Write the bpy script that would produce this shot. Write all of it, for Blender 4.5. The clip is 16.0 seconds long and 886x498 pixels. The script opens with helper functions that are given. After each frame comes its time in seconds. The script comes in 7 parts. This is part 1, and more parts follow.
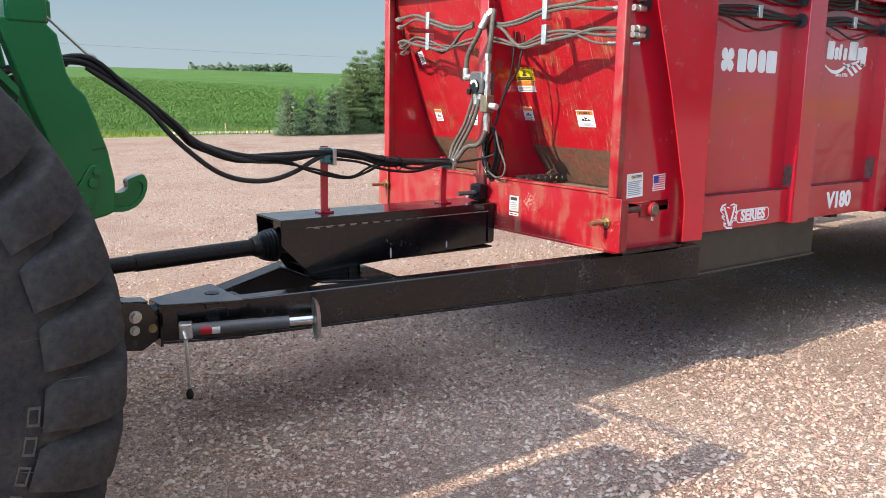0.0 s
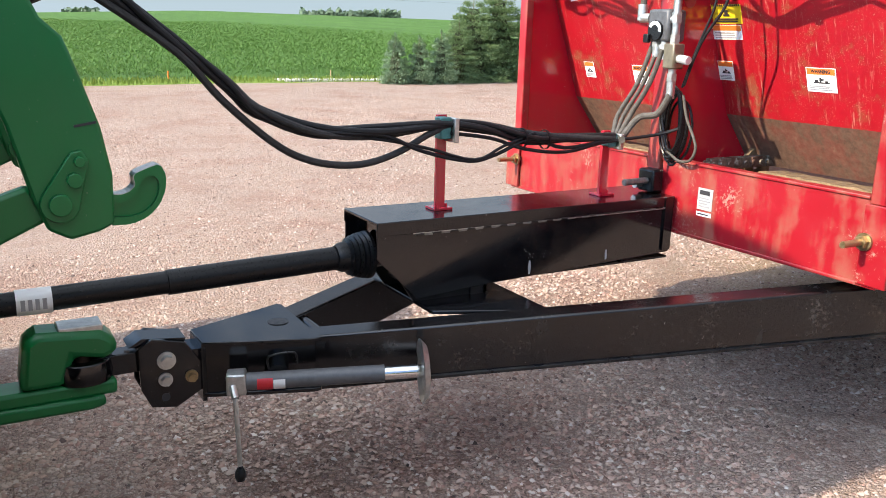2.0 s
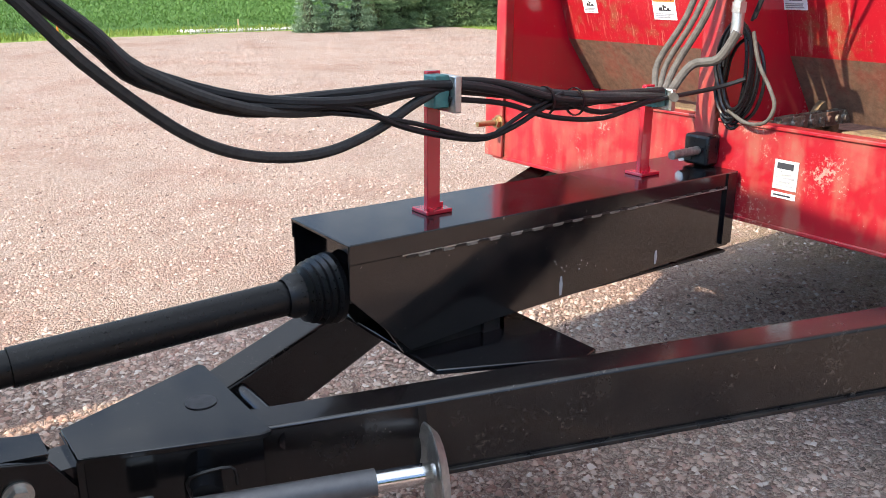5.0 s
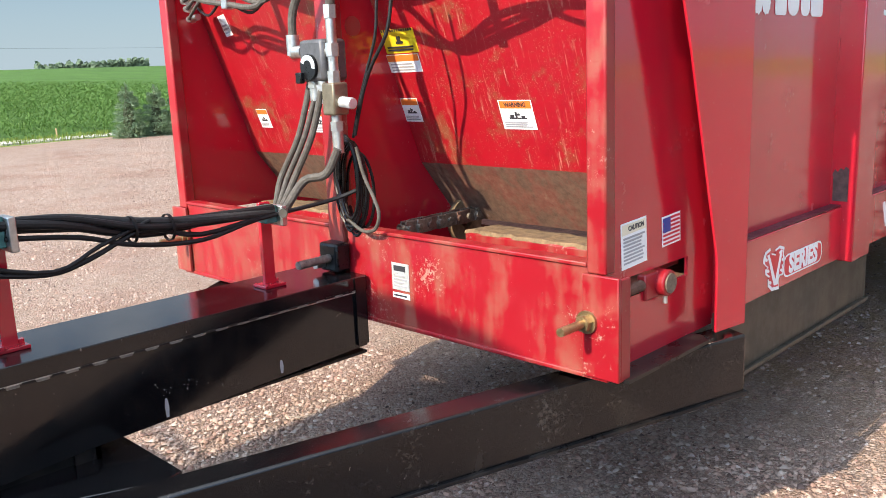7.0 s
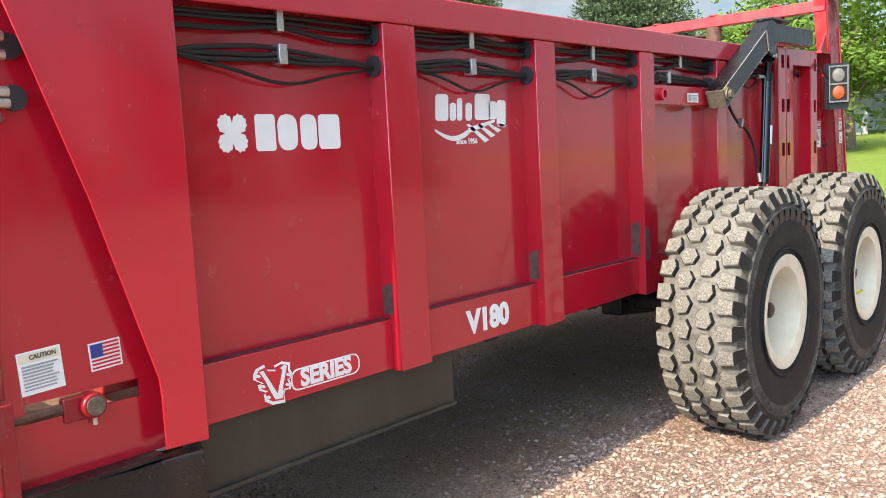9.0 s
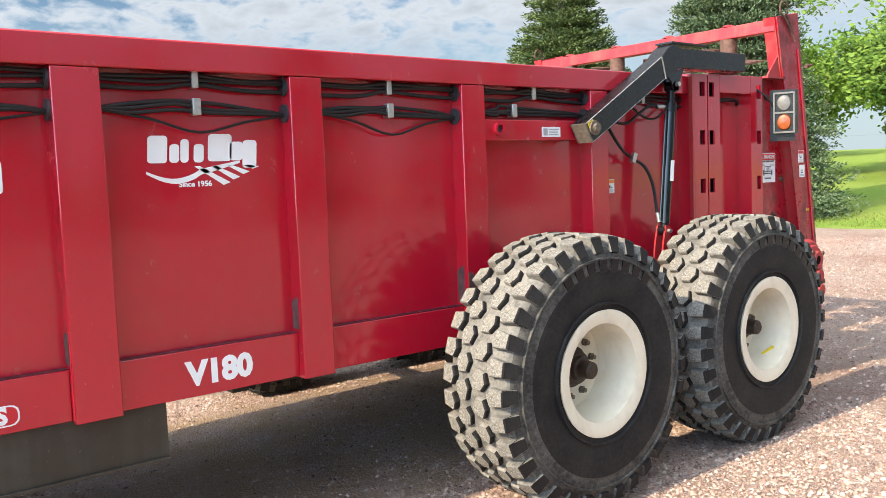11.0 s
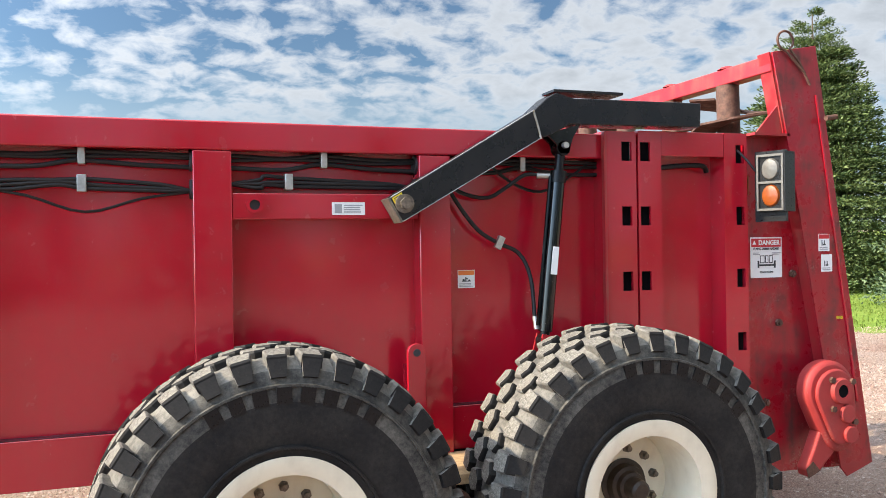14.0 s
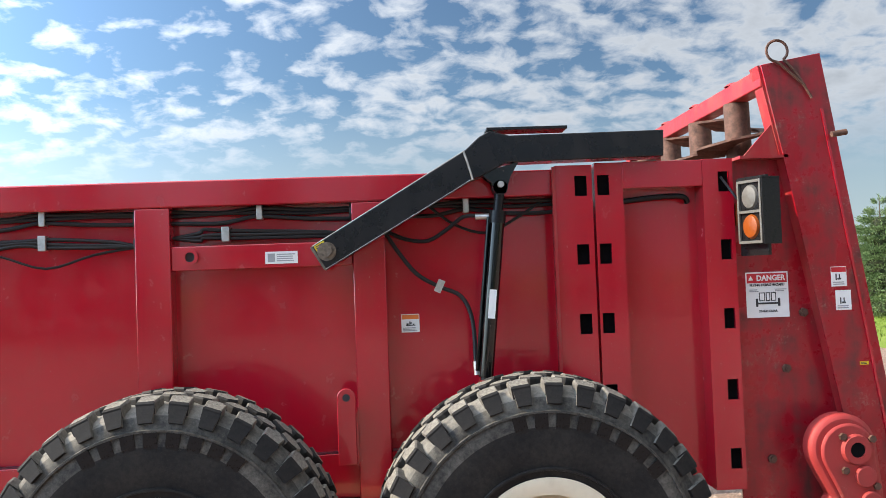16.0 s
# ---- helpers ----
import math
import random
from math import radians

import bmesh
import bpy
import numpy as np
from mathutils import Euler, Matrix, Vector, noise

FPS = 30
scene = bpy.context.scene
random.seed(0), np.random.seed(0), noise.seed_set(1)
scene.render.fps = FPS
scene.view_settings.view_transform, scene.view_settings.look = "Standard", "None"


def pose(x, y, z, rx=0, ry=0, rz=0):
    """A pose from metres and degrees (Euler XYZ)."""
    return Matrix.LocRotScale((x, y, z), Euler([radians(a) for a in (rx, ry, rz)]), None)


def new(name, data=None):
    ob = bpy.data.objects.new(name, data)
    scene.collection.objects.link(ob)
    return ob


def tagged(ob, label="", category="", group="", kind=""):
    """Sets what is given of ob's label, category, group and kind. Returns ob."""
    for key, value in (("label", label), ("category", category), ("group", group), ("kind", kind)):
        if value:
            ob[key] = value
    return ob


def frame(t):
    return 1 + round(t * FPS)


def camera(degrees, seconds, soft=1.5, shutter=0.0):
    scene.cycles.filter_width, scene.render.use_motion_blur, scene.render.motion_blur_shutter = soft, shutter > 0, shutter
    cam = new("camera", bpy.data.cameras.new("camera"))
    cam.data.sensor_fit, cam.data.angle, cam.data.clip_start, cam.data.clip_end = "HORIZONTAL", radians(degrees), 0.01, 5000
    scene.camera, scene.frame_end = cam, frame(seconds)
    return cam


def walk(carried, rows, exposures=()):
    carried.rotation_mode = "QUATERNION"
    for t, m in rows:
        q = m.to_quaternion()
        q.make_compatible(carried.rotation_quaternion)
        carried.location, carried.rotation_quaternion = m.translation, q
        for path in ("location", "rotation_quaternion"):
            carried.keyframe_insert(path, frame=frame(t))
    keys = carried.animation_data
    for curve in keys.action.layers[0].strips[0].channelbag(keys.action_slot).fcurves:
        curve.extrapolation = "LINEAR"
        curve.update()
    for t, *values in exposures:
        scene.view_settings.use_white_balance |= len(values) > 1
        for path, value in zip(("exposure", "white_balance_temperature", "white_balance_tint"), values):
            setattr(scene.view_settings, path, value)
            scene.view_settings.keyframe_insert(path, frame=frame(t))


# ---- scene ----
cam = camera(55.1, 16.0, soft=0.8)
METRES, EYE, TILT, LEAN, TURN = 10.89, 1.585, 0.0, 0.0, -37.1
ROWS = [
    (0.0, 0.0, 0.0, 0.0, 0.18, -10.55, -0.96),
    (0.5, -0.0046, 0.0376, -0.0003, 4.7, -11.56, -0.49),
    (1.0, -0.0072, 0.0722, 0.0, 7.39, -12.25, -0.9),
    (1.5, -0.0135, 0.1015, -0.0021, 7.31, -12.78, -1.4),
    (2.0, -0.0222, 0.1267, -0.0014, 7.27, -14.1, -1.59),
    (2.5, -0.0255, 0.1544, -0.0054, 7.69, -15.67, -1.8),
    (3.0, -0.0298, 0.1765, -0.0065, 7.28, -16.72, -1.8),
    (5.5, -0.0489, 0.2258, -0.0085, -0.99, -17.0, 0.22),
    (6.0, -0.0328, 0.2226, -0.0059, -3.57, -15.63, 1.06),
    (6.5, -0.0061, 0.2133, -0.0029, -6.16, -13.87, 1.77),
    (7.0, 0.0163, 0.2101, 0.0002, -8.54, -11.85, 2.29),
    (7.5, 0.051, 0.2133, 0.0022, -10.39, -9.96, 2.56),
    (8.0, 0.0827, 0.2061, 0.0048, -11.61, -8.32, 2.75),
    (8.5, 0.1182, 0.1777, 0.0086, -11.87, -7.0, 2.97),
    (9.0, 0.1562, 0.1694, 0.0074, -10.96, -6.19, 3.0),
    (9.5, 0.1983, 0.1675, 0.0105, -9.02, -5.92, 2.92),
    (10.0, 0.241, 0.1603, 0.0119, -6.55, -5.92, 2.75),
    (12.5, 0.4348, 0.2384, 0.0135, 7.41, -1.99, 1.18),
    (13.0, 0.4716, 0.2578, 0.0173, 10.75, -1.18, 0.85),
    (13.5, 0.5016, 0.2859, 0.0173, 14.1, -0.55, 0.74),
    (14.0, 0.5285, 0.3031, 0.0166, 17.55, -0.06, 0.87),
    (14.5, 0.561, 0.3152, 0.0178, 21.45, 0.28, 1.33),
    (15.0, 0.5878, 0.3348, 0.0169, 25.72, 0.64, 1.77),
    (15.5, 0.6161, 0.3508, 0.019, 30.09, 1.25, 2.03),
    (16.0, 0.6465, 0.3623, 0.0225, 34.37, 1.88, 2.1),
]
walk(cam, [(t, pose(0, 0, EYE, TILT, LEAN, TURN) @ pose(METRES * x, METRES * y, METRES * z, 90 + pitch, roll, yaw)) for t, x, y, z, yaw, pitch, roll in ROWS],
     exposures=[(0.0, 0.54, 6650, 10), (0.5, 0.68, 6650, 10), (2.5, 0.78, 6600, 10), (5.5, 0.88, 6500, 10), (6.5, 0.74, 6550, 10), (7.5, 0.62, 6750, 10), (8.5, 0.72, 6900, 10), (9.5, 0.84, 7000, 10), (10.0, 0.90, 7000, 10), (12.5, 0.82, 6950, 10), (14.5, 0.80, 6950, 10), (16.0, 0.62, 6850, 10)])

# ---- world, sun ----
SUN_EL, SUN_AZ = 33.0, -90.0          # the sun stands behind the tractor, low over -x
world = bpy.data.worlds.new("sky")
scene.world = world
world.use_nodes = True
wn, wl = world.node_tree.nodes, world.node_tree.links
wn.clear()


def wnode(kind, **kw):
    n = wn.new(kind)
    for k, v in kw.items():
        n.inputs[k].default_value = v
    return n


sky = wn.new("ShaderNodeTexSky")
sky.sky_type = 'NISHITA'
sky.sun_disc = False
sky.sun_elevation = radians(SUN_EL)
sky.sun_rotation = radians(SUN_AZ)
sky.air_density, sky.dust_density, sky.ozone_density = 1.0, 0.5, 3.0
wcoord = wn.new("ShaderNodeTexCoord")
wsep = wn.new("ShaderNodeSeparateXYZ")
wl.new(wcoord.outputs["Generated"], wsep.inputs[0])


def wmath(op, a, b=None, clamp=False):
    n = wn.new("ShaderNodeMath")
    n.operation, n.use_clamp = op, clamp
    for i, v in enumerate((a, b)):
        if v is None:
            continue
        if isinstance(v, (int, float)):
            n.inputs[i].default_value = v
        else:
            wl.new(v, n.inputs[i])
    return n.outputs[0]


# a cloud deck: direction projected onto a plane high above
wz = wmath('ADD', wmath('MAXIMUM', wsep.outputs[2], 0.0), 0.30)
wcomb = wn.new("ShaderNodeCombineXYZ")
wl.new(wmath('DIVIDE', wsep.outputs[0], wz), wcomb.inputs[0])
wl.new(wmath('DIVIDE', wsep.outputs[1], wz), wcomb.inputs[1])
n1 = wnode("ShaderNodeTexNoise", Scale=11.0, Detail=6.0, Roughness=0.56, Distortion=0.25)
n2 = wnode("ShaderNodeTexNoise", Scale=1.3, Detail=2.0, Roughness=0.5)
wl.new(wcomb.outputs[0], n1.inputs["Vector"])
wl.new(wcomb.outputs[0], n2.inputs["Vector"])
# the deck closes overhead
thick = wmath('MULTIPLY', wmath('SUBTRACT', wsep.outputs[2], 0.40), 0.5, True)
wsum = wmath('ADD', n1.outputs["Fac"], wmath('MULTIPLY', wmath('SUBTRACT', n2.outputs["Fac"], 0.5), 0.55))
wsum = wmath('ADD', wsum, wmath('MULTIPLY', wsep.outputs[0], 0.19))     # the deck breaks up towards the sun
cover = wmath('MULTIPLY', wmath('SUBTRACT', wmath('ADD', wsum, wmath('MINIMUM', thick, 0.20)), 0.43), 5.2, True)
low = wmath('MULTIPLY', wmath('SUBTRACT', wsep.outputs[2], 0.095), 12.0, True)   # no cloud in the haze at the horizon
cover = wmath('MULTIPLY', cover, low)
wshade = wmath('MULTIPLY', wmath('SUBTRACT', wsum, 0.55), 3.0, True)
cloudcol = wn.new("ShaderNodeMixRGB")
cloudcol.inputs[1].default_value = (4.1, 4.55, 5.2, 1)
cloudcol.inputs[2].default_value = (3.0, 3.35, 3.85, 1)
wl.new(wshade, cloudcol.inputs[0])
haze = wn.new("ShaderNodeMixRGB")
haze.inputs[2].default_value = (3.1, 3.9, 4.6, 1)
wl.new(wmath('MULTIPLY', wmath('SUBTRACT', 0.21, wsep.outputs[2]), 4.4, True), haze.inputs[0])
wdeep = wn.new("ShaderNodeMixRGB")      # dry, deep-blue air
wdeep.blend_type = 'MULTIPLY'
wdeep.inputs[0].default_value = 1.0
wdeep.inputs[2].default_value = (0.50, 0.58, 0.63, 1)
wl.new(sky.outputs[0], wdeep.inputs[1])
wl.new(wdeep.outputs[0], haze.inputs[1])
wmix = wn.new("ShaderNodeMixRGB")
wl.new(wmath('MULTIPLY', cover, 0.92), wmix.inputs[0])
wl.new(haze.outputs[0], wmix.inputs[1])
wl.new(cloudcol.outputs[0], wmix.inputs[2])
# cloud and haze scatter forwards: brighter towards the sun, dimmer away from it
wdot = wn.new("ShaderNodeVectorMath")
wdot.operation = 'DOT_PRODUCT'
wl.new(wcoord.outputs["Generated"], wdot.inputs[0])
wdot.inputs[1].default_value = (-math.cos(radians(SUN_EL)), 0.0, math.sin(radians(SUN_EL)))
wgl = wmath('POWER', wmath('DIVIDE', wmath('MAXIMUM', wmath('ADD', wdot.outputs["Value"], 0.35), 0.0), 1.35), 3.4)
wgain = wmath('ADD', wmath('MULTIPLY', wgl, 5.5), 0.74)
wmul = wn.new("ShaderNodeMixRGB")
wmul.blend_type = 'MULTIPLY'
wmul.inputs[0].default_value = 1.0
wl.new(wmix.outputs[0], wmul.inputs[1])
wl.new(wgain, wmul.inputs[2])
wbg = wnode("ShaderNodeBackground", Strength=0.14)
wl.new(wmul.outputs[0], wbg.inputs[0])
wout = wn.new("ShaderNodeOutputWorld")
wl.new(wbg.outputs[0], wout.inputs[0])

sun = new("sun", bpy.data.lights.new("sun", 'SUN'))
sun.data.energy, sun.data.angle, sun.data.color = 5.15, radians(0.6), (1.0, 0.865, 0.675)
SUN_TO = Vector((math.cos(radians(SUN_EL)), -0.012, -math.sin(radians(SUN_EL))))
sun.matrix_world = Matrix.Translation((-20, 4, 15)) @ SUN_TO.to_track_quat("-Z", "Y").to_matrix().to_4x4()


# ---- materials ----
class Mat:
    """A node material, built step by step."""

    def __init__(self, name, rough=0.5, metal=0.0, coat=0.0, spec=0.5):
        self.m = bpy.data.materials.new(name)
        self.m.use_nodes = True
        self.n, self.l = self.m.node_tree.nodes, self.m.node_tree.links
        self.b = self.n["Principled BSDF"]
        self.b.inputs["Roughness"].default_value = rough
        self.b.inputs["Metallic"].default_value = metal
        self.b.inputs["Coat Weight"].default_value = coat
        self.b.inputs["Coat Roughness"].default_value = 0.08
        self.b.inputs["Specular IOR Level"].default_value = spec
        self.tc = self.n.new("ShaderNodeTexCoord")

    def put(self, a, b):
        self.l.new(a, b)
        return self

    def noise(self, scale, detail=4.0, rough=0.55, stretch=None, vec=None, dist=0.0):
        n = self.n.new("ShaderNodeTexNoise")
        n.inputs["Scale"].default_value, n.inputs["Detail"].default_value = scale, detail
        n.inputs["Roughness"].default_value, n.inputs["Distortion"].default_value = rough, dist
        v = vec or self.tc.outputs["Object"]
        if stretch:
            mp = self.n.new("ShaderNodeMapping")
            mp.inputs["Scale"].default_value = stretch
            self.l.new(v, mp.inputs[0])
            v = mp.outputs[0]
        self.l.new(v, n.inputs["Vector"])
        return n.outputs["Fac"]

    def voronoi(self, scale, feature='F1', out="Distance", rnd=1.0):
        n = self.n.new("ShaderNodeTexVoronoi")
        n.feature = feature
        n.inputs["Scale"].default_value, n.inputs["Randomness"].default_value = scale, rnd
        self.l.new(self.tc.outputs["Object"], n.inputs["Vector"])
        return n.outputs[out]

    def ramp(self, fac, *stops):
        r = self.n.new("ShaderNodeValToRGB")
        while len(r.color_ramp.elements) < len(stops):
            r.color_ramp.elements.new(0.5)
        for e, (p, c) in zip(r.color_ramp.elements, stops):
            e.position = p
            e.color = (*c, 1) if len(c) == 3 else c
        self.l.new(fac, r.inputs[0])
        return r.outputs[0]

    def grey(self, fac, a, b, lo=0.0, hi=1.0):
        n = self.n.new("ShaderNodeMapRange")
        n.inputs[1].default_value, n.inputs[2].default_value = a, b
        n.inputs[3].default_value, n.inputs[4].default_value = lo, hi
        self.l.new(fac, n.inputs[0])
        return n.outputs[0]

    def mix(self, fac, a, b, mode='MIX'):
        n = self.n.new("ShaderNodeMixRGB")
        n.blend_type = mode
        for i, v in enumerate((fac, a, b)):
            if isinstance(v, (int, float)):
                n.inputs[i].default_value = v
            elif isinstance(v, tuple):
                n.inputs[i].default_value = (*v, 1) if len(v) == 3 else v
            else:
                self.l.new(v, n.inputs[i])
        return n.outputs[0]

    def math(self, op, a, b=0.0):
        n = self.n.new("ShaderNodeMath")
        n.operation = op
        for i, v in enumerate((a, b)):
            if isinstance(v, (int, float)):
                n.inputs[i].default_value = v
            else:
                self.l.new(v, n.inputs[i])
        return n.outputs[0]

    def color(self, c):
        if isinstance(c, tuple):
            self.b.inputs["Base Color"].default_value = (*c, 1)
        else:
            self.l.new(c, self.b.inputs["Base Color"])
        return self

    def rough(self, r):
        self.l.new(r, self.b.inputs["Roughness"])
        return self

    def bump(self, h, strength=0.3, dist=0.01):
        n = self.n.new("ShaderNodeBump")
        n.inputs["Strength"].default_value, n.inputs["Distance"].default_value = strength, dist
        self.l.new(h, n.inputs["Height"])
        self.l.new(n.outputs[0], self.b.inputs["Normal"])
        return self


def paint(name, base, deep, rough=0.28, coat=0.5, dirt=0.35, dirtcol=(0.16, 0.12, 0.085), wave=0.12, chips=0.0, spec=0.5):
    """Sprayed paint on sheet steel: slow ripple, dust film, fine scratches."""
    m = Mat(name, rough, 0, coat, spec)
    big, mid, fine = m.noise(1.3, 3), m.noise(9, 5, 0.65), m.noise(60, 4, 0.7)
    streak = m.noise(14, 3, 0.6, stretch=(1, 1, 0.12))
    c = m.mix(m.grey(big, 0.3, 0.7), base, deep)
    d = m.math('MULTIPLY', m.grey(m.math('MULTIPLY', mid, streak), 0.22, 0.45), dirt)
    c = m.mix(d, c, dirtcol)
    speck = m.grey(fine, 0.70, 0.76, 0, 0.35 * min(1, dirt * 2))
    c = m.mix(speck, c, (0.35, 0.29, 0.24))
    if chips:      # chipped and rubbed spots
        chip = m.math('MULTIPLY', m.noise(5, 4, 0.6), m.noise(75, 5, 0.75))
        c = m.mix(m.grey(chip, 0.33, 0.40, 0, chips), c, (0.42, 0.33, 0.26))
    tick = m.noise(150, 2, 0.5, stretch=(1, 1, 0.5))
    scr = m.noise(30, 3, 0.6, stretch=(0.18, 0.18, 1.6))
    c = m.mix(m.grey(tick, 0.735, 0.76, 0, 0.30), c, (0.40, 0.34, 0.30))
    c = m.mix(m.grey(m.math('MULTIPLY', scr, mid), 0.42, 0.46, 0, 0.25), c, deep)
    m.color(c)
    m.rough(m.math('ADD', m.grey(mid, 0.3, 0.75, rough - 0.06, rough + 0.12), m.math('MULTIPLY', d, 0.5)))
    m.bump(m.math('ADD', m.noise(2.2, 2), m.math('MULTIPLY', fine, 0.006)), wave, 0.02)
    return m.m


RED = paint("red_paint", (0.48, 0.009, 0.026), (0.42, 0.007, 0.021), 0.15, 0.65, 0.12, (0.2, 0.07, 0.05), 0.20)
RED_WORN = paint("red_paint_worn", (0.31, 0.007, 0.015), (0.25, 0.006, 0.012), 0.36, 0.2, 0.62, (0.24, 0.12, 0.07), 0.12, 0.55)
RED_FADED = paint("red_paint_bleached", (0.38, 0.016, 0.022), (0.31, 0.010, 0.016), 0.42, 0.1, 0.45, (0.26, 0.12, 0.08))
CAST_RED = paint("red_cast_iron", (0.42, 0.040, 0.038), (0.33, 0.028, 0.028), 0.62, 0.0, 0.35, (0.16, 0.07, 0.05), 0.2, 0.15)
BLACK = paint("black_paint", (0.004, 0.004, 0.005), (0.005, 0.005, 0.006), 0.12, 0.15, 0.05, (0.08, 0.07, 0.06), 0.05, 0.0, 0.5)
BLACK_DUSTY = paint("black_paint_dusty", (0.006, 0.006, 0.007), (0.010, 0.009, 0.009), 0.28, 0.0, 0.25, (0.11, 0.095, 0.08), 0.12, 0.0, 0.3)
GREEN = paint("green_paint", (0.005, 0.155, 0.040), (0.004, 0.13, 0.034), 0.34, 0.12, 0.08, (0.08, 0.10, 0.05), 0.08, 0.0, 0.4)


def plain(name, col, rough=0.5, metal=0.0, var=0.25, scale=25, bumps=0.15, coat=0.0, spec=0.5):
    m = Mat(name, rough, metal, coat, spec)
    f = m.noise(scale, 5, 0.65)
    lo = tuple(v * (1 - var) for v in col)
    hi = tuple(min(1, v * (1 + var)) for v in col)
    m.color(m.mix(m.grey(f, 0.3, 0.7), lo, hi))
    m.rough(m.grey(m.noise(scale * 2.3, 3), 0.3, 0.7, max(0.02, rough - 0.1), min(1, rough + 0.1)))
    m.bump(f, bumps, 0.004)
    return m.m


STEEL = plain("zinc_steel", (0.52, 0.52, 0.50), 0.38, 0.9, 0.2, 40)
CHROME = plain("chrome", (0.75, 0.75, 0.76), 0.12, 1.0, 0.05, 40, 0.03)
BRASSY = plain("yellow_zinc", (0.32, 0.235, 0.125), 0.4, 0.8, 0.25, 40)
RUST = plain("rusty_steel", (0.12, 0.060, 0.042), 0.75, 0.25, 0.5, 30, 0.4)
ARMBLACK = paint("arm_paint", (0.004, 0.004, 0.006), (0.006, 0.006, 0.008), 0.26, 0.0, 0.10, (0.09, 0.08, 0.07))
HOSE = plain("rubber_hose", (0.010, 0.010, 0.011), 0.5, 0, 0.3, 60, 0.2, 0.0, 0.35)
HOSE_GREY = plain("greyed_rubber_hose", (0.032, 0.031, 0.030), 0.6, 0, 0.3, 60, 0.2, 0.0, 0.35)
HOSE_DUSTY = plain("dusty_rubber_hose", (0.075, 0.066, 0.055), 0.75, 0, 0.35, 50, 0.3)
PLASTIC = plain("black_plastic", (0.006, 0.006, 0.007), 0.34, 0, 0.2, 50, 0.1, 0.0, 0.3)
TEAL = plain("teal_plastic", (0.04, 0.14, 0.13), 0.5, 0, 0.25, 60, 0.1)
WHITE = plain("white_vinyl", (0.80, 0.80, 0.79), 0.45, 0, 0.04, 8, 0.0)
RIMWHITE = paint("rim_white", (0.76, 0.70, 0.55), (0.70, 0.62, 0.47), 0.38, 0.15, 0.22, (0.30, 0.21, 0.12))
ORANGE = plain("orange_vinyl", (0.75, 0.19, 0.03), 0.45, 0, 0.05, 8, 0.0)
YELLOW = plain("yellow_vinyl", (0.75, 0.55, 0.02), 0.45, 0, 0.05, 8, 0.0)
# print ink; also the shade inside holes and behind the gate, as colour
INK_SHADE = plain("dark_ink_shade", (0.03, 0.03, 0.035), 0.5, 0, 0.1, 20, 0.0)
# stands in for shade deep in the gate slots and gearbox bore
HOLE_SHADE = plain("unlit_black", (0.004, 0.004, 0.005), 0.9, 0, 0.2, 20, 0.0, 0.0, 0.1)
WORNSTEEL = plain("scraped_steel", (0.15, 0.135, 0.11), 0.5, 0.4, 0.4, 40, 0.2)
GREYINK = plain("grey_ink", (0.33, 0.33, 0.34), 0.5, 0, 0.1, 20, 0.0)
SILVER = plain("silver_foil", (0.62, 0.64, 0.64), 0.35, 0.5, 0.1, 30, 0.05)
REDVINYL = plain("red_vinyl", (0.55, 0.02, 0.03), 0.4, 0, 0.05, 8, 0.0)
BLUE = plain("blue_vinyl", (0.03, 0.05, 0.25), 0.45, 0, 0.05, 8, 0.0)
DIRT = plain("caked_manure", (0.18, 0.12, 0.065), 0.95, 0, 0.45, 35, 0.9)
WOOD = plain("weathered_plank", (0.42, 0.29, 0.16), 0.8, 0, 0.3, 30, 0.5)
OLIVE = paint("rubber_skirt", (0.034, 0.028, 0.020), (0.028, 0.024, 0.017), 0.42, 0.0, 0.5, (0.085, 0.07, 0.05))
LENS = plain("clear_lens", (0.12, 0.117, 0.107), 0.42, 0, 0.2, 60, 0.2, 0.0)
AMBER = plain("amber_lens", (0.25, 0.052, 0.004), 0.35, 0, 0.15, 60, 0.2, 0.1)
LEDGE_DARK = plain("purple_brown_dark", (0.085, 0.012, 0.024), 0.45, 0, 0.5, 20, 0.3)
SCUFF = plain("scuffed_primer", (0.085, 0.045, 0.04), 0.75, 0, 0.5, 30, 0.4)


def rubber(name, base, dust, amount):
    m = Mat(name, 0.62, 0, 0, 0.2)
    a, b = m.noise(5, 4, 0.6), m.noise(45, 6, 0.78)
    c = m.mix(m.grey(m.math('MULTIPLY', a, b), 0.15, 0.36, 0, amount), base, dust)
    c = m.mix(m.grey(m.noise(170, 2, 0.6), 0.66, 0.74, 0, 0.35), c, dust)
    m.color(c)
    m.bump(m.math('ADD', b, m.math('MULTIPLY', m.noise(160, 2), 0.4)), 0.25, 0.004)
    return m.m


RUBBER = rubber("tyre_rubber", (0.009, 0.009, 0.010), (0.06, 0.054, 0.046), 0.35)
def worn_tread():
    m = Mat("tyre_tread_worn", 0.8, 0, 0, 0.3)
    a, b = m.noise(90, 5, 0.75), m.noise(9, 4, 0.6)
    c = m.ramp(a, (0.30, (0.045, 0.043, 0.038)), (0.45, (0.12, 0.113, 0.098)), (0.56, (0.20, 0.187, 0.162)), (0.70, (0.37, 0.35, 0.31)))
    m.color(m.mix(m.grey(b, 0.4, 0.65, 0, 0.5), c, (0.20, 0.188, 0.158)))
    m.bump(a, 0.6, 0.008)
    return m.m


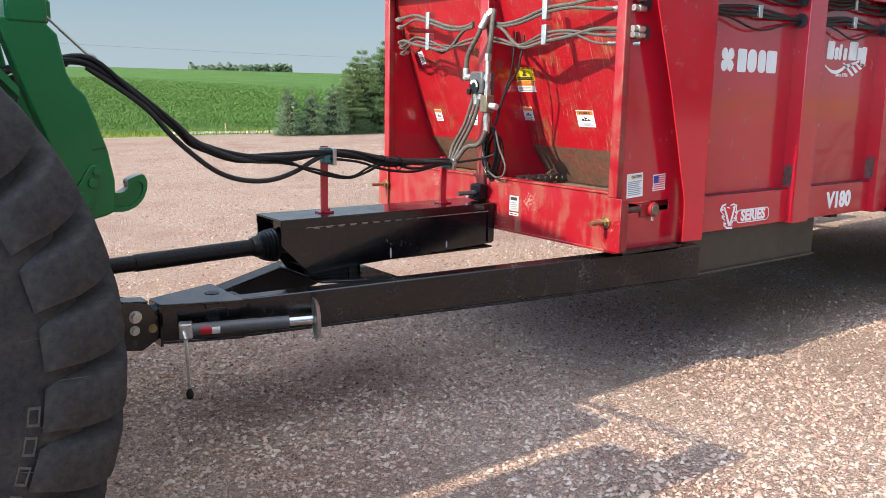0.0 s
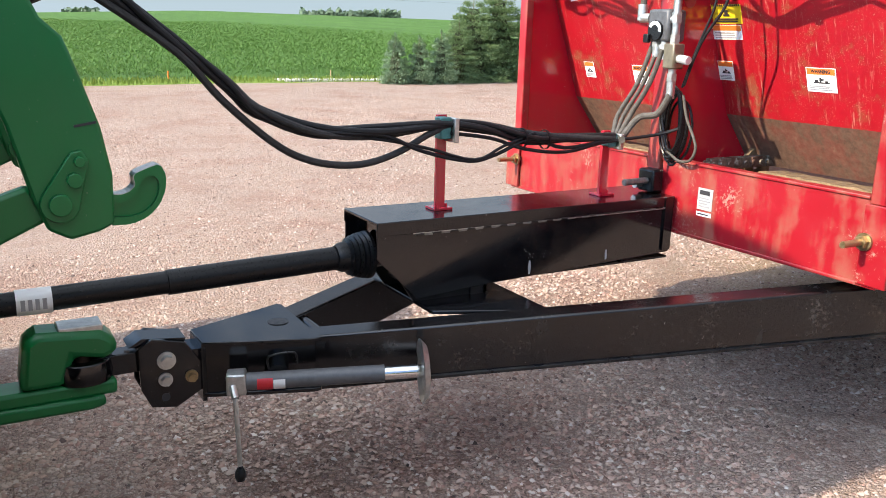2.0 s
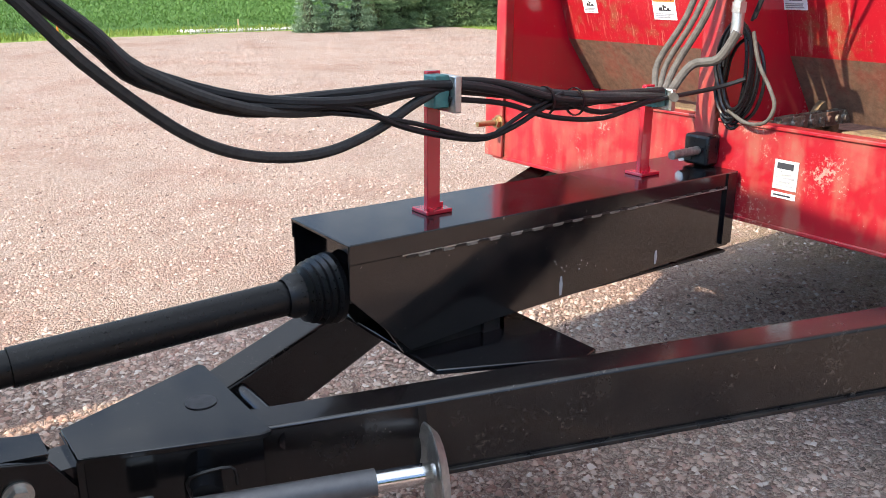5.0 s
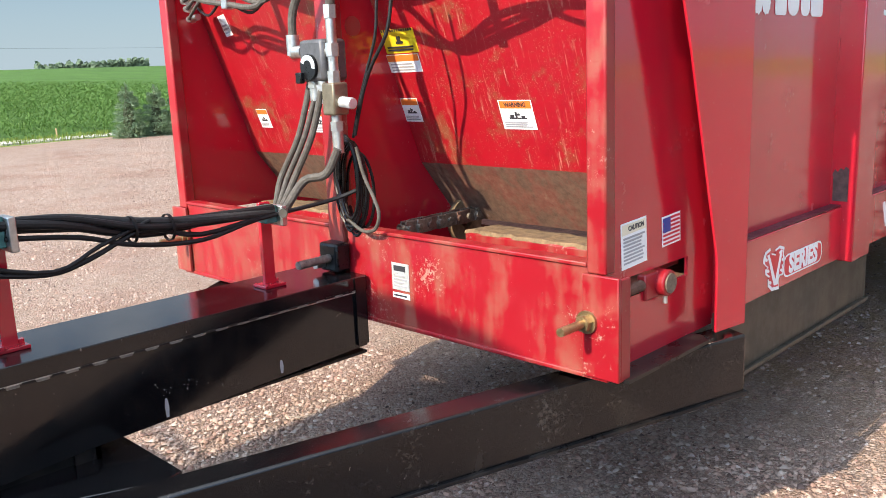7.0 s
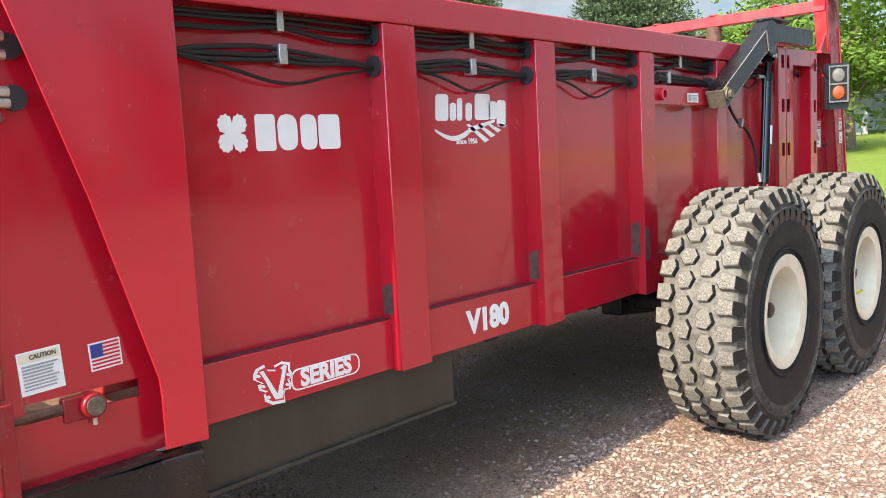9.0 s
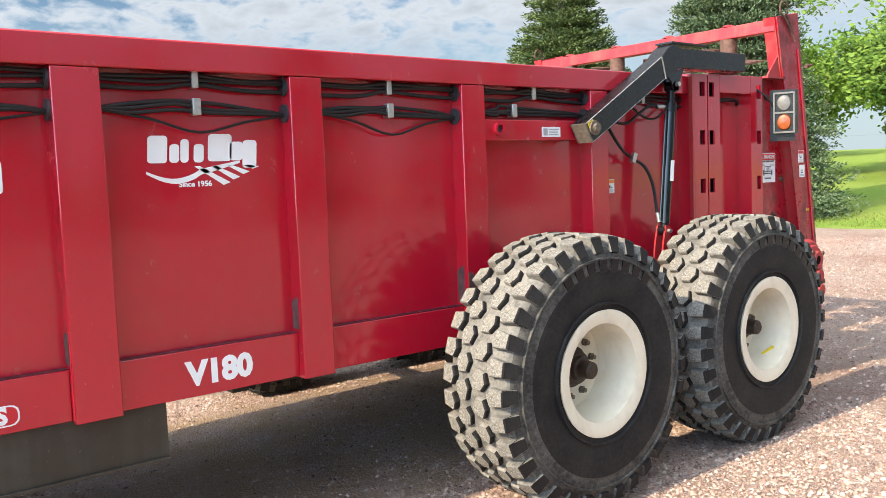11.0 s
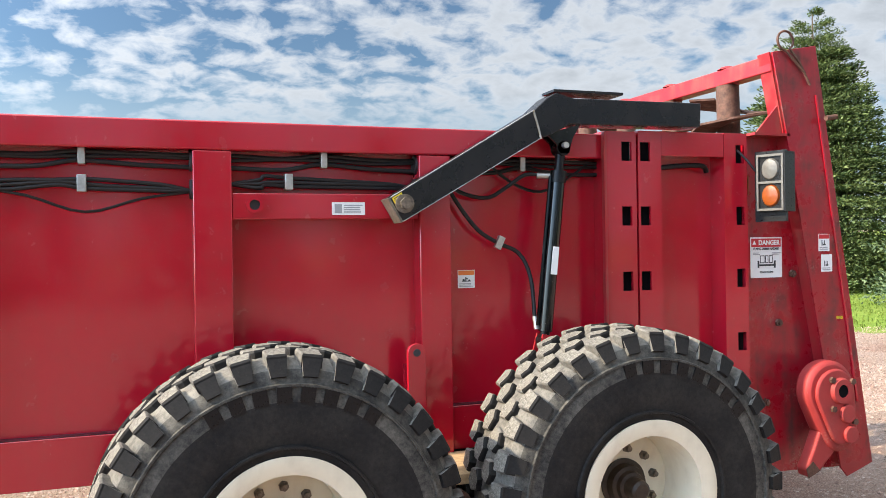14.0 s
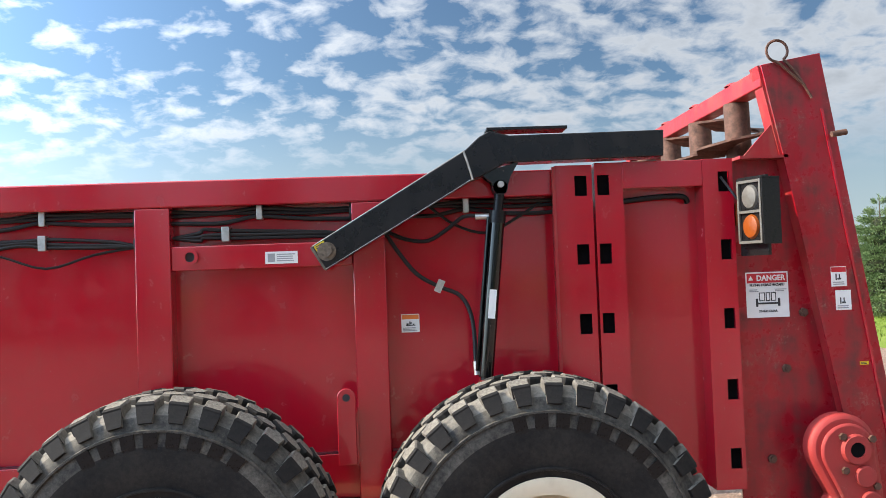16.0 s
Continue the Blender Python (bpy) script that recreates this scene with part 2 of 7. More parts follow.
TREAD = worn_tread()
GROOVE = rubber("tyre_groove", (0.07, 0.067, 0.062), (0.24, 0.225, 0.195), 0.9)
SIDEDUST = rubber("tyre_sidewall_dusty", (0.020, 0.020, 0.020), (0.15, 0.14, 0.12), 0.8)
NUT = plain("greasy_nut_steel", (0.16, 0.13, 0.10), 0.5, 0.4, 0.5, 60, 0.2)
HUBRUST = plain("greasy_brown_hub", (0.040, 0.026, 0.018), 0.5, 0.2, 0.5, 18, 0.3)
TONGUE = paint("tongue_paint_dusty", (0.006, 0.005, 0.005), (0.010, 0.008, 0.008), 0.16, 0.1, 0.12, (0.09, 0.075, 0.06), 0.12, 0.12, 0.45)
TAIL = paint("red_paint_grimy", (0.38, 0.006, 0.018), (0.27, 0.005, 0.014), 0.28, 0.2, 0.9, (0.07, 0.028, 0.022), 0.12, 0.3)
BIGTYRE = rubber("tractor_tyre_rubber", (0.020, 0.021, 0.025), (0.085, 0.074, 0.062), 0.6)


# red interior sheet: scratched bright paint with caked dirt low down, by real stains
def chute():
    m = Mat("chute_paint", 0.40, 0, 0.15)
    scr = m.noise(70, 4, 0.7, stretch=(0.20, 1.0, 0.09))          # scratches that run down the slope
    pat, mid = m.noise(3.2, 6, 0.72), m.noise(12, 5, 0.7)
    c = m.mix(m.grey(pat, 0.35, 0.7), (0.37, 0.006, 0.015), (0.29, 0.005, 0.012))
    c = m.mix(m.math('MULTIPLY', m.grey(scr, 0.58, 0.66, 0, 0.75), m.grey(pat, 0.40, 0.58)), c, (0.50, 0.23, 0.17))
    c = m.mix(m.grey(m.math('MULTIPLY', pat, mid), 0.27, 0.38, 0, 0.75), c, (0.22, 0.085, 0.04))
    c = m.mix(m.math('MULTIPLY', m.grey(m.noise(150, 3, 0.7), 0.58, 0.68, 0, 0.7), m.grey(mid, 0.42, 0.6)), c, (0.40, 0.24, 0.16))
    m.color(c)
    m.bump(m.math('ADD', m.noise(2.5, 2), m.math('MULTIPLY', scr, 0.05)), 0.12, 0.02)
    return m.m


CHUTE = chute()


def grimy():
    m = Mat("grimy_chute_foot", 0.8)
    a, b = m.noise(7, 5, 0.7, stretch=(1, 1, 0.35)), m.noise(40, 4, 0.7)
    c = m.ramp(a, (0.30, (0.065, 0.035, 0.028)), (0.46, (0.15, 0.075, 0.05)), (0.60, (0.22, 0.045, 0.032)), (0.74, (0.30, 0.21, 0.13)))
    m.color(m.mix(0.35, c, m.ramp(b, (0.3, (0.08, 0.045, 0.03)), (0.7, (0.30, 0.20, 0.13)))))
    m.bump(m.math('ADD', a, b), 0.4, 0.006)
    return m.m


GRIMY = grimy()


def gravel_mat():
    """Crushed pink quartzite: two sizes of stone, paler worn tracks."""
    m = Mat("gravel", 0.92, 0, 0, 0.2)
    cell = m.voronoi(44, 'F1', "Color")
    sm = m.voronoi(105, 'F1', "Color")
    sep = m.n.new("ShaderNodeSeparateColor")
    m.l.new(cell, sep.inputs[0])
    sep2 = m.n.new("ShaderNodeSeparateColor")
    m.l.new(sm, sep2.inputs[0])
    stops = ((0.0, (0.13, 0.09, 0.08)), (0.25, (0.36, 0.22, 0.17)), (0.5, (0.51, 0.355, 0.285)), (0.75, (0.57, 0.45, 0.38)), (1.0, (0.66, 0.56, 0.49)))
    c = m.mix(0.5, m.ramp(sep.outputs[0], *stops), m.ramp(sep2.outputs[1], *stops))
    patch = m.noise(0.35, 5, 0.6)
    c = m.mix(m.grey(patch, 0.45, 0.7, 0, 0.35), c, (0.60, 0.49, 0.43))
    fines = m.mix(m.grey(m.noise(220, 3, 0.7), 0.35, 0.65), (0.36, 0.25, 0.195), (0.58, 0.44, 0.36))      # dust and grit between the stones
    c = m.mix(m.grey(m.noise(9, 6, 0.75), 0.40, 0.60, 0.15, 0.75), c, fines)
    c = m.mix(m.grey(m.noise(0.8, 5, 0.65), 0.48, 0.68, 0, 0.75), c, m.mix(1.0, c, (0.76, 0.58, 0.55), 'MULTIPLY'))
    gap = m.voronoi(44, 'DISTANCE_TO_EDGE')
    gap2 = m.voronoi(105, 'DISTANCE_TO_EDGE')
    c = m.mix(m.grey(gap, 0.0, 0.14, 0.50, 0.0), c, (0.17, 0.12, 0.098))
    c = m.mix(m.grey(gap2, 0.0, 0.12, 0.35, 0.0), c, (0.20, 0.145, 0.115))
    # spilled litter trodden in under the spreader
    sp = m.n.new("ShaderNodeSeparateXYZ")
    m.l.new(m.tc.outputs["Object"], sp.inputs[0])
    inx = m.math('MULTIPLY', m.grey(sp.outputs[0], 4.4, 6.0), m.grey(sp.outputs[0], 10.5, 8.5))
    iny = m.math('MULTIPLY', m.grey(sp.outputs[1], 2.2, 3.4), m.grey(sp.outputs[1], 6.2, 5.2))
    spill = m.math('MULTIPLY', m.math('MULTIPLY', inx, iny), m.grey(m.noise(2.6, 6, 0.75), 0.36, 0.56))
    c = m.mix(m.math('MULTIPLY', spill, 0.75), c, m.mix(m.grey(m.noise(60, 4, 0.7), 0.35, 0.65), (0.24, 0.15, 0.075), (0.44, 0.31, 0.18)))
    m.color(c)
    h = m.math('ADD', m.grey(gap, 0.0, 0.35), m.math('MULTIPLY', m.grey(gap2, 0, 0.35), 0.5))
    m.bump(m.math('ADD', h, m.math('MULTIPLY', sep.outputs[1], 0.8)), 1.0, 0.014)
    return m.m


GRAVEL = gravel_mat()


def island_mat(name, stops, rough=0.9, trans=0.0, bumps=0.0):
    """Colour that changes from loose piece to loose piece."""
    m = Mat(name, rough, 0, 0, 0.25)
    g = m.n.new("ShaderNodeNewGeometry")
    c = m.ramp(g.outputs["Random Per Island"], *stops)
    c = m.mix(m.grey(m.noise(2.0, 3), 0.3, 0.7, 0, 0.35), c, m.mix(1.0, c, (0.62, 0.66, 0.6), 'MULTIPLY'))
    m.color(c)
    if bumps:
        m.bump(m.noise(120, 4), bumps, 0.004)
    if trans:
        t = m.n.new("ShaderNodeBsdfTranslucent")
        m.l.new(c, t.inputs[0])
        mx = m.n.new("ShaderNodeMixShader")
        mx.inputs[0].default_value = trans
        m.l.new(m.b.outputs[0], mx.inputs[1])
        m.l.new(t.outputs[0], mx.inputs[2])
        m.l.new(mx.outputs[0], m.n["Material Output"].inputs[0])
    return m.m


STONES = island_mat("loose_stones", ((0, (0.12, 0.085, 0.075)), (0.2, (0.34, 0.205, 0.165)), (0.5, (0.48, 0.33, 0.265)), (0.85, (0.50, 0.39, 0.33)), (1, (0.58, 0.495, 0.44))), 0.9, 0, 0.3)
SPRUCE = island_mat("spruce_needles", ((0, (0.035, 0.062, 0.020)), (0.5, (0.085, 0.125, 0.042)), (1, (0.20, 0.25, 0.095))), 0.7, 0.15)
BLUESPRUCE = island_mat("blue_spruce_needles", ((0, (0.034, 0.062, 0.03)), (0.5, (0.085, 0.13, 0.066)), (1, (0.20, 0.26, 0.135))), 0.7, 0.15)
LEAF = island_mat("tree_leaves", ((0, (0.06, 0.12, 0.015)), (0.5, (0.12, 0.21, 0.03)), (1, (0.20, 0.30, 0.05))), 0.6, 0.35)
CROP = island_mat("bean_leaves", ((0, (0.062, 0.135, 0.028)), (0.5, (0.090, 0.175, 0.038)), (1, (0.125, 0.22, 0.050))), 0.6, 0.3)
GRASS = island_mat("grass_blades", ((0, (0.085, 0.14, 0.02)), (0.5, (0.14, 0.20, 0.032)), (1, (0.21, 0.25, 0.06))), 0.7, 0.25)
MIDSPRUCE = island_mat("bushy_spruce_needles", ((0, (0.075, 0.125, 0.05)), (0.5, (0.15, 0.225, 0.095)), (1, (0.28, 0.37, 0.18))), 0.7, 0.25)
YOUNG = island_mat("young_spruce_needles", ((0, (0.085, 0.14, 0.075)), (0.5, (0.16, 0.235, 0.13)), (1, (0.31, 0.40, 0.26))), 0.7, 0.25)
# dark colour for the shade painted into the crown's twiggy core
HEART = plain("spruce_core_shade", (0.05, 0.06, 0.028), 0.9, 0, 0.5, 12, 0.8)
# far leaves greyed, with the distance haze mixed into their colour
FARLEAF_HAZE = island_mat("far_tree_leaves_hazed", ((0, (0.075, 0.12, 0.07)), (0.5, (0.11, 0.16, 0.10)), (1, (0.15, 0.20, 0.13))), 0.8, 0.1)
BARK = plain("bark", (0.13, 0.095, 0.065), 0.9, 0, 0.4, 12, 0.8)


def field_mat():
    m = Mat("bean_canopy", 0.85, 0, 0, 0.2)
    a, b = m.noise(0.035, 4), m.noise(1.6, 6, 0.8)
    rows = m.noise(1.0, 2, 0.5, stretch=(0.02, 1.3, 1))
    c = m.mix(m.grey(b, 0.3, 0.7), (0.032, 0.080, 0.016), (0.080, 0.160, 0.034))
    c = m.mix(m.grey(a, 0.35, 0.65, 0, 0.4), c, (0.070, 0.145, 0.030))
    c = m.mix(m.grey(m.noise(0.45, 6, 0.8), 0.38, 0.62, 0, 0.45), c, (0.045, 0.105, 0.02))
    c = m.mix(m.grey(rows, 0.5, 0.75, 0, 0.35), c, (0.06, 0.15, 0.02))
    tuft = m.noise(1.1, 5, 0.75, stretch=(1, 0.05, 1))      # uneven canopy along the rows
    c = m.mix(m.grey(tuft, 0.40, 0.62), m.mix(1.0, c, (0.72, 0.76, 0.7), 'MULTIPLY'), m.mix(1.0, c, (1.35, 1.28, 1.3), 'MULTIPLY'))
    m.color(c)
    m.bump(b, 0.8, 0.25)
    return m.m


FIELD = field_mat()


def lawn_mat():
    m = Mat("lawn", 0.9, 0, 0, 0.2)
    c = m.mix(m.grey(m.noise(5, 5, 0.7), 0.3, 0.7), (0.095, 0.165, 0.02), (0.19, 0.27, 0.04))
    c = m.mix(m.grey(m.noise(0.3, 3), 0.4, 0.7, 0, 0.4), c, (0.24, 0.27, 0.07))
    m.color(c)
    m.bump(m.noise(40, 4), 0.6, 0.03)
    return m.m


LAWN = lawn_mat()


# ---- geometry helpers ----
class G:
    """Vertices and faces gathered for one mesh."""

    def __init__(self):
        self.v, self.f = [], []

    def add(self, vs, fs):
        o = len(self.v)
        self.v += [tuple(p) for p in vs]
        self.f += [tuple(i + o for i in q) for q in fs]
        return self

    def box(self, x0, x1, y0, y1, z0, z1, m=None):
        vs = [Vector((x, y, z)) for z in (z0, z1) for y in (y0, y1) for x in (x0, x1)]
        if m:
            vs = [m @ p for p in vs]
        return self.add(vs, [(0, 2, 3, 1), (4, 5, 7, 6), (0, 1, 5, 4), (2, 6, 7, 3), (0, 4, 6, 2), (1, 3, 7, 5)])

    def prism(self, pts, d, axis='y', at=0.0):
        """A flat outline in the plane across axis, from at to at + d."""
        n = len(pts)
        put = {'y': lambda a, b, c: (a, c, b), 'x': lambda a, b, c: (c, a, b), 'z': lambda a, b, c: (a, b, c)}[axis]
        vs = [put(a, b, at) for a, b in pts] + [put(a, b, at + d) for a, b in pts]
        return self.add(vs, [tuple(range(n)), tuple(range(2 * n - 1, n - 1, -1))] + [(i, i + n, (i + 1) % n + n, (i + 1) % n) for i in range(n)])

    def cyl(self, p, q, r, seg=16, r2=None):
        p, q = Vector(p), Vector(q)
        r2 = r if r2 is None else r2
        w = (q - p).normalized()
        u = w.orthogonal().normalized()
        s = w.cross(u)
        ring = [(math.cos(2 * math.pi * i / seg), math.sin(2 * math.pi * i / seg)) for i in range(seg)]
        vs = [p + r * (c * u + k * s) for c, k in ring] + [q + r2 * (c * u + k * s) for c, k in ring]
        return self.add(vs, [tuple(range(seg - 1, -1, -1)), tuple(range(seg, 2 * seg))] + [(i, (i + 1) % seg, (i + 1) % seg + seg, i + seg) for i in range(seg)])

    def tube(self, pts, r, seg=8, closed=False, smooth=4):
        """A round hose through the points, by a smooth curve."""
        P = [Vector(p) for p in pts]
        if smooth > 1 and len(P) > 2:
            out = []
            for i in range(len(P) - 1):
                a, b = P[i], P[i + 1]
                p0, p3 = P[max(i - 1, 0)], P[min(i + 2, len(P) - 1)]
                for k in range(smooth):
                    t = k / smooth
                    out.append(0.5 * (2 * a + (b - p0) * t + (2 * p0 - 5 * a + 4 * b - p3) * t * t + (3 * a - p0 - 3 * b + p3) * t ** 3))
            P = out + [P[-1]]
        n = len(P)
        u = None
        vs = []
        for i in range(n):
            w = (P[min(i + 1, n - 1)] - P[max(i - 1, 0)]).normalized()
            u = w.orthogonal().normalized() if u is None else (u - w * u.dot(w)).normalized()
            s = w.cross(u)
            vs += [P[i] + r * (math.cos(2 * math.pi * k / seg) * u + math.sin(2 * math.pi * k / seg) * s) for k in range(seg)]
        fs = [(i * seg + k, i * seg + (k + 1) % seg, (i + 1) * seg + (k + 1) % seg, (i + 1) * seg + k) for i in range(n - 1) for k in range(seg)]
        return self.add(vs, fs + [tuple(range(seg - 1, -1, -1)), tuple(range((n - 1) * seg, n * seg))])

    def lathe(self, prof, seg=64, axis='y', c=(0, 0, 0)):
        """Spin (radius, along) pairs about the axis through c."""
        vs, fs, n = [], [], len(prof)
        for i in range(seg):
            a = 2 * math.pi * i / seg
            for r, h in prof:
                u, w = r * math.cos(a), r * math.sin(a)
                vs.append({'y': (c[0] + u, c[1] + h, c[2] + w), 'x': (c[0] + h, c[1] + u, c[2] + w), 'z': (c[0] + u, c[1] + w, c[2] + h)}[axis])
        for i in range(seg):
            for k in range(n - 1):
                fs.append((i * n + k, i * n + k + 1, ((i + 1) % seg) * n + k + 1, ((i + 1) % seg) * n + k))
        return self.add(vs, fs)

    def mesh(self, name):
        me = bpy.data.meshes.new(name)
        me.from_pydata(self.v, [], self.f)
        bm = bmesh.new()
        bm.from_mesh(me)
        bmesh.ops.recalc_face_normals(bm, faces=bm.faces)
        bm.to_mesh(me)
        bm.free()
        return me


def mesh_of(name, g, mat, smooth=False):
    me = g.mesh(name) if isinstance(g, G) else g
    if mat and not me.materials:
        me.materials.append(mat)
    if smooth:
        me.polygons.foreach_set("use_smooth", [True] * len(me.polygons))
    return me


def soften(ob, width, seg=2):
    b = ob.modifiers.new("edge", 'BEVEL')
    b.width, b.segments, b.limit_method, b.angle_limit = width, seg, 'ANGLE', radians(40)
    b.harden_normals = False
    return ob


def autosmooth(me, deg=35):
    """Smooth faces with sharp edges kept."""
    bm = bmesh.new()
    bm.from_mesh(me)
    for e in bm.edges:
        e.smooth = len(e.link_faces) == 2 and e.calc_face_angle(0) < radians(deg)
    for f in bm.faces:
        f.smooth = True
    bm.to_mesh(me)
    bm.free()


def part(name, g, mat, parent, label="", edge=0.0, smooth=True, at=None):
    """ONE mesh object under a thing or a part; its vertices are in the world's metres unless at gives a place."""
    me = mesh_of(name, g, mat)
    if smooth and isinstance(g, G):
        autosmooth(me)
    ob = new(name, me)
    ob.parent = parent
    base = Vector((0, 0, 0))
    p = parent
    while p is not None:
        base += p.location
        p = p.parent
    ob.location = (Vector(at) if at else Vector((0, 0, 0))) - base
    if label:
        ob["label"] = label
    if edge:
        soften(ob, edge)
    return ob


def thing(name, base, label, category, group="", kind=""):
    ob = new(name)
    ob.location = base
    ob.empty_display_size = 0.2
    return tagged(ob, label, category, group, kind)


def letters(name, text, size, mat, parent, place, rot=(90, 0, 0), label="", width=1.0, lift=0.0006, align='CENTER', bold=0.03):
    """Flat lettering, turned into a mesh."""
    cu = bpy.data.curves.new(name, 'FONT')
    cu.body, cu.size, cu.align_x, cu.align_y, cu.extrude, cu.offset = text, size, align, 'CENTER', lift, size * bold
    cu.resolution_u = 3
    tmp = bpy.data.objects.new("t", cu)
    scene.collection.objects.link(tmp)
    me = bpy.data.meshes.new_from_object(tmp.evaluated_get(bpy.context.evaluated_depsgraph_get()))
    bpy.data.objects.remove(tmp)
    me.name = name
    me.transform(pose(*place, *rot) @ Matrix.Diagonal((width, 1, 1, 1)))
    me.materials.clear()
    me.materials.append(mat)
    return part(name, me, mat, parent, label, smooth=False)


def ground_z(x, y):
    """Height of the ground: a slight fall towards the tractor, a long rise under the field."""
    z = 0.105 * math.tanh((x - 4.0) / 6.0)
    if y > 27:
        s = min((y - 27) / 300.0, 1.0)
        z += 5.5 * s ** 1.15
        if y > 327:
            z -= min((y - 327) * 0.002, 3)
    if x > 27 and y > 5:
        z += min((x - 27) * 0.05, 2.5)
    return z


# ---- ground ----
def graded(lo, hi, dense_lo, dense_hi, fine, coarse):
    out, a = [], dense_lo
    while a < dense_hi:
        out.append(a)
        a += fine
    step, b = fine, a
    while b < hi:
        out.append(b)
        step = min(step * 1.25, coarse)
        b += step
    out.append(hi)
    step, b = fine, dense_lo
    while b > lo:
        step = min(step * 1.25, coarse)
        b -= step
        out.append(max(b, lo))
    return sorted(set(out))


def ground_sheet():
    xs, ys = graded(-1800, 1800, -6, 30, 0.5, 120), graded(-900, 2400, -4, 34, 0.5, 120)
    vs = [(x, y, ground_z(x, y) + (0.012 * noise.noise((x * 0.9, y * 0.9, 0)) if y < 27 else 0)) for y in ys for x in xs]
    n = len(xs)
    me = bpy.data.meshes.new("ground")
    fs, mats = [], []
    for j in range(len(ys) - 1):
        for i in range(n - 1):
            fs.append((j * n + i, j * n + i + 1, (j + 1) * n + i + 1, (j + 1) * n + i))
            x, y = xs[i] + 0.2, ys[j] + 0.2
            edge = 0.7 * noise.noise((x * 0.25, y * 0.25, 3.3))
            lawn = (y > 10.5 + edge + max(0, 1.2 * (20 - x)) and x > 18 + edge and y < 60) or (x > 24 + edge and y > 6 + edge and y < 60)
            verge = 26.0 + edge * 0.5 < y < 29
            mats.append(2 if (y >= 28.2 and x < 26 + 0.6 * (y - 28)) or y > 70 else 1 if lawn or verge or x < -60 or y < -60 or x > 70 else 0)
    me.from_pydata(vs, [], fs)
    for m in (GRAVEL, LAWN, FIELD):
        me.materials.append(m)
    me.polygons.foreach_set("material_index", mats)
    me.polygons.foreach_set("use_smooth", [True] * len(fs))
    return tagged(new("ground", me), "pink crushed gravel yard running out to mown grass and a rising green field", "ground", kind="structure")


GROUND = ground_sheet()

# ---- the manure spreader ----
CY = 3.99                       # its middle line
YS, YB, YP = 2.816, 2.862, 2.907  # faces of posts, lower band and panels on the near side


def far(y):
    return 2 * CY - y


SP = thing("manure_spreader", (7.8, CY, 0.06), "long red steel manure spreader hitched to a green tractor", "manure spreader")

POSTS = [(4.80, 4.98), (5.795, 5.957), (6.785, 6.943), (7.77, 7.92)]
BAYS = [(3.914, 4.80), (4.98, 5.795), (5.957, 6.785), (6.943, 7.77), (7.92, 8.71)]


def ybox(g, x0, x1, y0, y1, z0, z1, near):
    return g.box(x0, x1, y0, y1, z0, z1) if near else g.box(x0, x1, far(y1), far(y0), z0, z1)


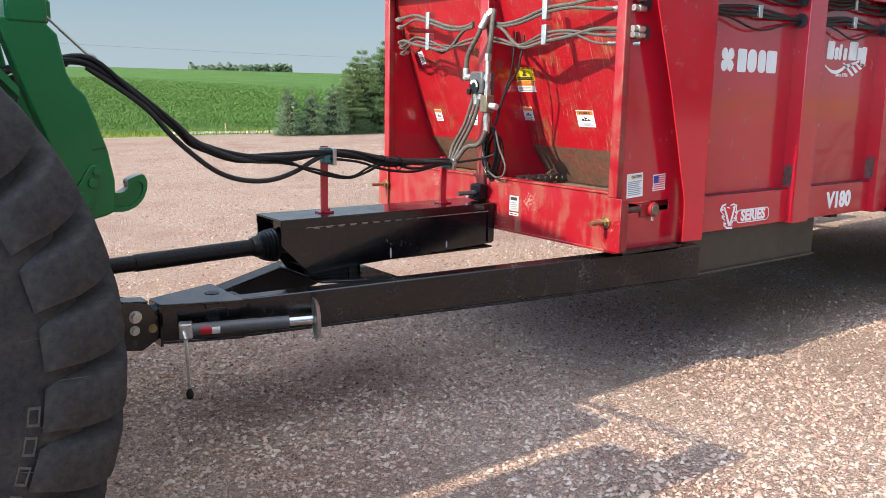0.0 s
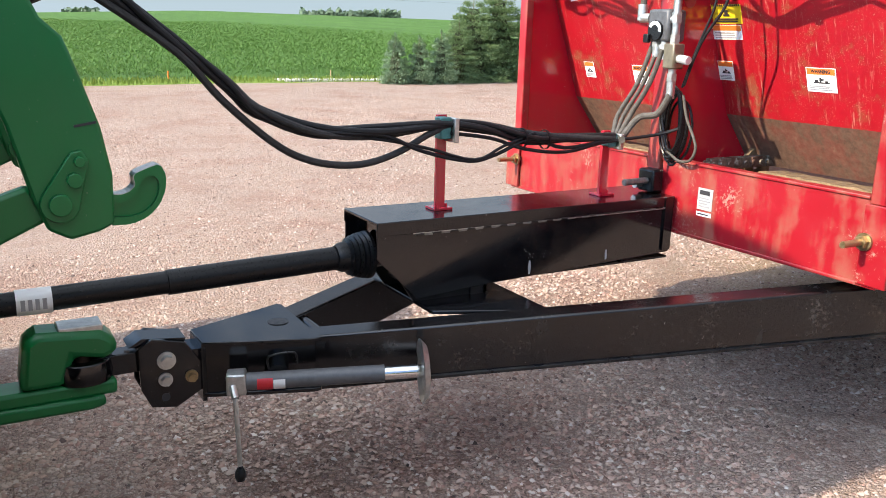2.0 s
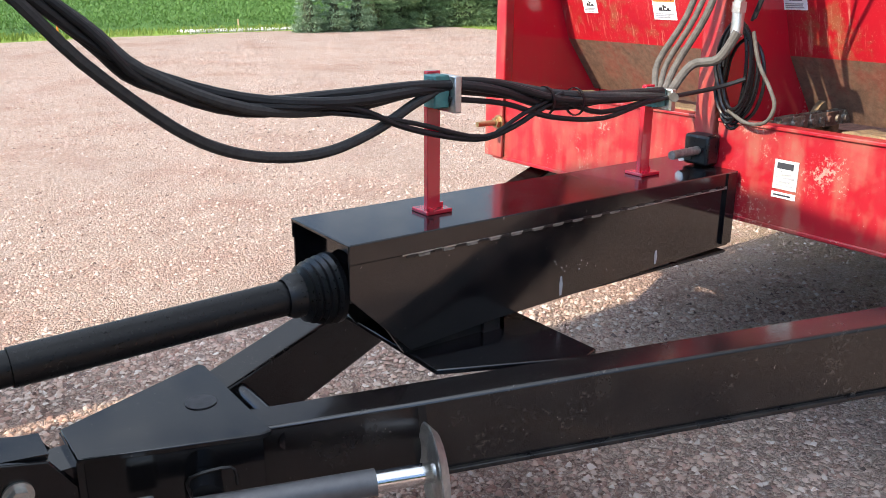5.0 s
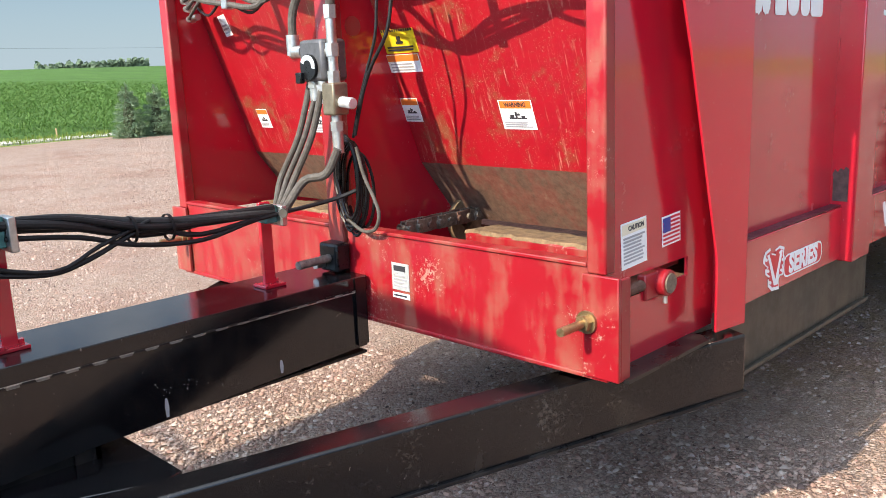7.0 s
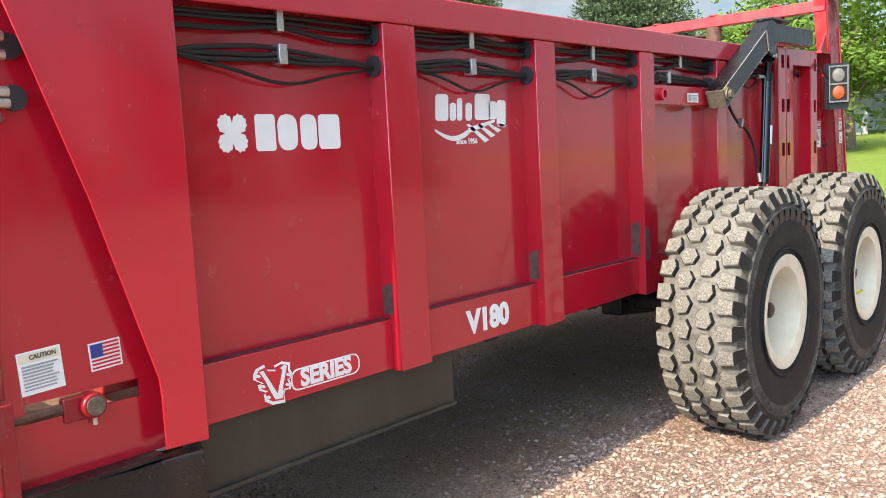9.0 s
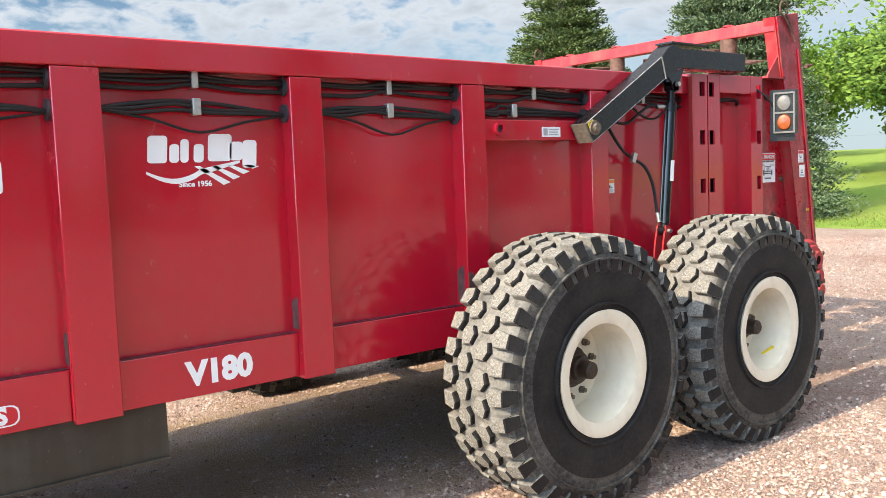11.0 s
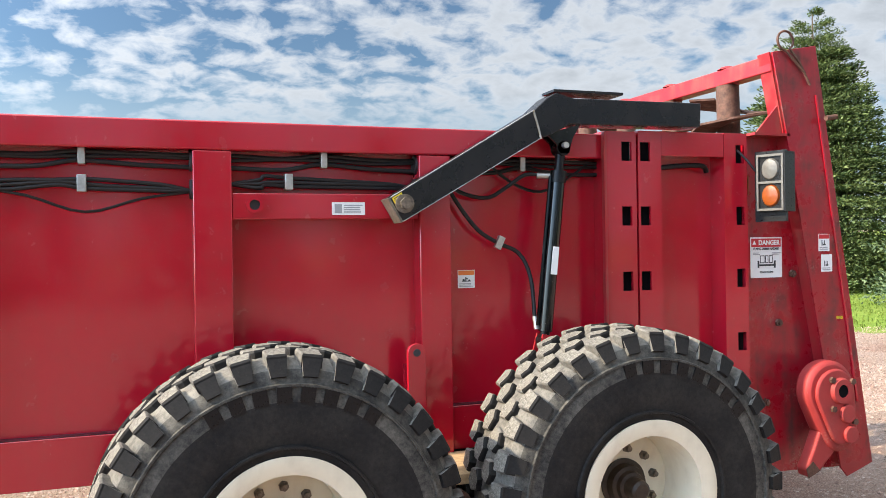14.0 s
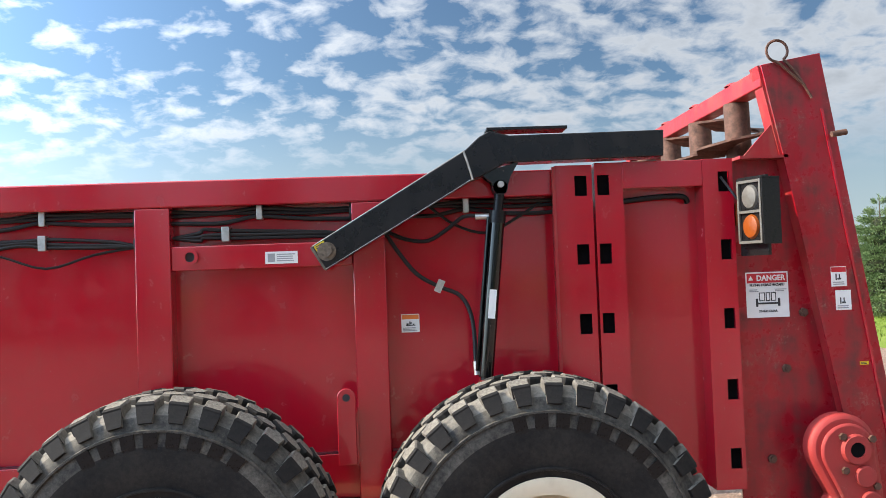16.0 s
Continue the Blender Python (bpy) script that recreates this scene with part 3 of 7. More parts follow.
for near in (True, False):
    for i, (a, b) in enumerate(BAYS):
        part("side_panel", ybox(G(), a - 0.01, b + 0.01, YP, YP + 0.012, 1.0, 2.2, near), RED, SP)
        part("lower_band", ybox(G(), a, b, YB if near else YB, YP + 0.02, 0.83, 1.032, near), RED, SP, edge=0.004)
        # thin purple-brown strip laid along the top of the band's ledge
        part("ledge_strip", ybox(G(), a + 0.004, b - 0.004, YB + 0.004, YP - 0.001, 1.033, 1.037, near), LEDGE_DARK, SP, "dark purple-brown strip along the ledge")
    for a, b in POSTS:
        g = G()
        ybox(g, a, b, YS, YP + 0.02, 0.822, 2.188, near)
        part("post", g, RED, SP, edge=0.005)
        for z in (1.10, 1.36, 1.60, 1.86, 2.08):     # weld beads along the post
            g = G()
            ybox(g, a - 0.006, a, YP - 0.007, YP, z - 0.035, z + 0.045, near)
            part("weld_bead", g, RED, SP)
    part("top_rail", ybox(G(), 3.42, 8.72, YS - 0.003, YS + 0.14, 2.19, 2.312, near), RED, SP, edge=0.008)
    # the slanted corner plate at the front
    outer = [(3.914, 0.815), (3.914, 2.188), (3.40, 2.188), (3.452, 2.04), (3.60, 1.606), (3.768, 1.03), (3.772, 0.97), (3.772, 0.80)]
    inner = [(3.914, 0.815), (3.914, 2.188), (3.345, 2.188), (3.388, 2.04), (3.515, 1.60), (3.705, 1.03), (3.745, 0.95), (3.745, 0.80)]
    ya, yb = (YS, 2.928) if near else (far(YS), far(2.928))
    n = len(outer)
    yo = 2.840 if near else far(2.840)
    L = [(x, yo, z) for x, z in outer[2:]] + [(x, yb, z) for x, z in inner[2:]]
    zr = [2.188, 2.04, 1.606, 1.03, 0.97, 0.80]
    Rr = [(3.914, ya, z) for z in zr] + [(3.914, yb, z) for z in zr]
    th = 0.010 if near else -0.010            # a plate that stands clear of the side sheet, open at its slanted edge
    L = [(x, yo, z) for x, z in outer[2:]] + [(x + 0.004, yo + th, z) for x, z in outer[2:]]
    Rr = [(3.914, ya, z) for z in zr] + [(3.914, ya + th, z) for z in zr]
    g = G().add(L + Rr, [(k, k + 1, 13 + k, 12 + k) for k in range(5)] + [(k, k + 6, k + 7, k + 1) for k in range(5)] + [(6 + k, 18 + k, 19 + k, 7 + k) for k in range(5)] + [(12 + k, 13 + k, 19 + k, 18 + k) for k in range(5)] + [(0, 12, 18, 6), (5, 11, 23, 17)])
    bl = [(min(outer[k][0] + 0.14, 3.905), yb, outer[k][1]) for k in range(2, 8)]
    br = [(min(outer[k][0] + 0.14, 3.905), yo + th * 1.5, outer[k][1]) for k in range(2, 8)]
    part("corner_web", G().add(bl + br, [(k, k + 1, k + 7, k + 6) for k in range(5)]), RED, SP)
    part("corner_plate", g, RED, SP, edge=0.004)
    # front side sheet, with a slot low down
    g = G()
    for x0, x1, z0, z1 in ((3.31, 3.90, 0.785, 0.972), (3.31, 3.90, 1.028, 2.312), (3.31, 3.395, 0.972, 1.028), (3.745, 3.90, 0.972, 1.028)):
        ybox(g, x0, x1, 2.92, 2.93, z0, z1, near)
    part("front_side_sheet", g, RED, SP)
    part("foot_flange", ybox(G(), 3.315, 3.775, 2.846, 2.925, 0.776, 0.786, near), BLACK_DUSTY, SP)
    # front corner post, its foot wider
    part("front_post", ybox(G(), 3.30, 3.345, 2.906, 2.966, 1.058, 2.312, near), RED_WORN, SP, edge=0.006)
    g = G()
    ybox(g, 3.288, 3.30, 2.860, 2.972, 0.782, 1.06, near)
    ybox(g, 3.30, 3.345, 2.860, 2.870, 0.782, 1.055, near)
    part("post_foot", g, RED_WORN, SP, edge=0.003)
    # lower front wall with a folded lip
    part("lower_front_wall", ybox(G(), 3.306, 3.318, 2.966, 3.945, 0.785, 1.075, near), RED_WORN, SP)
    part("folded_lip", ybox(G(), 3.298, 3.352, 2.966, 3.945, 1.075, 1.087, near), RED_WORN, SP, edge=0.003)
    part("foot_angle", ybox(G(), 3.298, 3.36, 2.9, 3.945, 0.772, 0.785, near), RED_WORN, SP, edge=0.003)
    # sloping front wall of the load space
    y0, y1 = (2.93, 3.968) if near else (far(3.968), far(2.93))
    part("sloping_front_wall", G().prism([(3.345, 2.213), (3.691, 1.262), (3.703, 1.262), (3.357, 2.213)], y1 - y0, 'y', y0), CHUTE, SP)
    part("grimy_foot_plate", G().prism([(3.691, 1.262), (3.87, 1.035), (3.882, 1.04), (3.703, 1.266)], y1 - y0, 'y', y0), GRIMY, SP, "dirt-caked lower plate of the front wall")
    # floor pan and apron slats
    part("floor_pan", G().box(3.33, 9.6, y0, y1, 0.86, 0.87), GRIMY, SP)
    ya, yb = (y0 + 0.05, y1 - 0.24) if near else (y0 + 0.24, y1 - 0.05)
    for x, z in ((3.655, 0.985), (3.47, 0.90)):
        sl_ = part("apron_slat", G().box(x, x + 0.15, ya, yb, z, z + 0.045), RED_WORN, SP, edge=0.006)
        rn = random.Random(int(x * 100) + near)
        g = G()
        n = 26
        prof = [(x + rn.uniform(-0.004, 0.006), ya + (yb - ya) * k / n, z + 0.052 + rn.uniform(0, 0.006)) for k in range(n + 1)]
        vs = []
        for (px, py, pz) in prof:
            vs += [(px, py, z + 0.042), (px + 0.006, py, pz), (x + 0.15, py, pz - 0.006), (x + 0.15, py, z + 0.042)]
        fs = [(0, 1, 2, 3), (4 * n, 4 * n + 3, 4 * n + 2, 4 * n + 1)]
        for k in range(n):
            fs += [(4 * k + q, 4 * k + 4 + q, 4 * k + 4 + (q + 1) % 4, 4 * k + (q + 1) % 4) for q in range(4)]
        part("manure_crust", g.add(vs, fs), DIRT, sl_, "dried tan manure crust")
    part("floor_crust", G().box(3.36, 3.49, y0 + 0.03, y1 - 0.03, 0.885, 0.93), DIRT, SP, edge=0.01)
    g = G().box(3.40, 3.46, y0 + 0.02, y1 - 0.02, 0.93, 0.985)
    part("idler_shaft_guard", g, DIRT, SP, edge=0.01)
    # chain strand over its idler
    yc = 3.84 if near else far(3.84)
    for k in range(9):
        x = 3.45 + k * 0.050
        z = 1.062 - (0.03 if k == 0 else 0)
        g = G()
        for s in (-1, 1):
            w = 0.012 if k % 2 else 0.019
            g.box(x - 0.034, x + 0.034, yc + s * w - 0.004, yc + s * w + 0.004, z - 0.024, z + 0.024)
        g.cyl((x - 0.026, yc - 0.032, z), (x - 0.026, yc + 0.032, z), 0.013, 8)
        part("chain_link", g, NUT if k % 3 else RUST, SP, edge=0.003)
    g = G().lathe([(0.03, -0.012), (0.085, -0.012), (0.085, 0.012), (0.03, 0.012)], 20, 'y', (3.84, yc + (0.06 if near else -0.06), 1.03))
    part("sprocket", g, DIRT, SP)

part("front_top_rail", G().box(3.30, 3.40, 2.93, far(2.93), 2.19, 2.312), RED_WORN, SP, edge=0.006)
part("centre_post", G().box(3.296, 3.345, 3.955, 4.035, 0.93, 2.20), RED_WORN, SP, edge=0.005)
part("divider_plate", G().prism([(3.345, 0.87), (3.345, 2.20), (3.352, 2.20), (3.70, 1.262), (3.88, 1.035), (3.88, 0.87)], 0.014, 'y', 3.974), RED, SP)
# thin disc in RED_FADED, flat against the divider plate
part("round_disc", G().cyl((3.405, 3.9715, 1.745), (3.405, 3.974, 1.745), 0.033, 28), RED_FADED, SP, "round red disc on the divider plate")
part("tail_floor", G().box(3.95, 9.6, 2.93, far(2.93), 0.985, 0.995), RUST, SP)
# unseen wall added inside the load space, keeps light from the gate slots
part("rear_light_block", G().box(9.60, 9.612, 2.95, far(2.95), 0.9, 1.6), RED, SP)

# chassis below the box
for y in (3.25, far(3.25) - 0.1):
    part("chassis_rail", G().box(3.4, 9.7, y, y + 0.10, 0.775, 0.83), BLACK_DUSTY, SP, edge=0.006)
for x in (4.6, 5.5, 6.4, 7.77, 9.2):
    part("cross_member", G().box(x, x + 0.08, 2.95, far(2.95), 0.79, 0.83), BLACK_DUSTY, SP)
for y in (3.05, far(3.05) - 0.14):
    part("walking_beam", G().prism([(6.9, 0.66), (7.6, 0.58), (8.0, 0.58), (8.65, 0.66), (8.65, 0.82), (7.9, 0.80), (7.7, 0.80), (6.9, 0.82)], 0.14, 'y', y), BLACK_DUSTY, SP, edge=0.01)
part("spacer_plank", G().box(7.62, 8.0, 2.45, 2.83, 0.785, 0.83), WOOD, SP, "weathered pale wooden plank", edge=0.004)
part("pivot_shaft", G().cyl((7.78, 2.42, 0.70), (7.78, 5.5, 0.70), 0.075, 20), RUST, SP)
# black side skirt under the first bays
g = G().box(3.86, 5.175, 2.885, 2.897, 0.595, 0.832)
g.box(3.86, 5.175, 2.87, 2.885, 0.585, 0.60)
part("side_skirt", g, OLIVE, SP, "dark rubber-black skirt plate below the box", edge=0.002)
part("side_skirt", G().box(3.86, 5.175, far(2.897), far(2.885), 0.585, 0.832), OLIVE, SP)

# pipe rail in the fourth bay, with its sleeve
g = G().box(6.944, 7.769, YS + 0.012, YP, 1.90, 2.012)
part("pipe_rail", g, RED, SP, edge=0.005)
part("pipe_sleeve", G().lathe([(0.022, 0.0), (0.036, 0.0), (0.036, -0.03), (0.022, -0.03), (0.022, 0.0)], 24, 'y', (7.035, YS + 0.014, 1.961)), RED, SP)
part("sleeve_bore", G().cyl((7.035, YS + 0.002, 1.961), (7.035, YS + 0.006, 1.961), 0.023, 20), INK_SHADE, SP)
part("pipe_rail", G().box(6.944, 7.769, far(YP), far(YS + 0.012), 1.90, 2.012), RED, SP)
# lug plates over the wheels
for x, z in ((7.724, 1.304),):
    pts = [(x + 0.042 * math.cos(a), z + 0.042 * math.sin(a)) for a in [math.pi * k / 8 for k in range(9)]]
    pts = pts + [(x - 0.042, z - 0.30), (x + 0.042, z - 0.30)]
    g = G().prism(pts, 0.02, 'y', 2.745)
    part("lug_plate", g, RED, SP, edge=0.003)
    part("lug_hole", G().cyl((x, 2.742, z), (x, 2.746, z), 0.017, 16), INK_SHADE, SP)
    part("lug_standoff", G().box(x - 0.03, x + 0.05, 2.765, YS + 0.05, z - 0.30, z - 0.06), RED, SP)


def slotted(x0, x1, y0, y1, z0, z1, s0, s1, zs, h=0.047):
    """A plate in one piece with a column of slots cut through."""
    xs, zc = [x0, s0, s1, x1], [z0]
    for z in sorted(zs):
        zc += [z - h, z + h]
    zc.append(z1)
    nx, nz = len(xs), len(zc)
    idx = lambda i, j, k: (k * nz + j) * nx + i
    vs = [(x, y, z) for y in (y0, y1) for z in zc for x in xs]
    solid = lambda i, j: 0 <= i < nx - 1 and 0 <= j < nz - 1 and not (i == 1 and j % 2 == 1)
    fs = []
    for j in range(nz - 1):
        for i in range(nx - 1):
            if not solid(i, j):
                continue
            for k in (0, 1):
                fs.append((idx(i, j, k), idx(i + 1, j, k), idx(i + 1, j + 1, k), idx(i, j + 1, k)))
            for di, dj, p, q in ((-1, 0, (i, j), (i, j + 1)), (1, 0, (i + 1, j), (i + 1, j + 1)), (0, -1, (i, j), (i + 1, j)), (0, 1, (i, j + 1), (i + 1, j + 1))):
                if not solid(i + di, j + dj):
                    fs.append((idx(*p, 0), idx(*q, 0), idx(*q, 1), idx(*p, 1)))
    return G().add(vs, fs)


# rear gate columns
zs4 = [1.26, 1.589, 1.91, 2.228]
for near in (True,):
    part("gate_column", slotted(8.715, 8.888, 2.79, 2.802, 0.80, 2.325, 8.806, 8.863, zs4), RED, SP)
    g = G().box(8.715, 8.727, 2.802, 2.93, 0.80, 2.325).box(8.876, 8.888, 2.802, 2.93, 0.80, 2.325).box(8.727, 8.876, 2.802, 2.93, 2.313, 2.325)
    part("column_cheek", g, RED, SP)
    # dark sheet painted as the shade inside the column's slots
    part("column_shadow_box", G().box(8.73, 8.874, 2.826, 2.831, 0.8, 2.31), HOLE_SHADE, SP)
    part("gate_stile", slotted(8.900, 9.032, 2.79, 2.802, 0.80, 2.332, 8.912, 8.968, zs4), RED, SP)
    part("gate_stile_cheek", G().box(9.02, 9.032, 2.802, 2.905, 0.8, 2.21).box(8.9, 8.908, 2.802, 2.93, 0.8, 2.332), RED, SP)
    part("gate_stile", slotted(9.410, 9.553, 2.79, 2.802, 0.80, 2.336, 9.483, 9.535, [0.942] + zs4), RED, SP)
    part("gate_stile_cheek", G().box(9.41, 9.422, 2.802, 2.905, 0.8, 2.21).box(9.541, 9.553, 2.802, 2.93, 0.8, 2.336), RED, SP)
    part("gate_header", G().box(9.032, 9.410, 2.79, 2.93, 2.21, 2.334), RED, SP, edge=0.004)
    part("gate_panel", G().box(9.02, 9.422, 2.905, 2.915, 0.80, 2.22), RED, SP)
    # dark sheets behind the stile slots, in place of the shade inside
    part("slot_shadow", G().box(8.910, 9.018, 2.822, 2.826, 0.82, 2.32), HOLE_SHADE, SP)
    part("slot_shadow", G().box(9.424, 9.540, 2.822, 2.826, 0.82, 2.32), HOLE_SHADE, SP)
    part("gate_shade_sheet", G().box(8.91, 9.54, 2.93, 2.935, 0.8, 2.3), INK_SHADE, SP)
    part("handle_rod", G().tube([(9.05, 2.87, 2.155), (9.2, 2.86, 2.17), (9.33, 2.86, 2.17), (9.36, 2.87, 2.14)], 0.0135, 10), PLASTIC, SP)
part("gate_column", G().box(8.715, 9.553, far(2.93), far(2.79), 0.80, 2.325), RED, SP, edge=0.004)
# narrow strip set out to show the column's sunlit edge as a line
part("sunlit_edge_angle", G().box(8.700, 8.714, 2.775, 2.80, 1.0, 2.318), RED_FADED, SP, "sunlit edge strip of the gate column")

# rear wall and leaning tail plate
for near in (True, False):
    y0, d = (2.85, 0.012) if near else (far(2.85), -0.012)
    part("rear_side_plate", G().prism([(9.557, 0.55), (10.20, 0.53), (9.86, 2.33), (9.557, 2.33)], d, 'y', y0), TAIL, SP)
    y0, s = (2.76, 1) if near else (far(2.76), -1)
    lean = lambda z: 0.201 * (2.77 - z)
    pts = [(9.70, 2.765), (9.985, 2.815), (10.335, 0.56), (10.16, 0.50), (9.70 + lean(0.7), 0.55), (9.70 + lean(2.33), 2.33)]
    g = G().prism(pts, s * 0.012, 'y', y0)
    part("tail_plate", g, TAIL, SP, edge=0.002)
    # its rear and front flanges
    g = G()
    for (xa, za), (xb, zb), w in (((9.985, 2.815), (10.335, 0.56), 0.10), ((9.70, 2.765), (9.79, 2.33), 0.09), ((9.805, 2.33), (10.146, 0.56), 0.088)):
        g.add([(xa - 0.012, y0 + s * 0.012, za), (xa, y0 + s * 0.012, za), (xa, y0 + s * (0.012 + w), za), (xa - 0.012, y0 + s * (0.012 + w), za),
               (xb - 0.012, y0 + s * 0.012, zb), (xb, y0 + s * 0.012, zb), (xb, y0 + s * (0.012 + w), zb), (xb - 0.012, y0 + s * (0.012 + w), zb)],
              [(0, 1, 2, 3), (7, 6, 5, 4), (0, 4, 5, 1), (1, 5, 6, 2), (2, 6, 7, 3), (3, 7, 4, 0)])
    part("tail_flange", g, RED_FADED, SP)
    g = G().prism([(9.60, 2.335), (9.80, 2.335), (9.775, 2.47), (9.755, 2.50)], s * 0.012, 'y', y0 + s * 0.02)
    g.box(9.58, 9.81, min(y0, y0 + s * 0.11), max(y0, y0 + s * 0.11), 2.328, 2.342)
    part("tail_gusset", g, RED_FADED, SP)
    # ridge strip riveted down the tail plate
    g = G()
    g.add([(9.972, y0 - s * 0.008, 2.55), (9.984, y0 - s * 0.008, 2.55), (10.238, y0 - s * 0.008, 0.9), (10.226, y0 - s * 0.008, 0.9),
           (9.972, y0, 2.55), (9.984, y0, 2.55), (10.238, y0, 0.9), (10.226, y0, 0.9)],
          [(0, 1, 2, 3), (7, 6, 5, 4), (0, 4, 5, 1), (1, 5, 6, 2), (2, 6, 7, 3), (3, 7, 4, 0)])
    part("ridge_strip", g, RED, SP)
    # lifting ring
    ring = [(9.775 + 0.050 * math.cos(a), y0 - s * 0.012, 2.825 + 0.050 * math.sin(a)) for a in [math.pi * (-0.3 + 1.75 * k / 12) for k in range(13)]]
    g = G().tube(ring, 0.0065, 8)
    g.tube([ring[0], (9.86, y0 - s * 0.014, 2.72), (9.93, y0 - s * 0.014, 2.60)], 0.0065, 8)
    g.tube([ring[-1], (9.79, y0 - s * 0.014, 2.76), (9.90, y0 - s * 0.014, 2.66)], 0.0065, 8)
    part("lifting_ring", g, RUST, SP, "rusty spring clip ring")
part("top_cross_beam", G().box(9.70, 9.79, 2.775, far(2.775), 2.665, 2.755), RED_FADED, SP, "bleached red cross beam over the beaters", edge=0.006)
part("rear_bottom_beam", G().box(9.9, 10.1, 2.86, far(2.86), 0.55, 0.75), RED, SP)
for y in (3.18, 3.72, 4.26, 4.80):
    part("bearing_cap", G().cyl((9.745, y, 2.757), (9.745, y, 2.772), 0.055, 16, 0.035), RED_FADED, SP)
    part("beater_shaft", G().cyl((9.78, y, 0.75), (9.745, y, 2.665), 0.064, 24), RUST, SP)
    for k in range(7):                       # each flight is one twisted blade with a toothed rim
        vs = []
        for j in range(9):
            a = 2 * math.pi * (k * 0.9 + j / 8)
            z, r = 0.84 + 0.26 * k + 0.024 * j, 0.23 + 0.03 * (j % 2)
            vs += [(9.77 + c * math.cos(a), y + c * math.sin(a), z + t) for c, t in ((0.09, 0), (r, 0), (r, 0.012), (0.09, 0.012))]
        g = G().add(vs, [(0, 1, 2, 3), (35, 34, 33, 32)] + [(4 * j + q, 4 * j + 4 + q, 4 * j + 4 + (q + 1) % 4, 4 * j + (q + 1) % 4) for j in range(8) for q in range(4)])
        part("beater_paddle", g, RUST, SP, smooth=False)

for x, z in ((9.885, 1.60), (9.79, 1.34), (9.70, 2.20), (9.70, 0.92)):
    part("tail_bolt", G().cyl((x, 2.835, z), (x, 2.85, z), 0.022, 6).cyl((x, 2.825, z), (x, 2.836, z), 0.012, 10), RUST, SP)
part("latch_pin", G().cyl((9.99, 2.70, 2.42), (10.06, 2.70, 2.43), 0.014, 12), RUST, SP)
# chain case on the tail
GX, GZ = 9.957, 0.99
def stadium(u, r, v, q, n=40):
    """Outline round two circles and the belt between them, convex."""
    a0 = math.atan2(v[1] - u[1], v[0] - u[0])
    half = math.acos((r - q) / math.dist(u, v))
    out = [(v[0] + q * math.cos(a0 - half + 2 * half * k / 12), v[1] + q * math.sin(a0 - half + 2 * half * k / 12)) for k in range(13)]
    w = 2 * math.pi - 2 * half
    return out + [(u[0] + r * math.cos(a0 + half + w * k / 20), u[1] + r * math.sin(a0 + half + w * k / 20)) for k in range(21)]


U, V = (9.945, 0.995), (10.005, 0.785)
gb = part("gearbox", G().prism(stadium(U, 0.155, V, 0.115), 0.10, 'y', 2.64), CAST_RED, SP, "matte red cast gearbox with bolted bosses", edge=0.022)
part("cover", G().prism(stadium((9.955, 0.985), 0.125, (10.005, 0.80), 0.09), 0.022, 'y', 2.620), CAST_RED, gb, edge=0.012)
part("mounting_foot", G().prism([(9.90, 0.84), (10.01, 0.73), (9.965, 0.665), (9.87, 0.575), (9.80, 0.555), (9.785, 0.60), (9.83, 0.68)], 0.075, 'y', 2.655), CAST_RED, gb, edge=0.01)
part("worn_tip", G().prism([(9.875, 0.585), (9.80, 0.553), (9.785, 0.602), (9.83, 0.635)], 0.003, 'y', 2.652), RUST, gb)
part("bearing_ring", G().lathe([(0.034, 0.0), (0.034, -0.022), (0.062, -0.022), (0.070, 0.0)], 28, 'y', (9.985, 2.621, 0.995)), CAST_RED, gb)
part("bore", G().cyl((9.985, 2.606, 0.995), (9.985, 2.612, 0.995), 0.034, 20), HOLE_SHADE, gb)
for a, b, r in ((10.02, 0.875, 0.048), (10.04, 0.765, 0.045)):
    part("side_cap", G().cyl((a, 2.600, b), (a, 2.622, b), r, 24), CAST_RED, gb, edge=0.006)
for a, b in ((9.925, 1.055), (10.058, 1.04), (9.93, 0.905), (10.07, 0.83)):
    part("bolt", G().cyl((a, 2.604, b), (a, 2.624, b), 0.017, 6), RUST, gb)

# marker lamp bracket
LM = pose(9.582, 2.648, 2.071, 90, 0, -68) @ Matrix.Diagonal((0.83, 0.98, 1, 1))       # local x across the face, y up, z outwards
lamp = part("marker_lamp", G().box(-0.105, 0.095, -0.20, 0.165, -0.02, -0.004, LM), PLASTIC, SP, "black lamp bracket with a clear and an amber lens")
g = G().box(-0.072, 0.098, -0.145, 0.145, -0.004, 0.022, LM)
part("lamp_back", g, PLASTIC, lamp)
g = G()
for x0, x1, y0, y1 in ((-0.072, -0.060, -0.145, 0.145), (0.086, 0.098, -0.145, 0.145), (-0.06, 0.086, -0.145, -0.133), (-0.06, 0.086, 0.133, 0.145), (-0.06, 0.086, -0.006, 0.006)):
    g.box(x0, x1, y0, y1, 0.022, 0.034, LM)
part("lamp_frame", g, LENS, lamp, "pale weathered frame")
part("lamp_hood", G().box(0.098, 0.108, -0.15, 0.15, -0.075, 0.03, LM).box(-0.076, 0.108, 0.145, 0.157, -0.075, 0.03, LM), PLASTIC, lamp)
for z, m, nm in ((0.068, LENS, "clear_lens"), (-0.068, AMBER, "amber_lens")):
    g = G().lathe([(0.0, 0.016), (0.03, 0.015), (0.05, 0.011), (0.057, 0.0)], 28, 'z', (0, 0, 0))
    g.v = [tuple(LM @ Vector((0.013 + p[0], z + p[1], 0.022 + p[2]))) for p in g.v]
    part(nm, g, m, lamp)
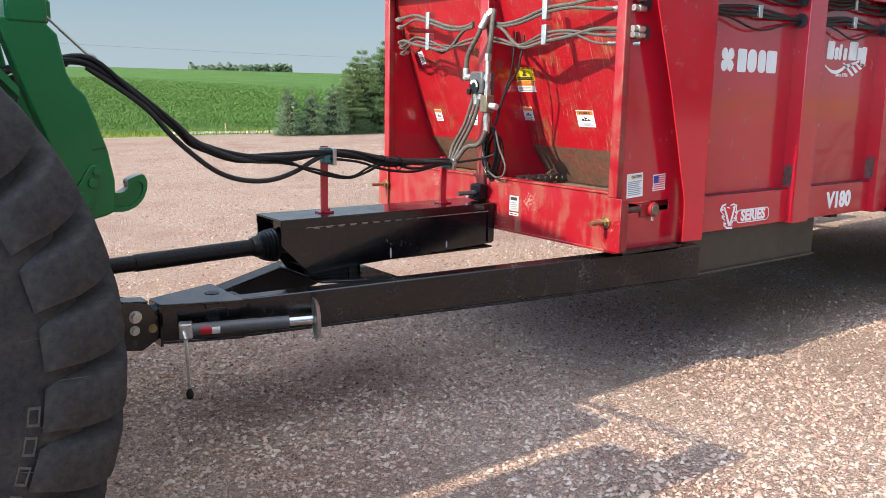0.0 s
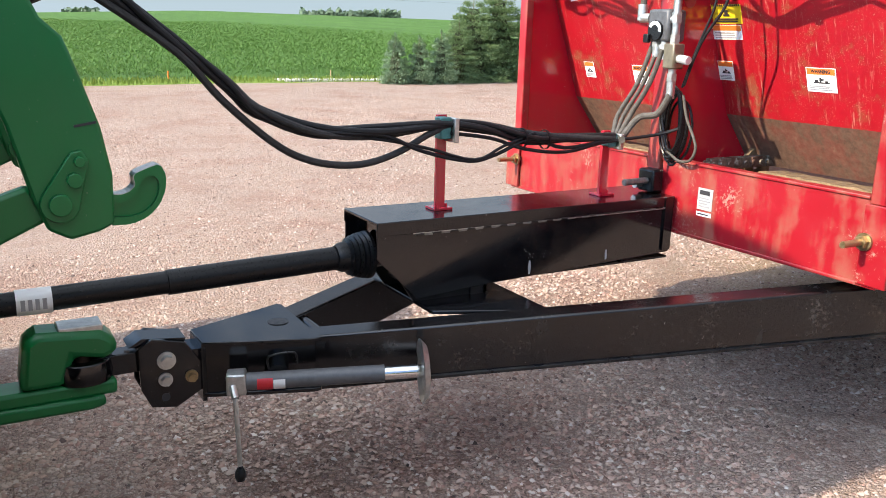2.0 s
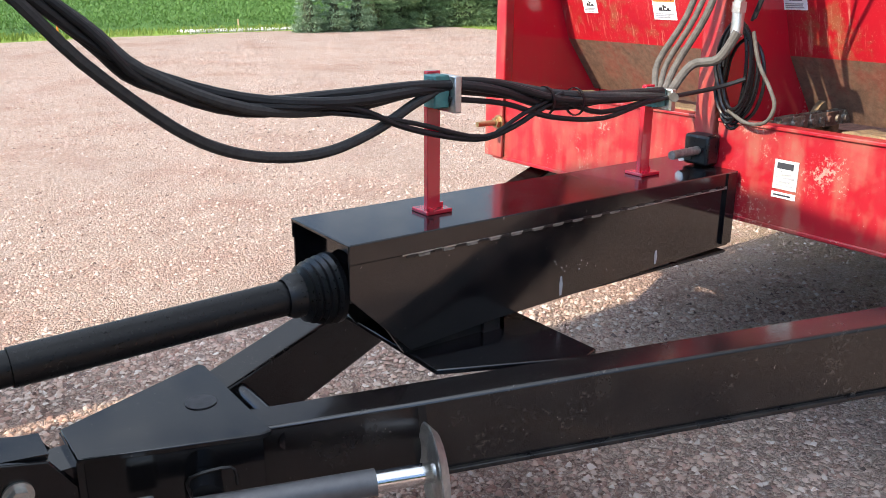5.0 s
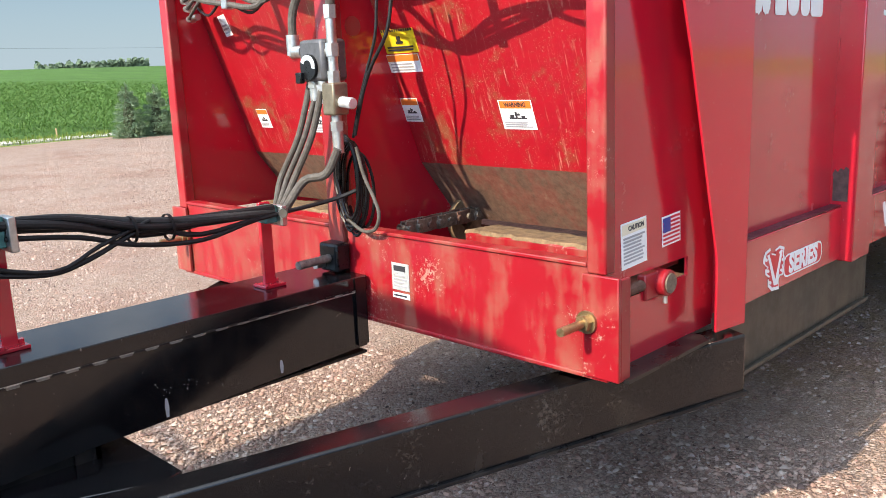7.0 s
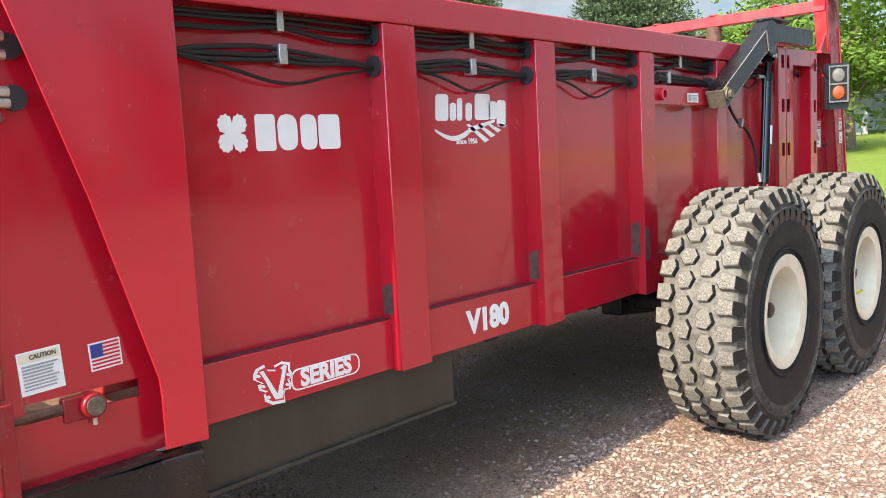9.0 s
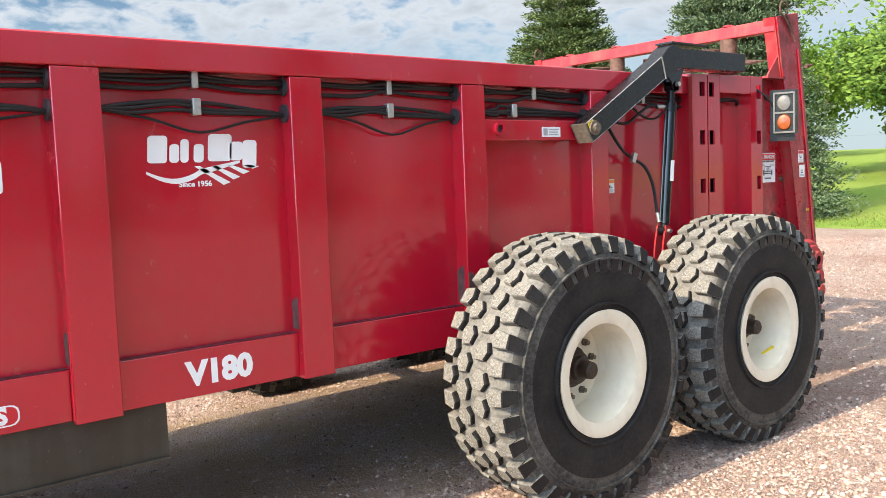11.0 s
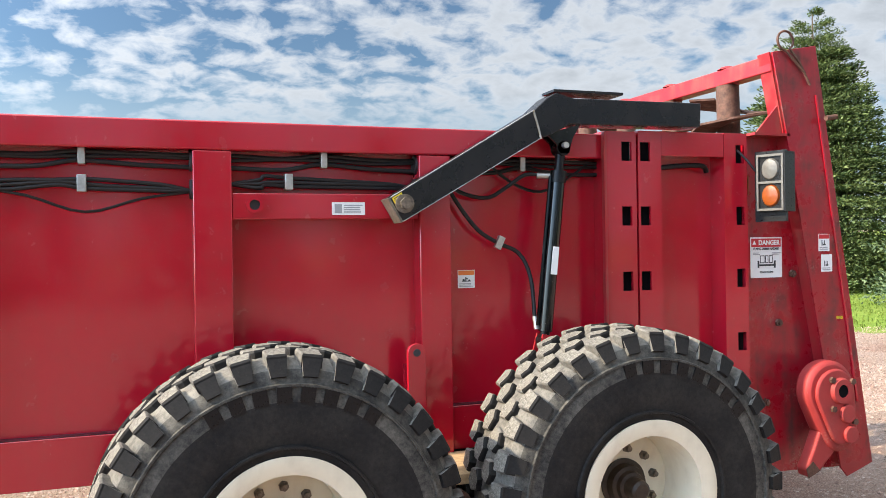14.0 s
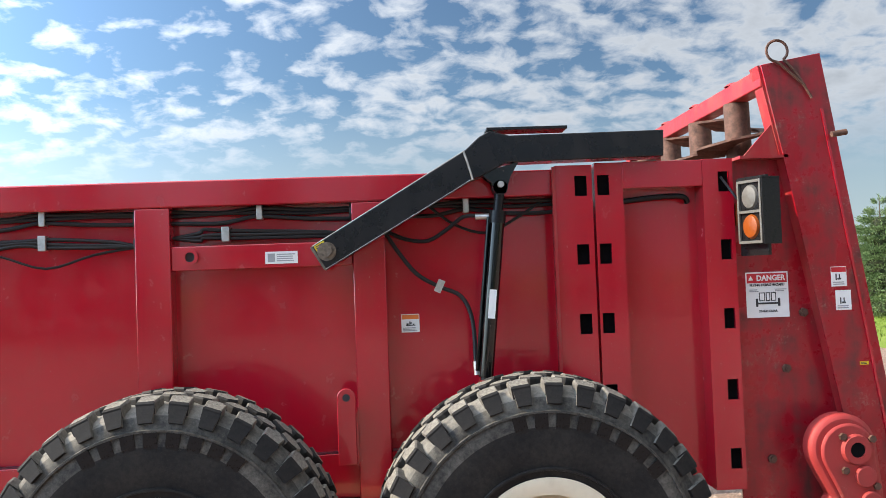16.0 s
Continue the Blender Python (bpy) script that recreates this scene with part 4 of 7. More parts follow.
part("lamp_cable", G().tube([(9.50, 2.80, 2.25), (9.515, 2.74, 2.19), (9.55, 2.70, 2.12), (9.60, 2.66, 2.09)], 0.006, 6), HOSE, lamp)
part("reflector", G().box(9.565, 9.572, 2.80, 2.84, 2.02, 2.12), AMBER, lamp)

# ---- wheels ----
def tyre_profile(R, rr, w):
    """Carcass outline from the outer bead to the inner bead: radius, along the axle."""
    h = w / 2
    return [(rr, -h * 0.80), (rr + 0.02, -h * 0.95), (rr + 0.10 * (R - rr) / 0.38, -h * 1.0), (rr + 0.55 * (R - rr), -h * 1.03),
            (R - 0.105, -h * 0.97), (R - 0.066, -h * 0.90), (R - 0.046, -h * 0.78), (R - 0.028, -h * 0.4), (R - 0.026, 0),
            (R - 0.028, h * 0.4), (R - 0.046, h * 0.78), (R - 0.066, h * 0.90), (R - 0.105, h * 0.97), (rr + 0.55 * (R - rr), h * 1.03), (rr + 0.02, h * 0.95), (rr, h * 0.80)]


def block(g, ring, R):
    """A tread block: ring of (angle, along, radius_top, radius_base), tapered to the top."""
    n = len(ring)
    ca = sum(p[0] for p in ring) / n
    cw = sum(p[1] for p in ring) / n
    vs = []
    for a, w, rt, rb in ring:
        vs.append((rb * math.cos(a), w, rb * math.sin(a)))
    for a, w, rt, rb in ring:
        a2, w2 = ca + (a - ca) * 0.93, cw + (w - cw) * 0.94
        r2 = rt - 0.008
        vs.append((r2 * math.cos(a + (a2 - a) * 0.4), w + (w2 - w) * 0.4, r2 * math.sin(a + (a2 - a) * 0.4)))
    for a, w, rt, rb in ring:
        a2, w2 = ca + (a - ca) * 0.86, cw + (w - cw) * 0.87
        vs.append((rt * math.cos(a2), w2, rt * math.sin(a2)))
    fs = [tuple(range(2 * n, 3 * n))]
    for k in range(2):
        fs += [(k * n + i, k * n + (i + 1) % n, (k + 1) * n + (i + 1) % n, (k + 1) * n + i) for i in range(n)]
    g.add(vs, fs)


R1, RIM1, W1 = 0.68, 0.288, 0.45
g = G().lathe(tyre_profile(R1, RIM1, W1), 96)
for r, y in ((R1 - 0.12, -W1 / 2 * 1.0), (RIM1 + 0.055, -W1 / 2 * 1.005),):   # raised rings on the sidewall
    g.lathe([(r - 0.008, y + 0.01), (r - 0.004, y - 0.006), (r + 0.004, y - 0.006), (r + 0.008, y + 0.01)], 96)
TYRE_ME = mesh_of("tyre", g, RUBBER)
TYRE_ME.materials.append(GROOVE)
TYRE_ME.materials.append(SIDEDUST)
for p in TYRE_ME.polygons:       # dusty groove floors and a dusty band round the shoulder
    r = math.hypot(p.center.x, p.center.z)
    p.material_index = 1 if r > R1 - 0.075 else 2 if R1 - 0.175 < r < R1 - 0.085 else 0
autosmooth(TYRE_ME, 40)
trk = random.Random(5)
NP = 33


def tread_block(q, shoulder):
    """One block of the tread, uneven; a shoulder block runs down the side of the tyre."""
    p, g = 2 * math.pi / NP, G()
    if shoulder:
        ring = [(-0.34 * p, 0.126), (0.03 * p, 0.108), (0.36 * p, 0.128), (0.30 * p, 0.208), (-0.30 * p, 0.208)]
        top = [(a + trk.uniform(-.010, .010), q * w, R1 - (0.012 if w > 0.19 else 0.001), R1 - 0.06) for a, w in ring]
    else:
        ring = [(-0.38 * p, 0.032), (-0.04 * p, 0.007), (0.36 * p, 0.025), (0.38 * p, 0.080), (0.06 * p, 0.106), (-0.34 * p, 0.092)]
        top = [(a + trk.uniform(-.012, .012), q * (w + trk.uniform(-.004, .004)), R1 - trk.uniform(0, .004), R1 - 0.06) for a, w in ring]
    block(g, top if q > 0 else top[::-1], R1)
    if shoulder:
        vs = [(r * math.cos(a * p), q * w, r * math.sin(a * p)) for a, w, r in (
            (-0.29, 0.203, R1 - 0.016), (0.29, 0.203, R1 - 0.016), (0.24, 0.229, R1 - 0.088), (-0.24, 0.229, R1 - 0.088),
            (-0.27, 0.150, R1 - 0.03), (0.27, 0.150, R1 - 0.03), (0.24, 0.200, R1 - 0.10), (-0.24, 0.200, R1 - 0.10))]
        g.add(vs, [(0, 1, 2, 3), (7, 6, 5, 4), (0, 4, 5, 1), (1, 5, 6, 2), (2, 6, 7, 3), (3, 7, 4, 0)])
    me = mesh_of("tread_block", g, GROOVE)
    me.materials.append(TREAD)
    me.materials.append(RUBBER)
    for f in me.polygons:      # only the faces that meet the road are worn grey
        out = Vector((f.center.x, 0, f.center.z)).normalized()
        f.material_index = 1 if f.normal.dot(out) > 0.6 else 2 if abs(f.normal.y) > 0.35 else 0
    autosmooth(me, 25)
    return me


BLOCKS = {(q, sh): [tread_block(q, sh) for k in range(4)] for q in (-1, 1) for sh in (False, True)}
g = G()
g.lathe([(RIM1 - 0.012, 0.19), (RIM1 - 0.012, 0.0), (RIM1 - 0.03, -0.10), (RIM1 - 0.034, -0.185), (RIM1 + 0.0, -0.205), (RIM1 + 0.022, -0.212), (RIM1 + 0.024, -0.222), (RIM1 + 0.008, -0.226), (RIM1 - 0.045, -0.21), (RIM1 - 0.055, -0.12), (RIM1 - 0.062, 0.03)], 72)
RIM_ME = mesh_of("rim", g, RIMWHITE)
autosmooth(RIM_ME, 40)
g = G().lathe([(RIM1 - 0.058, 0.02), (0.245 - 0.02, 0.025), (0.20, 0.012), (0.105, 0.008), (0.09, 0.008), (0.09, 0.03)], 64)
DISC_ME = mesh_of("wheel_disc", g, RIMWHITE)
autosmooth(DISC_ME, 30)
g = G().lathe([(0.0, -0.145), (0.030, -0.145), (0.042, -0.135), (0.046, -0.10), (0.046, -0.075), (0.060, -0.07), (0.066, -0.05), (0.082, -0.045), (0.088, -0.008), (0.105, -0.004), (0.105, 0.03)], 36)
HUB_ME = mesh_of("hub", g, HUBRUST)
autosmooth(HUB_ME, 30)
g = G().cyl((0, 0.01, 0), (0, -0.012, 0), 0.020, 6).cyl((0, -0.012, 0), (0, -0.032, 0), 0.012, 10).cyl((0, 0.012, 0), (0, 0.004, 0), 0.026, 14)
NUT_ME = mesh_of("wheel_nut", g, NUT)
g = G()
g.lathe([(0.055, 0.03), (0.12, 0.04), (0.12, 0.22), (0.05, 0.24)], 32)
DRUM_ME = mesh_of("brake_drum", g, RUST)
autosmooth(DRUM_ME, 30)
# raised lettering on the sidewall, as worn low bars
g = G().box(-0.026, 0.026, -0.003, 0.004, -0.030, 0.030)
MARK_ME = mesh_of("raised_mark", g, PLASTIC)


def spreader_wheel(x, y, z, turn, spin, tag):
    """Rim as the part, with tyre, tread, disc, hub and nuts under it."""
    w = part("wheel", RIM_ME, RIMWHITE, SP, "cream-white steel wheel with a chunky black tyre", at=(x, y, z))
    w.rotation_euler = (0, 0, radians(turn))
    bits = [("tyre", TYRE_ME, RUBBER, "black tyre with dusty sidewall"), ("wheel_disc", DISC_ME, RIMWHITE, ""), ("hub", HUB_ME, HUBRUST, "brown greasy hub"), ("brake_drum", DRUM_ME, RUST, "")]
    for n, me, m, lab in bits:
        ob = new(n, me)
        ob.parent = w
        ob.rotation_euler = (0, radians(spin), 0)
        if lab:
            ob["label"] = lab
    for (q, sh), kinds in BLOCKS.items():
        for i in range(NP):
            ob = new("tread_block", kinds[(i * 7 + i // 3) % 4])
            ob.parent = w
            ob.rotation_euler = (0, radians(spin) - 2 * math.pi * (i + (0.5 if q > 0 else 0) + (0.5 if sh else 0)) / NP, 0)
    for k in range(8):             # worn raised characters on the sidewall, as low bars
        a = radians(118 - 9 * k - spin)
        ob = new("raised_mark", MARK_ME)
        ob.parent = w
        ob.location = (0.525 * math.cos(a), -W1 / 2 * 1.018, 0.525 * math.sin(a))
        ob.rotation_euler = (0, math.pi / 2 - a, 0)
    for k in range(10):
        a = 2 * math.pi * (k + 0.3) / 10
        ob = new("wheel_nut", NUT_ME)
        ob.parent = w
        ob.location = (0.15 * math.cos(a), 0.008, 0.15 * math.sin(a))
    return w


YW = 2.345
WZ = [(7.05, 0.738), (8.52, 0.745)]
for k, (x, z) in enumerate(WZ):
    w = spreader_wheel(x, YW, z, 0, 17 * k, "")
    spreader_wheel(x, far(YW), z, 180, 40 + 30 * k, "")
    part("axle", G().cyl((x, YW + 0.05, z), (x, far(YW) - 0.05, z), 0.065, 18), BLACK_DUSTY, SP)
    if k:
        part("yellow_tag", G().box(-0.012, 0.012, -0.003, 0.0, -0.042, 0.042, pose(x + 0.150, YW - 0.110, z - 0.165, 38, 42, 0)), YELLOW, w)

# ---- lift arm and cylinder ----
arm_pts = [(7.596, 1.985), (7.656, 1.883), (8.324, 2.265), (8.36, 2.275), (8.48, 2.335), (9.203, 2.345), (9.208, 2.465), (8.50, 2.458), (8.41, 2.482), (8.36, 2.455), (8.289, 2.391)]
part("lift_arm", G().prism(arm_pts, 0.115, 'y', 2.700), ARMBLACK, SP, "black painted steel lift arm", edge=0.005)
part("worn_edge", G().tube([(7.60, 2.701, 1.988), (7.95, 2.701, 2.193), (8.287, 2.701, 2.391)], 0.0022, 6, smooth=1), GREYINK, SP, "scraped bright edge")
part("worn_edge", G().tube([(7.658, 2.701, 1.885), (8.0, 2.701, 2.08), (8.322, 2.701, 2.264)], 0.0018, 6, smooth=1), GREYINK, SP)
part("arm_cap_plate", G().box(8.397, 8.766, 2.70, 2.83, 2.484, 2.497), ARMBLACK, SP, edge=0.002)
part("arm_weld", G().tube([(8.326, 2.697, 2.262), (8.308, 2.697, 2.33), (8.288, 2.697, 2.394)], 0.005, 6), STEEL, SP)
part("arm_end_cap", G().prism([(7.588, 1.982), (7.597, 1.987), (7.658, 1.884), (7.649, 1.879)], 0.113, 'y', 2.701), WORNSTEEL, SP, "scraped bare steel end")
part("pivot_bolt", G().cyl((7.663, 2.688, 1.962), (7.663, 2.70, 1.962), 0.042, 24).cyl((7.663, 2.668, 1.962), (7.663, 2.688, 1.962), 0.026, 6), NUT, SP)
part("pivot_pin", G().cyl((7.663, 2.80, 1.962), (7.663, 2.90, 1.962), 0.03, 16), RUST, SP)
g = G().prism([(8.36, 2.29), (8.54, 2.34), (8.50, 2.275), (8.475, 2.20), (8.43, 2.20), (8.41, 2.25)], 0.012, 'y', 2.715)
g.prism([(8.36, 2.29), (8.54, 2.34), (8.50, 2.275), (8.475, 2.20), (8.43, 2.20), (8.41, 2.25)], 0.012, 'y', 2.775)
part("cylinder_lug", g, BLACK, SP)
cylp, cylq = Vector((8.452, 2.75, 2.225)), Vector((8.352, 2.75, 1.325))
d = (cylq - cylp).normalized()
cyl_ob = part("hydraulic_cylinder", G().cyl(cylp + d * 0.115, cylp + d * 0.86, 0.034, 24), BLACK, SP, "black hydraulic cylinder with chrome rod")
part("gland", G().cyl(cylp + d * 0.105, cylp + d * 0.16, 0.038, 24), PLASTIC, cyl_ob)
part("rod", G().cyl(cylp + d * 0.02, cylp + d * 0.12, 0.022, 16), PLASTIC, cyl_ob)
part("rod_eye", G().cyl(cylp + Vector((0, -0.035, 0)), cylp + Vector((0, 0.035, 0)), 0.034, 20).cyl(cylp, cylp + d * 0.05, 0.024, 12), PLASTIC, cyl_ob)
part("upper_pin", G().cyl(cylp + Vector((0.0, -0.06, 0.012)), cylp + Vector((0, 0.05, 0.012)), 0.015, 14), STEEL, cyl_ob)
part("lower_eye", G().cyl(cylp + d * 0.85, cylq, 0.024, 12).cyl(cylq + Vector((0, -0.03, 0)), cylq + Vector((0, 0.03, 0)), 0.032, 18), PLASTIC, cyl_ob)
part("lower_pin", G().cyl(cylq + Vector((0.0, -0.055, 0)), cylq + Vector((0, 0.05, 0)), 0.013, 14), STEEL, cyl_ob)
part("supply_pipe", G().tube([cylp + d * 0.13 + Vector((-0.042, 0, 0)), cylp + d * 0.5 + Vector((-0.042, 0, 0)), cylp + d * 0.83 + Vector((-0.042, 0, 0))], 0.008, 8), BLACK, cyl_ob)
part("label_sticker", G().box(-0.016, 0.016, -0.003, 0.0, -0.065, 0.065, pose(8.395, 2.714, 1.70, 0, 6.3, 0)), WHITE, cyl_ob)
part("cylinder_bracket", G().prism([(8.33, 1.36), (8.375, 1.35), (8.37, 1.29), (8.33, 1.12), (8.27, 1.05), (8.30, 1.25)], 0.012, 'y', 2.715).prism([(8.33, 1.36), (8.375, 1.35), (8.37, 1.29), (8.33, 1.12), (8.27, 1.05), (8.30, 1.25)], 0.012, 'y', 2.777), RED_FADED, SP)
part("bracket_base", G().box(8.24, 8.40, 2.71, 2.92, 1.03, 1.10), RED, SP, edge=0.005)

# rear hoses to the cylinder
part("hose", G().tube([(7.925, 2.86, 2.04), (7.985, 2.85, 1.945), (8.065, 2.84, 1.845), (8.165, 2.84, 1.785), (8.265, 2.83, 1.735), (8.31, 2.80, 1.62), (8.315, 2.77, 1.42)], 0.0098, 8), HOSE, SP)
part("hose", G().tube([(7.93, 2.86, 2.05), (8.02, 2.85, 2.01), (8.12, 2.84, 2.00), (8.21, 2.83, 2.05), (8.29, 2.80, 2.105), (8.37, 2.77, 2.10)], 0.0092, 8), HOSE, SP)
part("hose_fitting", G().cyl((8.34, 2.78, 2.10), (8.40, 2.765, 2.098), 0.015, 12), STEEL, SP)
part("hose_fitting", G().cyl((8.315, 2.77, 1.44), (8.318, 2.76, 1.38), 0.013, 12), STEEL, SP)
part("hose", G().tube([(8.12, 2.87, 2.17), (8.25, 2.86, 2.07), (8.40, 2.86, 2.03), (8.55, 2.86, 2.10), (8.66, 2.87, 2.17)], 0.007, 6), HOSE, SP)
part("hose_clip", G().box(-0.016, 0.016, -0.012, 0.012, -0.03, 0.03, pose(8.165, 2.828, 1.788, 0, 25, 0)), STEEL, SP)

# ---- hoses along the near side ----
hrnd = random.Random(11)
for i, (a, b) in enumerate(BAYS):
    m = 0.5 * (a + b)
    cl = m - 0.012
    for k in range(3):                                     # straight upper bundle
        z = (2.172, 2.157, 2.122)[k]
        part("hose", G().tube([(a, 2.873, z + hrnd.uniform(-.006, .004)), (a + 0.22, 2.870, z + hrnd.uniform(-.010, .006)), (cl - 0.04, 2.868, 2.178 - 0.019 * k), (cl + 0.04, 2.868, 2.178 - 0.019 * k), (b - 0.2, 2.870, z + hrnd.uniform(-.010, .006)), (b, 2.873, z + hrnd.uniform(-.006, .004))], (0.0095, 0.0085, 0.010)[k], 8), HOSE, SP)
    part("hose_clamp", G().box(cl - 0.014, cl + 0.014, 2.850, 2.892, 2.126, 2.192), STEEL, SP, "zinc hose clamp block", edge=0.003)
    if i == 4:
        continue
    z0 = 2.048 if i < 3 else 2.062
    c2 = cl if i < 3 else a + 0.245
    for k in range(3):
        zz = z0 + 0.018 * (k - 1)
        part("hose", G().tube([(a, 2.873, z0 - 0.01), (a + 0.12, 2.868, zz - 0.008), (c2 - 0.1, 2.866, zz + hrnd.uniform(-0.006, 0.012)), (c2, 2.866, zz), (c2 + 0.1, 2.866, zz - hrnd.uniform(0, 0.012)), (b - 0.12, 2.868, zz * 0.4 + 0.6 * (z0 - 0.025) + hrnd.uniform(-.006, .006)), (b, 2.873, z0 - 0.028)], 0.0088, 8), HOSE, SP)
    part("hose_clamp", G().box(c2 - 0.018, c2 + 0.018, 2.846, 2.892, z0 - 0.034, z0 + 0.036), STEEL, SP, "zinc hose clamp block", edge=0.003)
    if i < 3:
        dz = (0.085, 0.09, 0.10)[i]
        part("cable", G().tube([(a, 2.873, z0 - 0.015), (a + 0.2, 2.866, z0 - 0.05), (m, 2.862, z0 - 0.015 - dz), (b - 0.2, 2.866, z0 - 0.06), (b, 2.873, z0 - 0.03)], 0.006, 6), HOSE, SP)
    # grommet holes in the post
    for z in (2.146, z0 - 0.02):
        part("grommet", G().cyl((b - 0.010, 2.873, z), (b + 0.002, 2.873, z), 0.042, 16), INK_SHADE, SP)

# ---- tongue, gearbox shield and hitch of the spreader ----
def beam(p, q, w, h, inward):
    """A box beam whose upper outer edge runs from p to q."""
    p, q = Vector(p), Vector(q)
    d = (q - p).normalized()
    side = Vector((-d.y, d.x, 0)).normalized() * (w if inward else -w)
    up = Vector((0, 0, -h))
    vs = [p, q, q + side, p + side, p + up, q + up, q + side + up, p + side + up]
    return G().add(vs, [(0, 1, 2, 3), (7, 6, 5, 4), (0, 4, 5, 1), (1, 5, 6, 2), (2, 6, 7, 3), (3, 7, 4, 0)])


def tong(x):
    return (x, 3.816 - 0.4585 * (x - 1.654), 0.566 + 0.096 * (x - 1.654))


tn = part("tongue_beam", beam(tong(1.45), tong(3.88), 0.105, 0.19, True), TONGUE, SP, "black box-section drawbar arm, dusty on top", edge=0.008)
a, b = Vector(tong(1.45)), Vector(tong(3.88))
tf = part("tongue_beam", beam((a.x, far(a.y), a.z), (b.x, far(b.y), b.z), 0.105, 0.19, False), TONGUE, SP, "black box-section drawbar arm, dusty on top", edge=0.008)
part("bottom_lip", beam((1.66, 3.8, 0.388), (3.88, tong(3.88)[1] - 0.012, tong(3.88)[2] - 0.178), 0.12, 0.012, True), BLACK_DUSTY, SP, "dusty lip along the foot of the arm", edge=0.002)
head = [(1.285, 3.915), (1.285, 4.065), (1.645, 4.215), (1.66, 4.20), (1.66, 3.80), (1.632, 3.798)]
part("tongue_head_plate", G().prism(head, 0.014, 'z', 0.553), BLACK, SP, "glossy black tongue nose plate", edge=0.003)
part("tongue_head_plate", G().prism(head, 0.014, 'z', 0.372), BLACK, SP, edge=0.003)
g = G()
for s in (1, -1):
    p0, p1 = (1.29, 3.922), (1.64, 3.805)
    if s < 0:
        p0, p1 = (p0[0], far(p0[1])), (p1[0], far(p1[1]))
    g.add([(p0[0], p0[1], 0.386), (p1[0], p1[1], 0.386), (p1[0], p1[1], 0.553), (p0[0], p0[1], 0.553),
           (p0[0], p0[1] + s * 0.012, 0.386), (p1[0], p1[1] + s * 0.012, 0.386), (p1[0], p1[1] + s * 0.012, 0.553), (p0[0], p0[1] + s * 0.012, 0.553)],
          [(0, 1, 2, 3), (7, 6, 5, 4), (0, 4, 5, 1), (1, 5, 6, 2), (2, 6, 7, 3), (3, 7, 4, 0)])
g.box(1.283, 1.297, 3.915, 4.065, 0.36, 0.56)
part("tongue_nose", g, BLACK, SP)
part("inspection_hole", G().cyl((1.58, 4.01, 0.567), (1.58, 4.01, 0.5695), 0.036, 24), INK_SHADE, SP)
part("cross_tube", G().cyl((1.70, 3.80, 0.53), (1.70, 4.18, 0.53), 0.025, 16), BLACK, SP)
# bolted clevis
g = G()
cl_pts = [(1.085, 0.572), (1.13, 0.60), (1.235, 0.575), (1.285, 0.50), (1.283, 0.40), (1.20, 0.352), (1.12, 0.365), (1.09, 0.43)]
for y in (3.925, 4.043):
    g.prism(cl_pts, 0.014, 'y', y)
part("clevis_plate", g, BLACK, SP, edge=0.003)
part("clevis_web", G().box(1.13, 1.285, 3.939, 4.043, 0.46, 0.54).prism([(1.06, 0.575), (1.10, 0.60), (1.24, 0.585), (1.235, 0.57), (1.12, 0.585)], 0.10, 'y', 3.94), BLACK, SP)
part("drawbar_eye", G().box(0.95, 1.16, 3.955, 4.025, 0.485, 0.555).lathe([(0.045, -0.035), (0.085, -0.035), (0.09, 0.0), (0.085, 0.035), (0.045, 0.035), (0.045, -0.035)], 28, 'z', (0.93, 3.99, 0.515)), BLACK, SP, edge=0.004)
for x, z, r, m in ((1.172, 0.522, 0.030, STEEL), (1.166, 0.457, 0.023, STEEL), (1.25, 0.455, 0.021, BRASSY)):
    part("clevis_bolt", G().cyl((x, 3.918, z), (x, 3.925, z), r, 20).cyl((x, 3.898, z), (x, 3.918, z), r * 0.72, 6), m, SP)
part("clevis_hole", G().cyl((1.165, 3.922, 0.395), (1.165, 3.9255, 0.395), 0.014, 14), INK_SHADE, SP)

RUST_DARK = plain("worn_hinge_steel", (0.20, 0.19, 0.17), 0.5, 0.5, 0.4, 60, 0.2)
# the long shield over the driveline
bx = [(1.890, 0.884), (1.890, 0.80), (2.055, 0.635), (2.33, 0.655), (3.285, 0.690), (3.285, 0.886)]
part("shield_side", G().prism(bx, 0.006, 'y', 3.850), BLACK, SP, "hinged black shield door", edge=0.001)
part("shield_side", G().prism(bx, -0.006, 'y', far(3.850)), BLACK, SP)
lid = [(3.845, 0.882), (3.845, 0.932), (far(3.845), 0.932), (far(3.845), 0.882), (far(3.853), 0.882), (far(3.853), 0.922), (3.853, 0.922), (3.853, 0.882)]
part("shield_lid", G().prism(lid, 1.408, 'x', 1.887), BLACK, SP, "glossy black folded lid", edge=0.003)
part("shield_end_plate", G().box(1.935, 1.941, 3.857, far(3.857), 0.80, 0.92), BLACK, SP)
part("shield_floor", G().box(2.06, 3.29, 3.86, far(3.86), 0.66, 0.668), BLACK_DUSTY, SP)
for x0, z0, z1 in ((2.55, 0.672, 0.727), (2.936, 0.69, 0.732)):    # dried runs and splashes on the shield
    part("splash_mark", G().prism([(x0 - 0.004, z0), (x0 + 0.004, z0), (x0 + 0.007, z0 + 0.5 * (z1 - z0)), (x0 + 0.003, z1), (x0 - 0.003, z1), (x0 - 0.006, z0 + 0.6 * (z1 - z0))], 0.0006, 'y', 3.8492), GREYINK, SP, smooth=False)
srn = random.Random(2)
